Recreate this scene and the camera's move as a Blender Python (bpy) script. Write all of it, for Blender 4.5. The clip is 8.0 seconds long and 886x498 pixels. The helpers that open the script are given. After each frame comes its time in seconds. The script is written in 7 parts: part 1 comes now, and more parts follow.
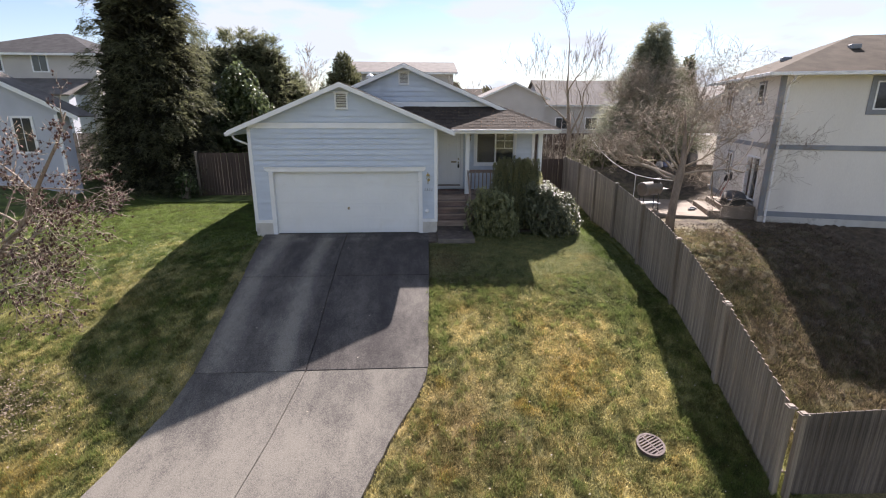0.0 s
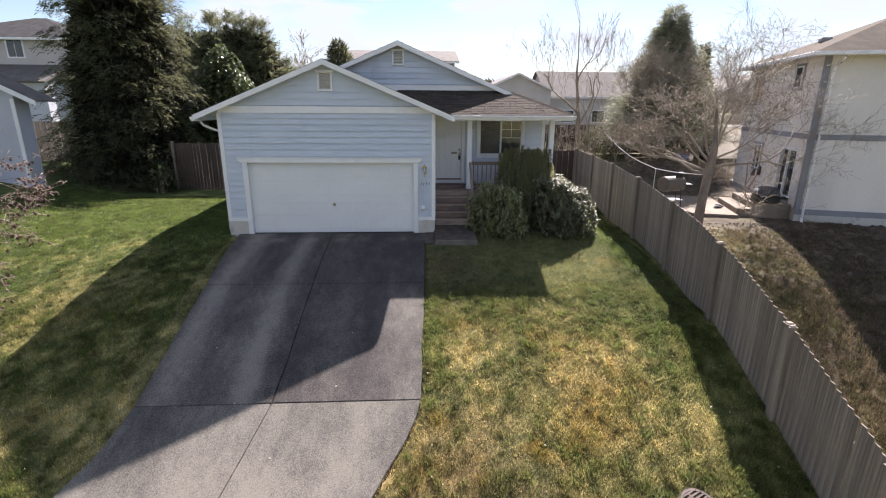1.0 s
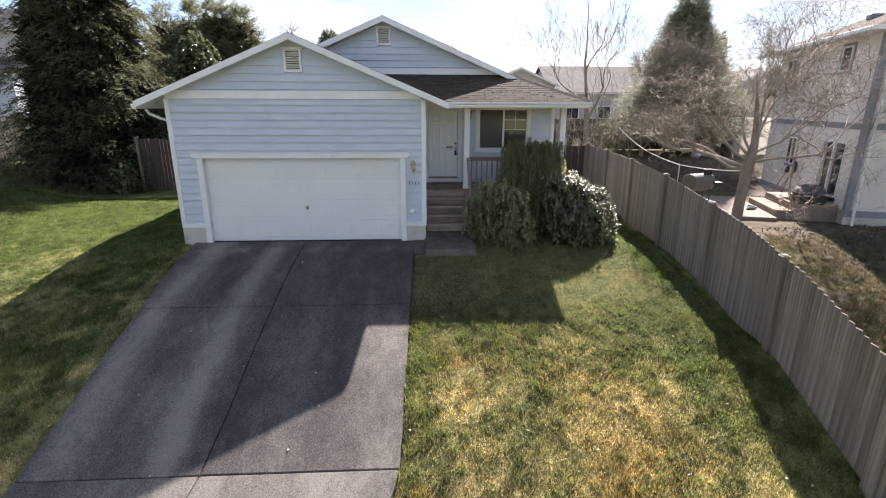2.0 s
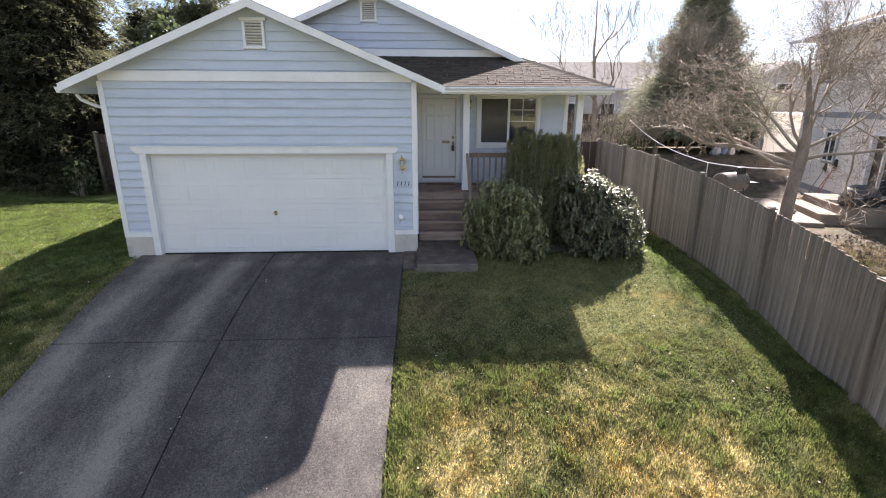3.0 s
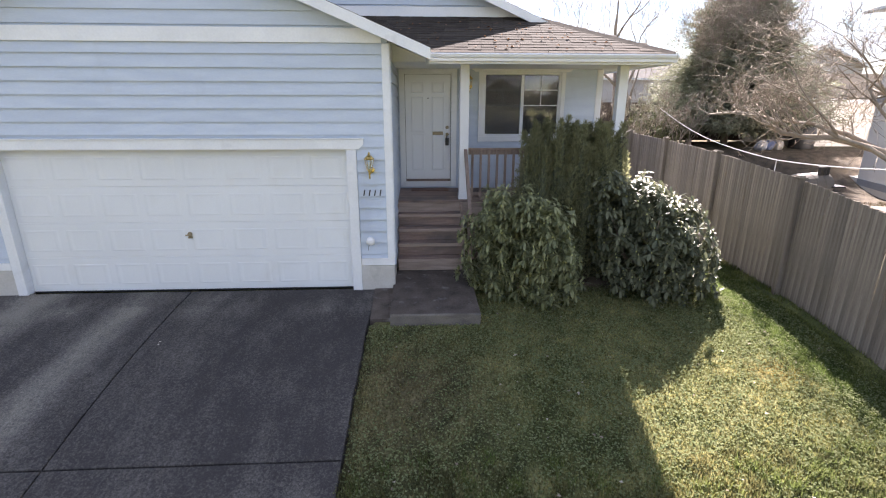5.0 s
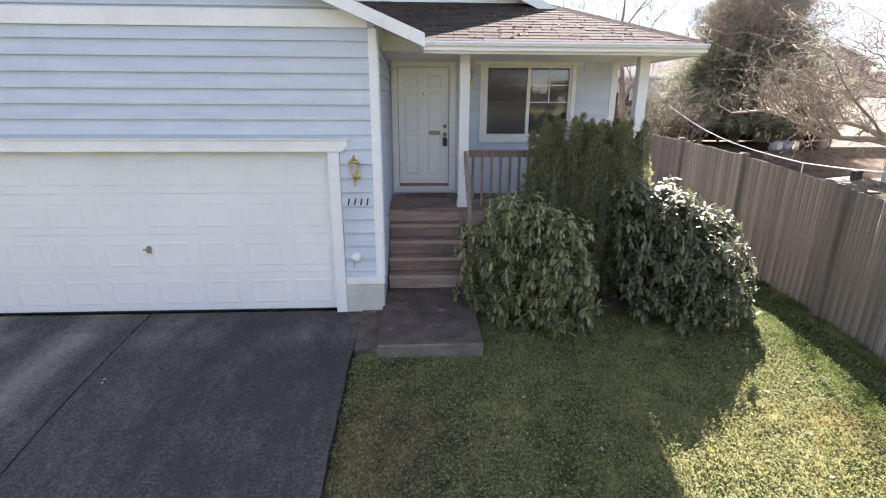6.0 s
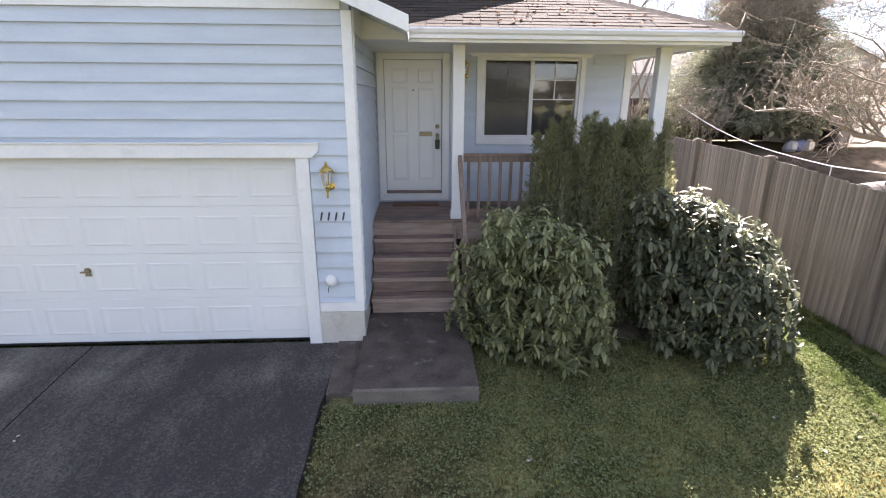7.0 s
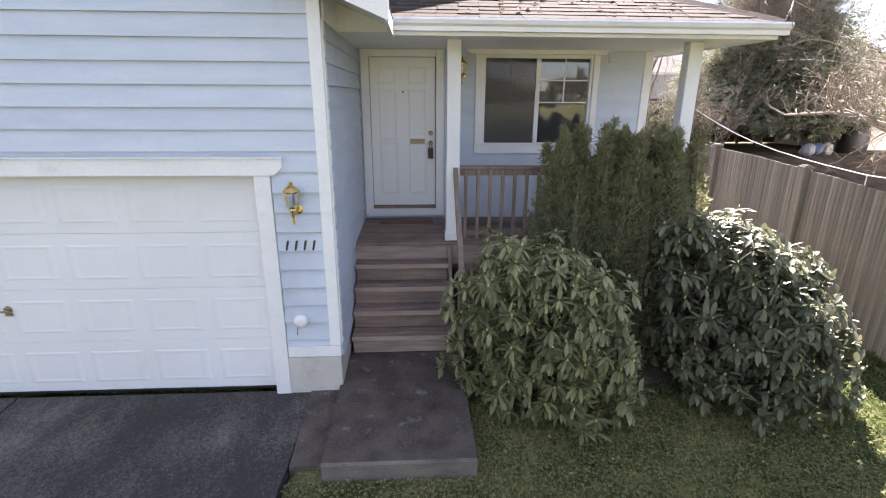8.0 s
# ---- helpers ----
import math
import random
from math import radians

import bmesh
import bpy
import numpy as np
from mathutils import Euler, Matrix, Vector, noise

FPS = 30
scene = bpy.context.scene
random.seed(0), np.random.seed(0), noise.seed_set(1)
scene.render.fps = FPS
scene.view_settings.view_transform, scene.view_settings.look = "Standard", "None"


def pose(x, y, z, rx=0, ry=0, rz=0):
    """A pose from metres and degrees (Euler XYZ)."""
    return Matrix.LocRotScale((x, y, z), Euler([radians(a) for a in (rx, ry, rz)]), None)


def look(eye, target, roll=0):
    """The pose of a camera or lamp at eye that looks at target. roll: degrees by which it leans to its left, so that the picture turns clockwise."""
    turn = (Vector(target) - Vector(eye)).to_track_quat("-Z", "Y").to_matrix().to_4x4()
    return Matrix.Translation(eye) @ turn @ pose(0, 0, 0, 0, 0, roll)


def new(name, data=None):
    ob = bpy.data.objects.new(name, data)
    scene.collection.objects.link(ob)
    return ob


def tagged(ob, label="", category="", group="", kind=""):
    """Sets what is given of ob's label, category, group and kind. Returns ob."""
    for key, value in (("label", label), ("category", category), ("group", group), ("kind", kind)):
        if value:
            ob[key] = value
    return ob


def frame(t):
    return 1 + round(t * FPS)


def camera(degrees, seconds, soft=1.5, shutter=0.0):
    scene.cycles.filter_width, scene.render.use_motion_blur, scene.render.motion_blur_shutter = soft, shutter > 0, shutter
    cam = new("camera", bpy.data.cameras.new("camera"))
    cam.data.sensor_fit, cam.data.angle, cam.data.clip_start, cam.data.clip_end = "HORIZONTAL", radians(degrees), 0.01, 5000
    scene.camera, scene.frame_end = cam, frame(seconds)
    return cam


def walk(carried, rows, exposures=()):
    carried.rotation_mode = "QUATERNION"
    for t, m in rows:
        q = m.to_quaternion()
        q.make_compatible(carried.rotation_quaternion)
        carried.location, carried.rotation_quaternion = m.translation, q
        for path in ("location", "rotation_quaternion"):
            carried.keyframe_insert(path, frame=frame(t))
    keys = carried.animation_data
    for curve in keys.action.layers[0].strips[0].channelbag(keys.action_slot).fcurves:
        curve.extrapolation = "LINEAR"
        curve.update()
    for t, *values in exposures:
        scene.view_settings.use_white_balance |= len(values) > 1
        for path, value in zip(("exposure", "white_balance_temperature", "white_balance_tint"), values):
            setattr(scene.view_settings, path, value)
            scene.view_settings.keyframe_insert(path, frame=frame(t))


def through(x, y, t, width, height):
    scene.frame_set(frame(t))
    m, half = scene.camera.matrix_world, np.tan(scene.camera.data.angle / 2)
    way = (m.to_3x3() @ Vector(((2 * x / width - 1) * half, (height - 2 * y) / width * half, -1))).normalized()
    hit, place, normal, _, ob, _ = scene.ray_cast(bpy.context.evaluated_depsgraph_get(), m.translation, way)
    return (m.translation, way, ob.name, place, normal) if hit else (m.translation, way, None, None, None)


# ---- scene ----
cam = camera(84.7, 8.0, soft=1.15)
PATH = [
    (0, (2.333, -16.707, 4.141), (2.444, -14.786, 3.595), 0.2),
    (0.5, (2.37, -15.753, 3.965), (2.485, -13.835, 3.409), 0.3),
    (1, (2.527, -14.726, 3.794), (2.634, -12.81, 3.23), 0.4),
    (2.5, (2.988, -11.397, 3.256), (3.089, -9.48, 2.692), 0.1),
    (3, (3.053, -10.417, 3.124), (3.162, -8.502, 2.559), 0.2),
    (3.5, (3.187, -9.442, 2.973), (3.286, -7.526, 2.408), 0.1),
    (4, (3.246, -8.583, 2.9), (3.355, -6.669, 2.33), 0.2),
    (4.5, (3.379, -7.799, 2.87), (3.477, -5.888, 2.289), 0.1),
    (6, (3.544, -6.198, 2.805), (3.648, -4.291, 2.212), 0.3),
    (6.5, (3.618, -5.727, 2.8), (3.729, -3.822, 2.2), 0.4),
    (7, (3.703, -5.235, 2.781), (3.81, -3.33, 2.182), 0.3),
    (7.5, (3.777, -4.726, 2.801), (3.89, -2.823, 2.197), 0.4),
    (8, (3.834, -4.28, 2.825), (3.942, -2.376, 2.223), 0.3),
]
walk(cam, [(t, look(eye, target, roll)) for t, eye, target, roll in PATH], exposures=((0, 1.68, 6370, 22), (1.0, 1.75, 6370, 22), (2.5, 2.08, 6380, 22), (4.0, 2.38, 6400, 23), (6.0, 2.58, 6440, 24), (8.0, 2.75, 6480, 25)))

# ---- light ----
SUN_EL, SUN_AZ = radians(39.5), radians(21.6)
sun_dir = Vector((math.sin(SUN_AZ) * math.cos(SUN_EL), math.cos(SUN_AZ) * math.cos(SUN_EL), math.sin(SUN_EL)))
sun = new("sun", bpy.data.lights.new("sun", "SUN"))
sun.data.energy, sun.data.angle, sun.data.color = 5.0, radians(0.55), (1.0, 0.94, 0.84)
sun.matrix_basis = look(sun_dir * 60, (0, 0, 0))
world = bpy.data.worlds.new("sky")
scene.world = world
world.use_nodes = True
wn, wl = world.node_tree.nodes, world.node_tree.links
wn.clear()
sky = wn.new("ShaderNodeTexSky")
sky.sky_type, sky.sun_disc, sky.sun_elevation, sky.sun_rotation = "NISHITA", False, SUN_EL, SUN_AZ
sky.dust_density, sky.air_density = 0.12, 1.0
wtc = wn.new("ShaderNodeTexCoord")
wmap = wn.new("ShaderNodeMapping")
wmap.inputs["Scale"].default_value = (1.6, 1.6, 5.5)
wnoise = wn.new("ShaderNodeTexNoise")
wnoise.inputs["Scale"].default_value, wnoise.inputs["Detail"].default_value = 3.4, 8.0
wramp = wn.new("ShaderNodeValToRGB")
wramp.color_ramp.elements[0].position, wramp.color_ramp.elements[1].position = 0.46, 0.61
wmix = wn.new("ShaderNodeMix")
wmix.data_type = "RGBA"
wmix.inputs["B"].default_value = (5.9, 6.6, 7.1, 1)
wbg = wn.new("ShaderNodeBackground")
wbg.inputs["Strength"].default_value = 0.045
wout = wn.new("ShaderNodeOutputWorld")
wl.new(wtc.outputs["Generated"], wmap.inputs["Vector"])
wl.new(wmap.outputs["Vector"], wnoise.inputs["Vector"])
wl.new(wnoise.outputs["Fac"], wramp.inputs["Fac"])
wl.new(wramp.outputs["Color"], wmix.inputs["Factor"])
wl.new(sky.outputs["Color"], wmix.inputs["A"])
wl.new(wmix.outputs["Result"], wbg.inputs["Color"])
wl.new(wbg.outputs["Background"], wout.inputs["Surface"])


# ---- materials ----
def mat_base(name):
    m = bpy.data.materials.new(name)
    m.use_nodes = True
    return m, m.node_tree.nodes, m.node_tree.links, m.node_tree.nodes["Principled BSDF"]


def surface(name, a, b, scale=3.0, rough=0.7, bump=0.15, grain=60.0, stretch=(1, 1, 1), metal=0.0, vary=0.0, dirt=None, dirt_scale=1.0, dirt_at=(0.55, 0.75), dirt_stretch=(1, 1, 1), spec=0.5):
    """Two colours mixed by noise at two scales, with fine relief; dirt: a third colour in patches of its own; vary: brightness by object."""
    m, n, l, p = mat_base(name)
    tc = n.new("ShaderNodeTexCoord")
    mp = n.new("ShaderNodeMapping")
    mp.inputs["Scale"].default_value = stretch
    l.new(tc.outputs["Object"], mp.inputs["Vector"])
    big, fine = n.new("ShaderNodeTexNoise"), n.new("ShaderNodeTexNoise")
    big.inputs["Scale"].default_value, big.inputs["Detail"].default_value = scale, 6.0
    fine.inputs["Scale"].default_value, fine.inputs["Detail"].default_value = grain, 3.0
    l.new(mp.outputs["Vector"], big.inputs["Vector"])
    l.new(mp.outputs["Vector"], fine.inputs["Vector"])
    add = n.new("ShaderNodeMath")
    add.operation = "MULTIPLY_ADD"
    add.inputs[1].default_value = 0.4
    sub = n.new("ShaderNodeMath")
    sub.operation = "MULTIPLY"
    sub.inputs[1].default_value = 0.65
    l.new(big.outputs["Fac"], sub.inputs[0])
    l.new(fine.outputs["Fac"], add.inputs[0])
    l.new(sub.outputs[0], add.inputs[2])
    ramp = n.new("ShaderNodeValToRGB")
    ramp.color_ramp.elements[0].position, ramp.color_ramp.elements[1].position = 0.36, 0.70
    ramp.color_ramp.elements[0].color, ramp.color_ramp.elements[1].color = (*a, 1), (*b, 1)
    l.new(add.outputs[0], ramp.inputs["Fac"])
    out = ramp.outputs["Color"]
    if dirt:
        mp2 = n.new("ShaderNodeMapping")
        mp2.inputs["Scale"].default_value = dirt_stretch
        l.new(tc.outputs["Object"], mp2.inputs["Vector"])
        dn = n.new("ShaderNodeTexNoise")
        dn.inputs["Scale"].default_value, dn.inputs["Detail"].default_value = dirt_scale, 8.0
        l.new(mp2.outputs["Vector"], dn.inputs["Vector"])
        dr = n.new("ShaderNodeValToRGB")
        dr.color_ramp.elements[0].position, dr.color_ramp.elements[1].position = dirt_at
        l.new(dn.outputs["Fac"], dr.inputs["Fac"])
        mx = n.new("ShaderNodeMix")
        mx.data_type = "RGBA"
        mx.inputs["B"].default_value = (*dirt, 1)
        l.new(dr.outputs["Color"], mx.inputs["Factor"])
        l.new(out, mx.inputs["A"])
        out = mx.outputs["Result"]
    if vary:
        oi = n.new("ShaderNodeObjectInfo")
        mr = n.new("ShaderNodeMapRange")
        mr.inputs["To Min"].default_value, mr.inputs["To Max"].default_value = 1 - vary, 1 + vary
        l.new(oi.outputs["Random"], mr.inputs["Value"])
        hs = n.new("ShaderNodeHueSaturation")
        l.new(mr.outputs["Result"], hs.inputs["Value"])
        l.new(out, hs.inputs["Color"])
        out = hs.outputs["Color"]
    l.new(out, p.inputs["Base Color"])
    p.inputs["Roughness"].default_value, p.inputs["Metallic"].default_value = rough, metal
    p.inputs["Specular IOR Level"].default_value = spec
    if bump:
        bp = n.new("ShaderNodeBump")
        bp.inputs["Strength"].default_value, bp.inputs["Distance"].default_value = bump, 0.02
        l.new(add.outputs[0], bp.inputs["Height"])
        l.new(bp.outputs["Normal"], p.inputs["Normal"])
    return m


def leafy(name, dark, light, rough=0.5, through=0.35, spec=0.5):
    """Leaves: colour by island, with light passing through."""
    m, n, l, p = mat_base(name)
    g = n.new("ShaderNodeNewGeometry")
    ramp = n.new("ShaderNodeValToRGB")
    ramp.color_ramp.elements[0].color, ramp.color_ramp.elements[1].color = (*dark, 1), (*light, 1)
    l.new(g.outputs["Random Per Island"], ramp.inputs["Fac"])
    l.new(ramp.outputs["Color"], p.inputs["Base Color"])
    p.inputs["Roughness"].default_value = rough
    p.inputs["Specular IOR Level"].default_value = spec
    tr = n.new("ShaderNodeBsdfTranslucent")
    l.new(ramp.outputs["Color"], tr.inputs["Color"])
    mx = n.new("ShaderNodeMixShader")
    mx.inputs["Fac"].default_value = through
    l.new(p.outputs["BSDF"], mx.inputs[1])
    l.new(tr.outputs["BSDF"], mx.inputs[2])
    l.new(mx.outputs["Shader"], n["Material Output"].inputs["Surface"])
    return m


def toned(name, rough=0.8, through=0.3):
    """Colour stored per corner of the mesh in 'tone' (grass, dry or green)."""
    m, n, l, p = mat_base(name)
    at = n.new("ShaderNodeAttribute")
    at.attribute_name = "tone"
    nz = n.new("ShaderNodeTexNoise")
    nz.inputs["Scale"].default_value, nz.inputs["Detail"].default_value = 40.0, 5.0
    tc = n.new("ShaderNodeTexCoord")
    l.new(tc.outputs["Object"], nz.inputs["Vector"])
    mr = n.new("ShaderNodeMapRange")
    mr.inputs["From Min"].default_value, mr.inputs["From Max"].default_value = 0.3, 0.7
    mr.inputs["To Min"].default_value, mr.inputs["To Max"].default_value = 0.5, 1.4
    l.new(nz.outputs["Fac"], mr.inputs["Value"])
    hs = n.new("ShaderNodeHueSaturation")
    l.new(at.outputs["Color"], hs.inputs["Color"])
    l.new(mr.outputs["Result"], hs.inputs["Value"])
    l.new(hs.outputs["Color"], p.inputs["Base Color"])
    p.inputs["Roughness"].default_value = rough
    p.inputs["Specular IOR Level"].default_value = 0.25
    bp = n.new("ShaderNodeBump")
    bp.inputs["Strength"].default_value, bp.inputs["Distance"].default_value = 0.5, 0.03
    l.new(nz.outputs["Fac"], bp.inputs["Height"])
    l.new(bp.outputs["Normal"], p.inputs["Normal"])
    if through:
        tr = n.new("ShaderNodeBsdfTranslucent")
        l.new(hs.outputs["Color"], tr.inputs["Color"])
        mx = n.new("ShaderNodeMixShader")
        mx.inputs["Fac"].default_value = through
        l.new(p.outputs["BSDF"], mx.inputs[1])
        l.new(tr.outputs["BSDF"], mx.inputs[2])
        l.new(mx.outputs["Shader"], n["Material Output"].inputs["Surface"])
    return m


M_SIDING = surface("painted_siding", (0.46, 0.52, 0.61), (0.55, 0.61, 0.69), 1.5, 0.6, 0.06, 25, (1, 1, 6), vary=0.03, dirt=(0.36, 0.40, 0.46), dirt_scale=1.2, dirt_at=(0.58, 0.85), dirt_stretch=(1, 1, 0.35))
M_TRIM = surface("white_trim_paint", (0.70, 0.71, 0.72), (0.80, 0.81, 0.82), 2.0, 0.5, 0.05, 40, vary=0.02, dirt=(0.50, 0.50, 0.49), dirt_scale=3.0, dirt_at=(0.62, 0.9))
M_GDOOR = surface("white_enamel_steel", (0.69, 0.71, 0.72), (0.76, 0.78, 0.79), 0.8, 0.42, 0.03, 90, dirt=(0.66, 0.66, 0.64), dirt_scale=1.5, dirt_at=(0.6, 0.9))
M_DOOR = surface("white_door_paint", (0.74, 0.75, 0.77), (0.80, 0.81, 0.83), 1.0, 0.4, 0.02, 60)
M_FIRHAZE = leafy("grey_conifer_foliage", (0.17, 0.18, 0.12), (0.34, 0.35, 0.24), 0.65, 0.42, 0.2)


def drive_material():
    """Mildewed concrete: 'tone' holds how far the dark cover has spread, noise breaks it up."""
    m, n, l, p = mat_base("mildewed_concrete")
    at = n.new("ShaderNodeAttribute")
    at.attribute_name = "tone"
    tc = n.new("ShaderNodeTexCoord")
    mp = n.new("ShaderNodeMapping")
    mp.inputs["Scale"].default_value = (1.0, 0.45, 1.0)
    l.new(tc.outputs["Object"], mp.inputs["Vector"])
    def nz(scale, detail, vec, rough=0.6):
        q = n.new("ShaderNodeTexNoise")
        q.inputs["Scale"].default_value, q.inputs["Detail"].default_value, q.inputs["Roughness"].default_value = scale, detail, rough
        l.new(vec, q.inputs["Vector"])
        return q.outputs["Fac"]
    def mth(op, a, b, c=None):
        q = n.new("ShaderNodeMath")
        q.operation = op
        for i, v in enumerate((a, b, c)):
            if v is None:
                continue
            if isinstance(v, float):
                q.inputs[i].default_value = v
            else:
                l.new(v, q.inputs[i])
        return q.outputs[0]
    blot, speck, grit = nz(2.2, 9.0, mp.outputs["Vector"], 0.8), nz(38.0, 6.0, tc.outputs["Object"], 0.8), nz(85.0, 3.0, tc.outputs["Object"], 0.8)
    f = mth("MULTIPLY_ADD", mth("SUBTRACT", blot, 0.5), 1.6, at.outputs["Fac"])
    f = mth("MULTIPLY_ADD", mth("SUBTRACT", speck, 0.5), 2.3, f)
    ramp = n.new("ShaderNodeValToRGB")
    e = ramp.color_ramp.elements
    e[0].position, e[0].color = 0.02, (0.212, 0.194, 0.164, 1)
    e[1].position, e[1].color = 0.98, (0.044, 0.039, 0.038, 1)
    k = e.new(0.5)
    k.color = (0.112, 0.102, 0.091, 1)
    l.new(f, ramp.inputs["Fac"])
    hs = n.new("ShaderNodeHueSaturation")
    mr = n.new("ShaderNodeMapRange")
    mr.inputs["From Min"].default_value, mr.inputs["From Max"].default_value = 0.3, 0.7
    mr.inputs["To Min"].default_value, mr.inputs["To Max"].default_value = 0.60, 1.36
    l.new(grit, mr.inputs["Value"])
    l.new(mr.outputs["Result"], hs.inputs["Value"])
    l.new(ramp.outputs["Color"], hs.inputs["Color"])
    l.new(hs.outputs["Color"], p.inputs["Base Color"])
    p.inputs["Roughness"].default_value = 0.92
    p.inputs["Specular IOR Level"].default_value = 0.3
    bp = n.new("ShaderNodeBump")
    bp.inputs["Strength"].default_value, bp.inputs["Distance"].default_value = 0.5, 0.006
    l.new(mth("ADD", grit, speck), bp.inputs["Height"])
    l.new(bp.outputs["Normal"], p.inputs["Normal"])
    return m


M_DRIVE = drive_material()
M_FOUND = surface("foundation_concrete", (0.46, 0.44, 0.40), (0.58, 0.56, 0.52), 2.5, 0.9, 0.2, 50, dirt=(0.3, 0.29, 0.26), dirt_scale=3, dirt_at=(0.6, 0.8))
M_PAD = surface("stained_concrete_pad", (0.038, 0.029, 0.024), (0.12, 0.096, 0.08), 4.0, 0.92, 0.6, 60, dirt=(0.22, 0.205, 0.195), dirt_scale=7.0, dirt_at=(0.60, 0.82))
# Lighter copy of the pad's concrete, with sky light put into the colour.
M_PADSKYLIT = surface("skylit_concrete_edge", (0.095, 0.083, 0.072), (0.19, 0.168, 0.145), 4.0, 0.92, 0.5, 60, dirt=(0.05, 0.042, 0.036), dirt_scale=2.0, dirt_at=(0.5, 0.75), dirt_stretch=(1, 1, 4))
M_FENCE = surface("weathered_cedar", (0.13, 0.106, 0.085), (0.33, 0.275, 0.222), 2.0, 0.85, 0.4, 30, (14, 14, 0.8), vary=0.21, dirt=(0.085, 0.072, 0.06), dirt_scale=1.6, dirt_at=(0.5, 0.72), dirt_stretch=(1, 1, 0.5))
# Streaked like M_FENCE but darker, with the return fence's shade put in.
M_SHADEFENCE = surface("weathered_cedar_in_shade", (0.045, 0.036, 0.031), (0.17, 0.142, 0.122), 2.0, 0.85, 0.4, 30, (18, 18, 0.9), vary=0.28, dirt=(0.035, 0.028, 0.024), dirt_scale=2.2, dirt_at=(0.48, 0.62), dirt_stretch=(1.5, 1.5, 0.3))
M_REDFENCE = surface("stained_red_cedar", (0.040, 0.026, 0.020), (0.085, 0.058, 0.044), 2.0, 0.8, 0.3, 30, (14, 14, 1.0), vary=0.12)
M_DECK = surface("worn_red_deck_wood", (0.16, 0.108, 0.09), (0.33, 0.235, 0.195), 2.0, 0.75, 0.3, 30, (1.2, 12, 12), vary=0.12, dirt=(0.095, 0.084, 0.078), dirt_scale=1.6, dirt_at=(0.45, 0.7))
M_NOSE = surface("bleached_step_edge", (0.22, 0.165, 0.135), (0.42, 0.33, 0.28), 2.0, 0.75, 0.3, 30, (1.2, 12, 12), vary=0.1)
M_RAIL = surface("brown_rail_stain", (0.15, 0.105, 0.082), (0.30, 0.225, 0.185), 2.0, 0.7, 0.25, 30, (10, 10, 1), vary=0.1)
M_PATIO = surface("tan_patio_concrete", (0.17, 0.137, 0.104), (0.25, 0.205, 0.16), 1.5, 0.9, 0.2, 50, dirt=(0.16, 0.13, 0.10), dirt_scale=1.6, dirt_at=(0.5, 0.8))
M_SHINGLE = surface("asphalt_shingle", (0.040, 0.033, 0.027), (0.092, 0.077, 0.064), 3.0, 0.95, 0.4, 140, vary=0.2, dirt=(0.06, 0.05, 0.04), dirt_scale=1.2, dirt_at=(0.5, 0.8), spec=0.12)
M_NBROOF = surface("brown_roof_shingle", (0.048, 0.039, 0.029), (0.10, 0.082, 0.063), 2.0, 0.95, 0.3, 60, dirt=(0.04, 0.034, 0.025), dirt_scale=0.8, dirt_at=(0.5, 0.8), spec=0.1)
M_SHINGLE_FAR = surface("grey_roof_shingle", (0.075, 0.068, 0.062), (0.15, 0.138, 0.128), 2.0, 0.95, 0.3, 60)
M_DARKROOF = surface("charcoal_roof_shingle", (0.034, 0.034, 0.036), (0.068, 0.067, 0.069), 2.0, 0.95, 0.3, 60, spec=0.1)
M_GUTTER = surface("white_aluminium_gutter", (0.72, 0.72, 0.72), (0.80, 0.80, 0.80), 2.0, 0.35, 0.03, 40, dirt=(0.45, 0.44, 0.42), dirt_scale=2.5, dirt_at=(0.58, 0.85), dirt_stretch=(1, 1, 4))
M_BRASS = surface("polished_brass", (0.55, 0.38, 0.12), (0.75, 0.55, 0.2), 4.0, 0.25, 0.02, 80, metal=1.0)
M_BRASS2 = surface("tarnished_brass", (0.24, 0.20, 0.14), (0.36, 0.30, 0.2), 4.0, 0.45, 0.02, 80, metal=0.8)
M_BLACK = surface("black_metal", (0.015, 0.015, 0.016), (0.03, 0.03, 0.03), 4.0, 0.45, 0.02, 80)
# Dark fill behind openings: the unlit depth is put into the colour.
M_DARK = surface("painted_unlit_interior", (0.05, 0.045, 0.04), (0.10, 0.09, 0.08), 1.0, 0.9, 0.0, 20)
M_NBWALL = surface("beige_stucco_siding", (0.68, 0.645, 0.595), (0.77, 0.735, 0.68), 0.7, 0.8, 0.15, 30, (1, 1, 0.3), dirt=(0.54, 0.515, 0.48), dirt_scale=0.5, dirt_at=(0.5, 0.85), dirt_stretch=(1.5, 1.5, 0.35))
M_NBTRIM = surface("slate_grey_trim", (0.20, 0.212, 0.235), (0.27, 0.282, 0.305), 2.0, 0.7, 0.08, 30)
M_GREYWALL = surface("slate_blue_wall", (0.40, 0.42, 0.48), (0.49, 0.51, 0.57), 1.0, 0.7, 0.1, 30)
M_FARWALL = surface("pale_house_wall", (0.42, 0.40, 0.38), (0.50, 0.48, 0.46), 0.8, 0.85, 0.1, 20)
M_BARK = surface("grey_brown_bark", (0.145, 0.11, 0.082), (0.30, 0.235, 0.18), 5.0, 0.9, 0.6, 35, (1, 1, 0.3))
M_TWIG = surface("tan_twig", (0.20, 0.165, 0.13), (0.36, 0.30, 0.23), 5.0, 0.85, 0.2, 40)
M_DIRT = surface("bare_soil", (0.065, 0.046, 0.031), (0.13, 0.097, 0.068), 4.0, 0.95, 0.8, 60)
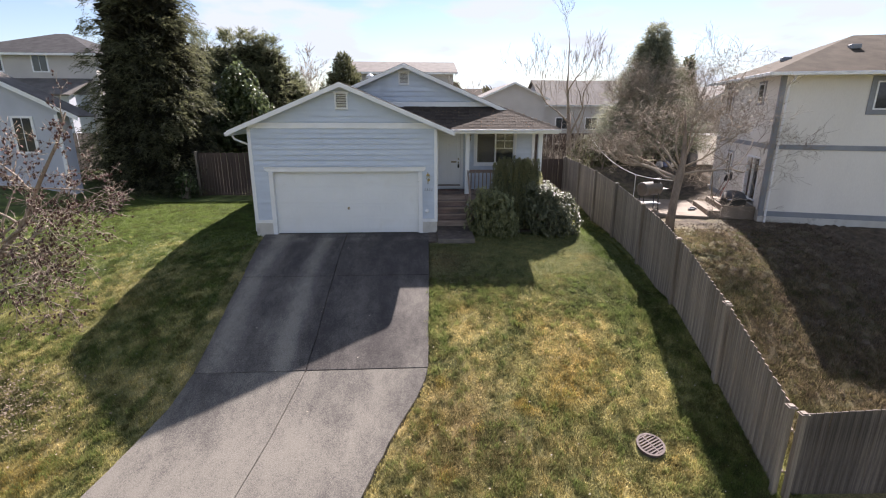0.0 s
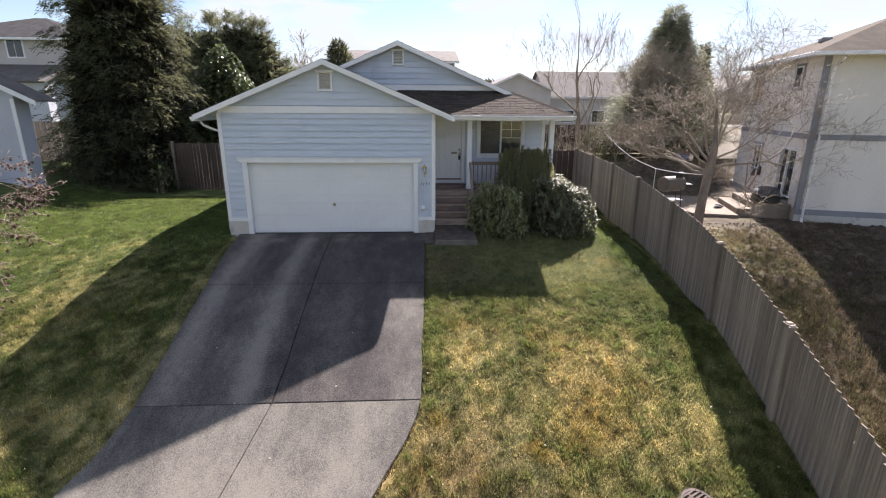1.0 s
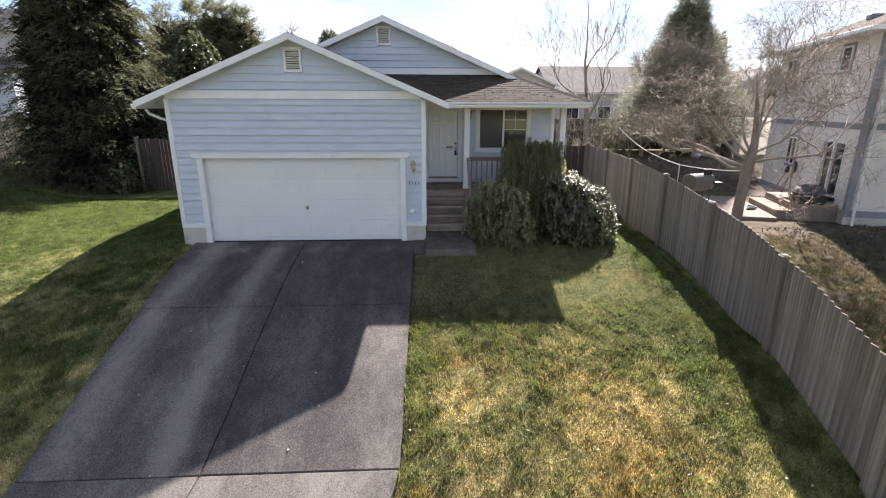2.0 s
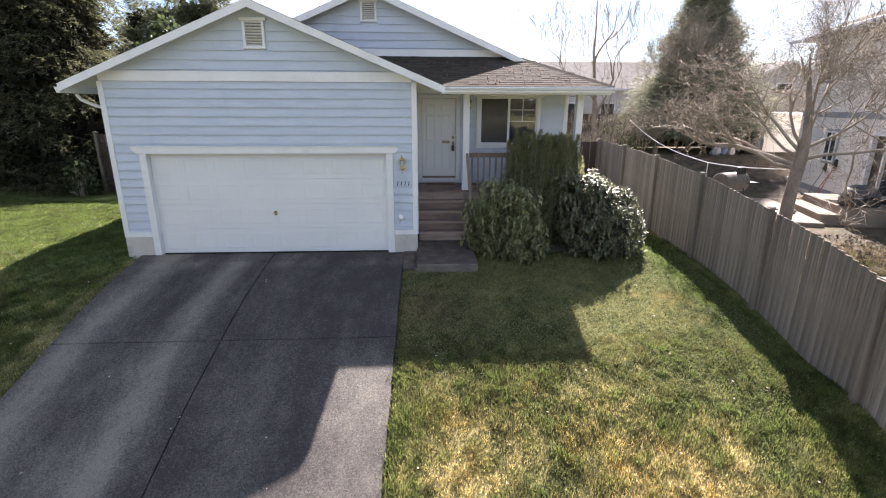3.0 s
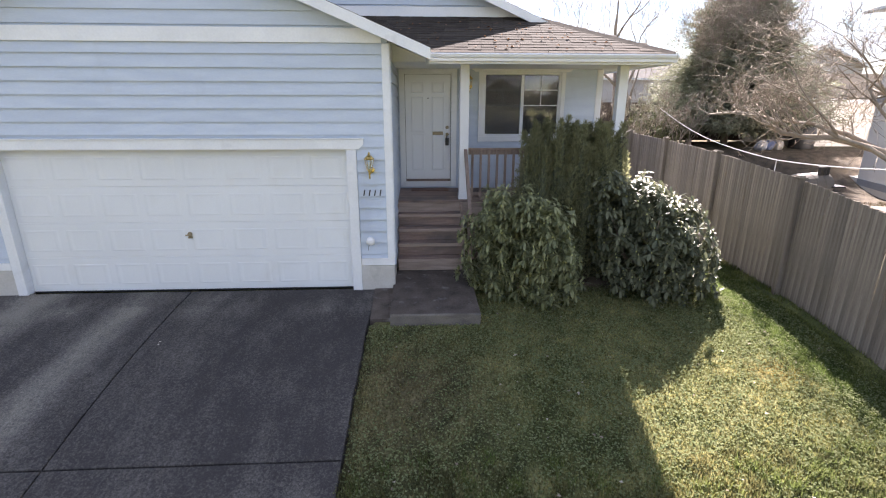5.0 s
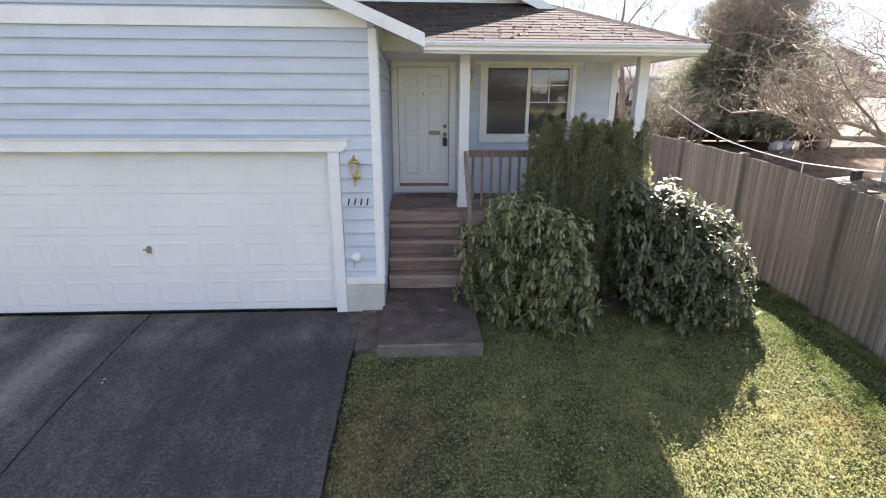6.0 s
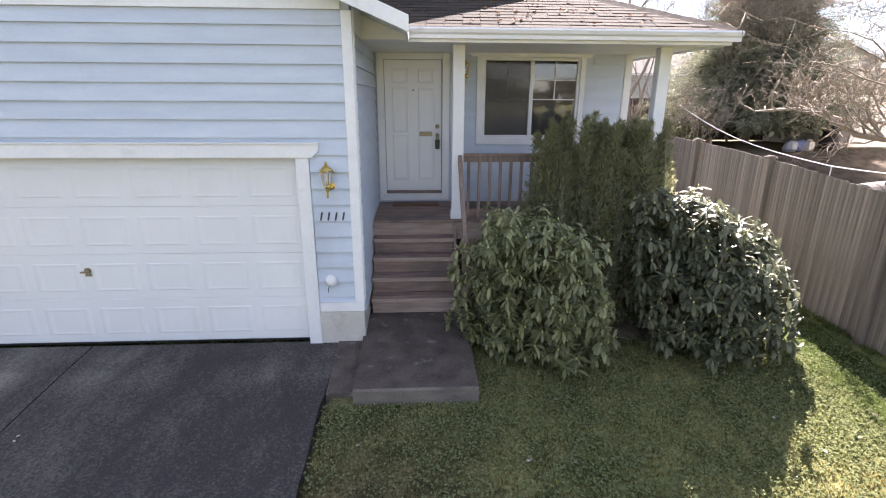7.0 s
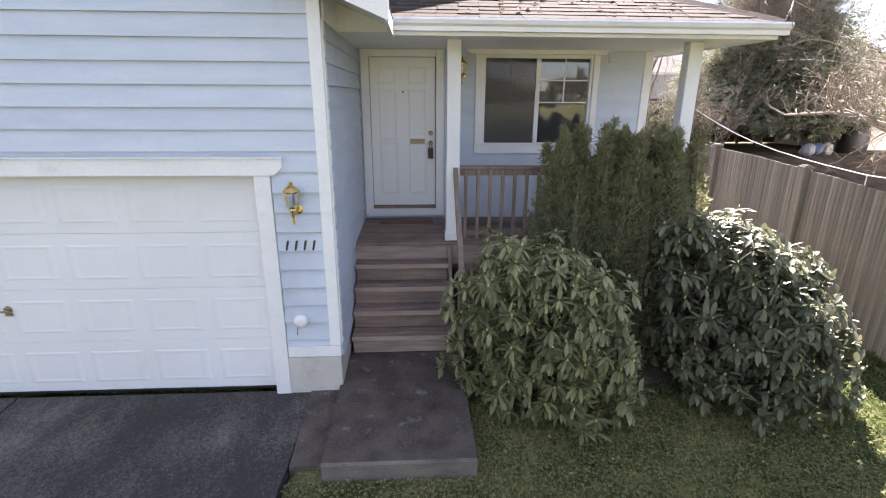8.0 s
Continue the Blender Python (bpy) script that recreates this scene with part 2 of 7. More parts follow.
M_GRASS = toned("lawn_grass", 0.8, 0.55)
M_GROUND = toned("ground_turf", 0.95, 0.0)
M_CEDAR = leafy("cedar_foliage", (0.040, 0.046, 0.027), (0.18, 0.185, 0.098), 0.6, 0.5, 0.35)
M_CYPRESS = leafy("arborvitae_foliage", (0.08, 0.092, 0.05), (0.22, 0.225, 0.125), 0.6, 0.5, 0.35)
M_ARBOR = leafy("arborvitae_spray", (0.17, 0.178, 0.095), (0.36, 0.35, 0.19), 0.65, 0.6, 0.3)
M_RHODO = leafy("rhododendron_leaf", (0.118, 0.136, 0.066), (0.325, 0.33, 0.16), 0.42, 0.32, 0.5)
M_RHODO2 = leafy("glossy_rhododendron_leaf", (0.085, 0.097, 0.060), (0.20, 0.205, 0.12), 0.48, 0.28, 0.32)
M_LAUREL = leafy("laurel_leaf", (0.055, 0.08, 0.032), (0.15, 0.18, 0.085), 0.26, 0.35, 0.7)
M_DEADLEAF = leafy("withered_leaf", (0.045, 0.02, 0.018), (0.11, 0.06, 0.05), 0.7, 0.2, 0.3)
M_BUD = surface("pale_bud", (0.33, 0.34, 0.12), (0.48, 0.47, 0.20), 5.0, 0.6, 0.0, 40)


def glass(name, tint=(0.9, 0.95, 1.0), rough=0.0):
    m, n, l, p = mat_base(name)
    p.inputs["Base Color"].default_value = (*tint, 1)
    p.inputs["Roughness"].default_value = rough
    p.inputs["Transmission Weight"].default_value = 1.0
    p.inputs["IOR"].default_value = 1.62
    return m


M_GLASS = glass("window_glass")


def screen_material():
    """Woven mesh: grey threads that let most light through."""
    m, n, l, p = mat_base("insect_screen")
    p.inputs["Base Color"].default_value, p.inputs["Roughness"].default_value = (0.16, 0.15, 0.14, 1), 0.8
    tr = n.new("ShaderNodeBsdfTransparent")
    mx = n.new("ShaderNodeMixShader")
    mx.inputs["Fac"].default_value = 0.68
    l.new(p.outputs["BSDF"], mx.inputs[1])
    l.new(tr.outputs["BSDF"], mx.inputs[2])
    l.new(mx.outputs["Shader"], n["Material Output"].inputs["Surface"])
    return m


M_SCREEN = screen_material()


# ---- building helpers ----
def box(bm, x0, x1, y0, y1, z0, z1, m=None, bevel=0.0):
    """A box between two corners, its edges bevelled, turned by m."""
    r = bmesh.ops.create_cube(bm, size=1.0, matrix=Matrix.Translation(((x0 + x1) / 2, (y0 + y1) / 2, (z0 + z1) / 2)) @ Matrix.Diagonal((x1 - x0, y1 - y0, z1 - z0, 1)))
    vs = r["verts"]
    if bevel:
        es = list({e for v in vs for e in v.link_edges})
        rb = bmesh.ops.bevel(bm, geom=es, offset=bevel, segments=1, affect="EDGES", clamp_overlap=True)
        vs = list({v for f in rb["faces"] for v in f.verts} | {v for v in vs if v.is_valid})
    if m is not None:
        bmesh.ops.transform(bm, matrix=m, verts=vs)
    return vs


def prism(bm, poly, axis, a, b):
    """A polygon in the plane across axis, drawn out from a to b. poly: pairs in the two other axes, in order x, y, z."""
    def at(u, v, w):
        return {"x": (w, u, v), "y": (u, w, v), "z": (u, v, w)}[axis]
    lo = [bm.verts.new(at(u, v, a)) for u, v in poly]
    hi = [bm.verts.new(at(u, v, b)) for u, v in poly]
    n = len(poly)
    fs = [bm.faces.new(lo), bm.faces.new(hi[::-1])]
    for i in range(n):
        fs.append(bm.faces.new((lo[i], hi[i], hi[(i + 1) % n], lo[(i + 1) % n])))
    bmesh.ops.recalc_face_normals(bm, faces=fs)
    return lo + hi


def slab_of(bm, corners, thick):
    """A sheet through 3D corners, thickened downward along its normal."""
    c = [Vector(p) for p in corners]
    nrm = (c[1] - c[0]).cross(c[2] - c[0]).normalized()
    if nrm.z < 0:
        nrm = -nrm
    lo, hi = [bm.verts.new(p - nrm * thick) for p in c], [bm.verts.new(p) for p in c]
    n = len(c)
    fs = [bm.faces.new(lo), bm.faces.new(hi)]
    for i in range(n):
        fs.append(bm.faces.new((lo[i], hi[i], hi[(i + 1) % n], lo[(i + 1) % n])))
    bmesh.ops.recalc_face_normals(bm, faces=fs)


def tube(bm, pts, radii, sides=6):
    """A tapered tube through points."""
    rings = []
    for i, p in enumerate(pts):
        d = (Vector(pts[min(i + 1, len(pts) - 1)]) - Vector(pts[max(i - 1, 0)])).normalized()
        u = d.orthogonal().normalized()
        if i and rings:
            u0 = (rings[-1][0].co - Vector(pts[i - 1]))
            u = (u0 - d * u0.dot(d))
            u = u.normalized() if u.length > 1e-6 else d.orthogonal().normalized()
        w = d.cross(u)
        rings.append([bm.verts.new(Vector(p) + (u * math.cos(a) + w * math.sin(a)) * radii[i]) for a in [2 * math.pi * k / sides for k in range(sides)]])
    for a, b in zip(rings, rings[1:]):
        for k in range(sides):
            bm.faces.new((a[k], a[(k + 1) % sides], b[(k + 1) % sides], b[k]))
    bm.faces.new(rings[0][::-1])
    bm.faces.new(rings[-1])


def lathe(bm, profile, at, sides=20, m=None):
    """A turned shape from (radius, height) pairs, standing at a point."""
    vs, rings = [], []
    for r, z in profile:
        ring = [bm.verts.new((r * math.cos(2 * math.pi * k / sides), r * math.sin(2 * math.pi * k / sides), z)) for k in range(sides)]
        rings.append(ring)
        vs += ring
    for a, b in zip(rings, rings[1:]):
        for k in range(sides):
            bm.faces.new((a[k], a[(k + 1) % sides], b[(k + 1) % sides], b[k]))
    bm.faces.new(rings[0][::-1])
    bm.faces.new(rings[-1])
    bmesh.ops.transform(bm, matrix=Matrix.Translation(at) @ (m or Matrix()), verts=vs)


def data_of(name, bm, material, smooth=False):
    me = bpy.data.meshes.new(name)
    bm.to_mesh(me)
    bm.free()
    me.materials.append(material)
    if smooth:
        me.shade_smooth()
    return me


def thing(name, at, label, category, group="", kind=""):
    ob = new(name)
    ob.matrix_basis = Matrix.Translation(at)
    ob.empty_display_size = 0.2
    return tagged(ob, label, category, group, kind)


def adopt(ob, parent):
    ob.parent = parent
    ob.matrix_parent_inverse = (parent.matrix_basis if parent.type == "EMPTY" else Matrix()).inverted()
    return ob


def part(name, bm, material, parent, label="", smooth=False):
    ob = adopt(new(name, data_of(name, bm, material, smooth)), parent)
    if label:
        tagged(ob, label)
    return ob


def piece(name, me, m, parent, label=""):
    """One more piece on a shared mesh, at the pose m."""
    ob = adopt(new(name, me), parent)
    ob.matrix_basis = m
    if label:
        tagged(ob, label)
    return ob


def mesh_np(name, verts, faces, material, tone=None):
    me = bpy.data.meshes.new(name)
    nv, k = len(verts), faces.shape[1]
    me.vertices.add(nv)
    me.vertices.foreach_set("co", np.asarray(verts, np.float32).ravel())
    me.loops.add(faces.size)
    me.loops.foreach_set("vertex_index", faces.astype(np.int32).ravel())
    me.polygons.add(len(faces))
    me.polygons.foreach_set("loop_start", np.arange(0, faces.size, k, dtype=np.int32))
    me.update(calc_edges=True)
    if tone is not None:
        at = me.color_attributes.new("tone", "FLOAT_COLOR", "POINT")
        at.data.foreach_set("color", np.hstack([tone, np.ones((nv, 1))]).astype(np.float32).ravel())
    me.materials.append(material)
    return me


# ---- ground ----
PY = [-400, -40, -20, -15, -12, -10, -8.7, -7.7, -6.7, -5.8, -4.5, -3.3, -2.2, -1, 0, 6, 30, 400]
PZ = [-4.5, -4.5, -4.2, -3.75, -3.2, -2.66, -2.24, -1.92, -1.56, -1.22, -0.78, -0.455, -0.24, -0.10, -0.02, 0.03, 0.05, 0.05]
XL_Y = [-19, -14, -11, -9.3, -8.4, -7.55, -6.7, -5.2, -3.3, -1.7, -0.2, 0.2]
XL_X = [-8.2, -5.75, -4.4, -3.6, -3.2, -2.86, -2.68, -2.62, -2.62, -2.75, -2.87, -2.9]
XR_Y = [-19, -14, -11, -9.5, -8.3, -7.6, -7.2, -6.9, -6.6, -5.7, -4.6, -3.3, 0.2]
XR_X = [-2.6, -0.5, 0.7, 1.32, 1.86, 2.24, 2.44, 2.54, 2.59, 2.62, 2.67, 2.71, 2.79]
XJ_Y = [-19, -14, -11, -9.46, -8.4, -6.72, -5.7, -3.3, 0.2]
XJ_X = [-5.2, -2.9, -1.6, -0.93, -0.61, -0.20, -0.11, -0.04, -0.05]


def profile(y):
    return np.interp(y, PY, PZ)


def gz(x, y):
    """Height of the ground."""
    x, y = np.asarray(x, float), np.asarray(y, float)
    z = (profile(y - 0.5) + profile(y) * 2 + profile(y + 0.5)) / 4
    side = np.clip((-2.9 - x) / 4.0, 0, 1) * np.clip((-y) / 4.0, 0, 1) * np.clip((12 + y) / 3, 0, 1)
    z = z - 0.28 * side * np.clip((14 + x) / 6, 0, 1)
    dip = np.clip((x - 7.9) / 1.1, 0, 1) * np.clip((10.6 - x) / 0.8, 0, 1) * np.clip((y + 5.0) / 1.5, 0, 1) * np.clip((5 - y) / 3.0, 0, 1)
    z = z - 0.26 * dip * dip * (3 - 2 * dip)
    bank = np.clip((x - 10.3) / 1.6, 0, 1) * np.clip((y - 6.6) / 4.4, 0, 1) * np.clip((23 - y) / 5.0, 0, 1)
    z = z + 1.0 * bank * bank * (3 - 2 * bank)
    up = np.clip((-9 - x) / 6.0, 0, 1) * np.clip((y + 6) / 8, 0, 1)
    z = z + 1.0 * up * up * (3 - 2 * up)
    return z


LATTICE = np.random.default_rng(4).random((256, 256))


def smooth_noise(x, y, s, seed=0):
    """Two octaves of value noise, about -1 to 1, with patches of roughly 3 / s metres."""
    out = 0.0
    for amp, q, turn in ((1.0, 0.42 * s, 0.5 + seed), (0.55, 0.93 * s, 1.9 + seed)):
        u = (x * math.cos(turn) + y * math.sin(turn)) * q + 19.3 * seed
        v = (y * math.cos(turn) - x * math.sin(turn)) * q + 7.1 * seed
        iu, iv = np.floor(u).astype(int), np.floor(v).astype(int)
        fu, fv = u - iu, v - iv
        fu, fv = fu * fu * (3 - 2 * fu), fv * fv * (3 - 2 * fv)
        pick = lambda a, b: LATTICE[(iu + a) % 256, (iv + b) % 256]
        out = out + amp * ((pick(0, 0) * (1 - fu) + pick(1, 0) * fu) * (1 - fv) + (pick(0, 1) * (1 - fu) + pick(1, 1) * fu) * fv - 0.5)
    return 1.55 * out


def spot(x, y, cx, cy, sx, sy):
    return np.exp(-(((x - cx) / sx) ** 2 + ((y - cy) / sy) ** 2))


def turf_tone(x, y, rnd):
    """Colour of the turf: clover by the house, green with a painted-in shadow along the fence, dry and mossy on the
    slope.
    """
    n1, n2, n3 = smooth_noise(x, y, 1.1, 3.0), smooth_noise(x, y, 3.7, 8.0), smooth_noise(x, y, 9.0, 1.0)
    n4 = smooth_noise(x, y, 23.0, 6.0)
    calm = np.clip((y + 4.2 + 0.5 * n2) / 1.2, 0, 1) * (x > 2) * (x < 9.5)
    n1, n2, n3, n4 = n1 * (1 - 0.75 * calm), n2 * (1 - 0.6 * calm), n3 * (1 - 0.4 * calm), n4 * (1 - 0.3 * calm)
    slope = np.clip((-y - 4.2) / 1.6, 0, 1) * np.clip((y + 12.5) / 2.5, 0, 1)
    dry = 0.24 + 0.16 * n1 + 0.24 * n2 + 0.28 * n3 + 0.22 * n4 + 0.22 * slope
    dry = dry + 0.46 * spot(x, y, 5.9, -6.2, 0.75, 1.0) + 0.35 * spot(x, y, 2.9, -8.0, 0.9, 0.7) + 0.3 * spot(x, y, 3.3, -2.3, 0.6, 0.7) + 0.4 * spot(x, y, 7.75, -2.2, 0.35, 0.3)
    dry = dry - 0.40 * spot(x, y, 7.7, -5.2, 0.55, 1.6) - 0.5 * spot(x, y, 8.3, -0.6, 0.55, 1.9) - 0.28 * spot(x, y, 4.4, -5.9, 0.5, 0.35) - 0.3 * spot(x, y, 2.85, -4.8, 0.22, 0.8)
    dry = np.where(x < -3, dry - 0.24 + 0.28 * spot(x, y, -5.6, -3.4, 2.0, 2.2) - 0.45 * np.clip((y + 1) / 3, 0, 1) + 0.22 * np.clip((-y - 4.5) / 2, 0, 1), dry)
    yard = np.clip((x - 9.5) / 0.6, 0, 1) * np.clip((y + 10.6) / 0.8, 0, 1)
    dry = dry + 0.28 * yard
    # Bare soil; its rise toward the neighbour's house also paints that house's shade.
    bare = yard * np.clip(0.34 + 0.12 * (x - 9.9) + 0.25 * n1 + 0.25 * n2 + 0.3 * n3 + 0.25 * n4, 0, 1) * np.clip((14 - y) / 3, 0.2, 1)
    bare = np.maximum(bare, 0.45 * spot(x, y, -6.6, -6.9, 1.3, 0.7))
    bare = np.maximum(bare, (0.66 + 0.35 * n2) * spot(x, y, 3.35, -2.5, 0.85, 1.25))
    bare = np.maximum(bare, 0.55 * np.clip(1 - (x - np.interp(y, XR_Y, XR_X)) / 0.22, 0, 1) * np.clip((y + 4.4) / 0.5, 0, 1) * (x > 2))
    dry = np.clip(dry + 0.20 * (rnd - 0.5), 0, 1)[:, None]
    moss = np.clip(spot(x, y, 5.6, -7.3, 0.5, 0.5) + 0.7 * spot(x, y, 6.2, -6.7, 0.5, 0.35) + 0.7 * spot(x, y, 3.4, -4.8, 0.35, 0.2) + 0.6 * spot(x, y, 2.6, -8.1, 0.35, 0.25) + 0.6 * spot(x, y, 7.75, -2.25, 0.25, 0.2) + spot(x, y, -5.0, -8.8, 0.6, 0.5) + 1.5 * slope * (x > 2) * (x < 7.5) * np.clip(smooth_noise(x, y, 4.1, 13.0) - 0.3, 0, 1), 0, 1)[:, None] * (rnd[:, None] > 0.35)
    green = np.array([0.165, 0.187, 0.068]) * (0.74 + 0.52 * rnd[:, None])
    straw = np.array([0.43, 0.345, 0.155]) * (0.70 + 0.60 * rnd[:, None])
    soil = np.array([0.095, 0.074, 0.052]) * (1 + 0.45 * yard[:, None]) * (0.5 + 0.9 * rnd[:, None])
    # Darker greens: the left lawn, and the fence's shadow painted as a strip.
    lush_and_shadow = np.maximum(x < -3, np.clip((x - np.interp(y, [-9.75, -7.2, 8.0], [8.86, 9.15, 9.99]) + 1.35) / 0.3, 0, 1) * (x < 9.5))[:, None]
    green = green * (1 - lush_and_shadow * np.where((x < 0)[:, None], np.array([[0.30, 0.18, 0.42]]), np.array([[0.42, 0.30, 0.50]])))
    dry = dry * (1 - 0.5 * lush_and_shadow * (x > 0)[:, None])
    c = (green * (1 - dry) + straw * dry) * (1 + 0.12 * calm + 0.27 * slope * (x < 9.5))[:, None]
    worn = 0.85 * np.clip(spot(x, y, 3.6, -8.6, 1.6, 0.9) + 0.7 * spot(x, y, 3.4, -7.2, 0.8, 0.5) + 0.5 * spot(x, y, -5.5, -8.0, 1.5, 0.8), 0, 1)[:, None] * (0.6 + 0.5 * n3[:, None])
    c = c * (1 - worn) + worn * np.array([0.20, 0.145, 0.082]) * (0.6 + 0.8 * rnd[:, None])
    c = c * np.clip(1 + 0.22 * n2 + 0.30 * n3 + 0.26 * n4, 0.35, 1.8)[:, None]
    c = c * (1 - 0.7 * moss) + 0.7 * moss * np.array([0.42, 0.265, 0.045])
    c = c * (1 - 0.22 * yard)[:, None]
    return c * (1 - bare[:, None]) + soil * bare[:, None]


def axis(fine0, fine1, step, far):
    mid = list(np.arange(fine0, fine1 + 1e-6, step))
    out = [far * f for f in (0.04, 0.07, 0.12, 0.2, 0.35, 0.6, 1.0)]
    return np.array([fine0 - f for f in out[::-1]] + mid + [fine1 + f for f in out])


gx, gy = axis(-15, 20, 0.17, 900), axis(-26, 14, 0.17, 900)
GX, GY = np.meshgrid(gx, gy)
fx, fy = GX.ravel(), GY.ravel()
rng = np.random.default_rng(7)
rough_ground = 0.008 * smooth_noise(fx, fy, 2.3, 5.0) + 0.005 * rng.standard_normal(len(fx)) - 0.012
near_walk = (fx > np.interp(fy, XL_Y, XL_X) - 0.3) & (fx < 4.6) & (fy < 3) & (fy > -19)
in_drive = (fx > np.interp(fy, XL_Y, XL_X) - 0.05) & (fx < np.interp(fy, XR_Y, XR_X) + 0.05) & (fy < 0.5) & (fy > -19)
rough_ground = rough_ground + np.where((fx > 10.1) & (fx < 19) & (fy < 1.0) & (fy > -9.3), 0.03 * rng.standard_normal(len(fx)), 0)
fz = gz(fx, fy) + np.where(near_walk, 0.3, 1.0) * rough_ground - np.where(in_drive, 0.14, 0.0)
nx, ny = len(gx), len(gy)
idx = np.arange(nx * ny).reshape(ny, nx)
quads = np.stack([idx[:-1, :-1], idx[:-1, 1:], idx[1:, 1:], idx[1:, :-1]], -1).reshape(-1, 4)
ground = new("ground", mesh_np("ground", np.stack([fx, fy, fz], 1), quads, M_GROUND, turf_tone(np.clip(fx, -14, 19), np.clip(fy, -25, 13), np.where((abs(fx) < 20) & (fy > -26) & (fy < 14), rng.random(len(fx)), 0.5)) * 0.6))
ground.data.shade_smooth()
tagged(ground, "sloping lawn of green and straw-yellow grass with bare soil patches", "lawn", kind="structure")

# ---- driveway ----
driveway = tagged(thing("driveway", (0, -3, -0.4), "", ""), "grey mildewed concrete driveway with sawn joints, its sunlit corner painted lighter", "driveway", kind="structure")


def mildew_and_sun(x, y, upper):
    """How far the concrete is mildewed dark: worn off along the wheel tracks, little on the open lower panels. The
    sunlit corner is painted lighter.
    """
    g = lambda c, w: math.exp(-((x - c) / w) ** 2)
    if upper:
        far = min(1, max(0, (-y - 2.8) / 1.2))
        left = 0.88 - (0.72 - 0.06 * far) * g(-2.12 + 0.03 * y, 0.34) - 0.70 * g(-0.66 + 0.02 * y, 0.28) * (1 if y < -0.5 else 0.55) - 0.24 * far * g(-1.4, 0.9)
        # The last term lightens the right panel where sun falls, painting the lit corner.
        right = 0.92 - 0.16 * g(0.55, 0.3) - 0.20 * far * g(0.95, 0.3) - 0.34 * min(1, max(0, (x - 1.5) / 0.6)) * min(1, max(0, (-y - 3.1) / 0.8))
        m = left if x < XJf(y) else right
        m -= 0.42 * math.exp(-((y + 0.62) / 0.22) ** 2) * (0.6 + 0.4 * math.sin(x * 3.1 + 0.4)) * (0.7 + 0.5 * math.sin(x * 7.3))
        m -= 0.30 * math.exp(-((y + 0.22) / 0.16) ** 2) * max(0, math.sin(x * 2.2 + 1.0))
        return m
    return 0.06 + 0.34 * g(-2.3, 0.75) * min(1, max(0, (y + 9.5) / 2)) + 0.14 * g(0.6, 0.5) + 0.24 * max(0, 1 - (-6.71 - y) / 2.0) + 0.26 * min(1, max(0, (x - (XRf(y) - 0.75)) / 0.6))


def drive_panel(y0, y1, left, right):
    """One cast panel between two joints, following the slope, with a worn edge."""
    ny_, nx_ = 41, 31
    v, tone = [], []
    su = [0.0, 0.006] + list(np.linspace(0.04, 0.96, ny_ - 4)) + [0.994, 1.0]
    sv = [0.0, 0.008] + list(np.linspace(0.06, 0.94, nx_ - 4)) + [0.992, 1.0]
    for i, y in enumerate(y0 + (y1 - y0) * q for q in su):
        yy = y + (0.011 if i == 0 else -0.011 if i == ny_ - 1 else 0)
        xa, xb = left(y) + 0.009, right(y) - 0.009
        for k, x in enumerate(xa + (xb - xa) * q for q in sv):
            rim = k in (0, nx_ - 1) or i in (0, ny_ - 1)
            wob = 0.02 * noise.noise((x * 3, y * 3, 4.0)) if (k == nx_ - 1 and right is XRf) or (k == 0 and left is XLf) else 0
            v.append((x + wob, yy, float(gz(0.0, y)) + 0.035 - (0.006 if rim else 0) + 0.003 * noise.noise((x, y, 1.0))))
            tone.append([mildew_and_sun(x, y, y1 > -6)] * 3)
    idx = np.arange(ny_ * nx_).reshape(ny_, nx_)
    f = np.stack([idx[:-1, :-1], idx[:-1, 1:], idx[1:, 1:], idx[1:, :-1]], -1).reshape(-1, 4)
    rim = list(idx[0, :]) + list(idx[1:, -1]) + list(idx[-1, ::-1][1:]) + list(idx[::-1, 0][1:-1])
    base = len(v)
    v += [(v[q][0], v[q][1], v[q][2] - 0.13) for q in rim]
    tone += [tone[q] for q in rim]
    m_ = len(rim)
    f = np.concatenate([f, np.array([(rim[q], base + q, base + (q + 1) % m_, rim[(q + 1) % m_]) for q in range(m_)])])
    me = mesh_np("concrete_panel", np.array(v), f, M_DRIVE, np.array(tone))
    me.shade_flat()
    adopt(new("concrete_panel", me), driveway)


XLf = lambda y: float(np.interp(y, XL_Y, XL_X))
XRf = lambda y: float(np.interp(y, XR_Y, XR_X))
XJf = lambda y: float(np.interp(y, XJ_Y, XJ_X))
for y0, y1 in ((-3.30, 0.02), (-6.71, -3.30), (-10.1, -6.71), (-13.6, -10.1), (-17.0, -13.6), (-19.0, -17.0)):
    drive_panel(y0, y1, XLf, XJf)
    drive_panel(y0, y1, XJf, XRf)

# ---- the house ----
house = thing("house", (2, 4, 0), "single-storey pale blue lap-sided house with white trim and garage", "house")
COURSE = 0.178


def bare_wall(name, x0, x1, y0, y1, z0, z1):
    bm = bmesh.new()
    box(bm, x0, x1, y0, y1, z0, z1)
    return part(name, bm, M_SIDING, house)


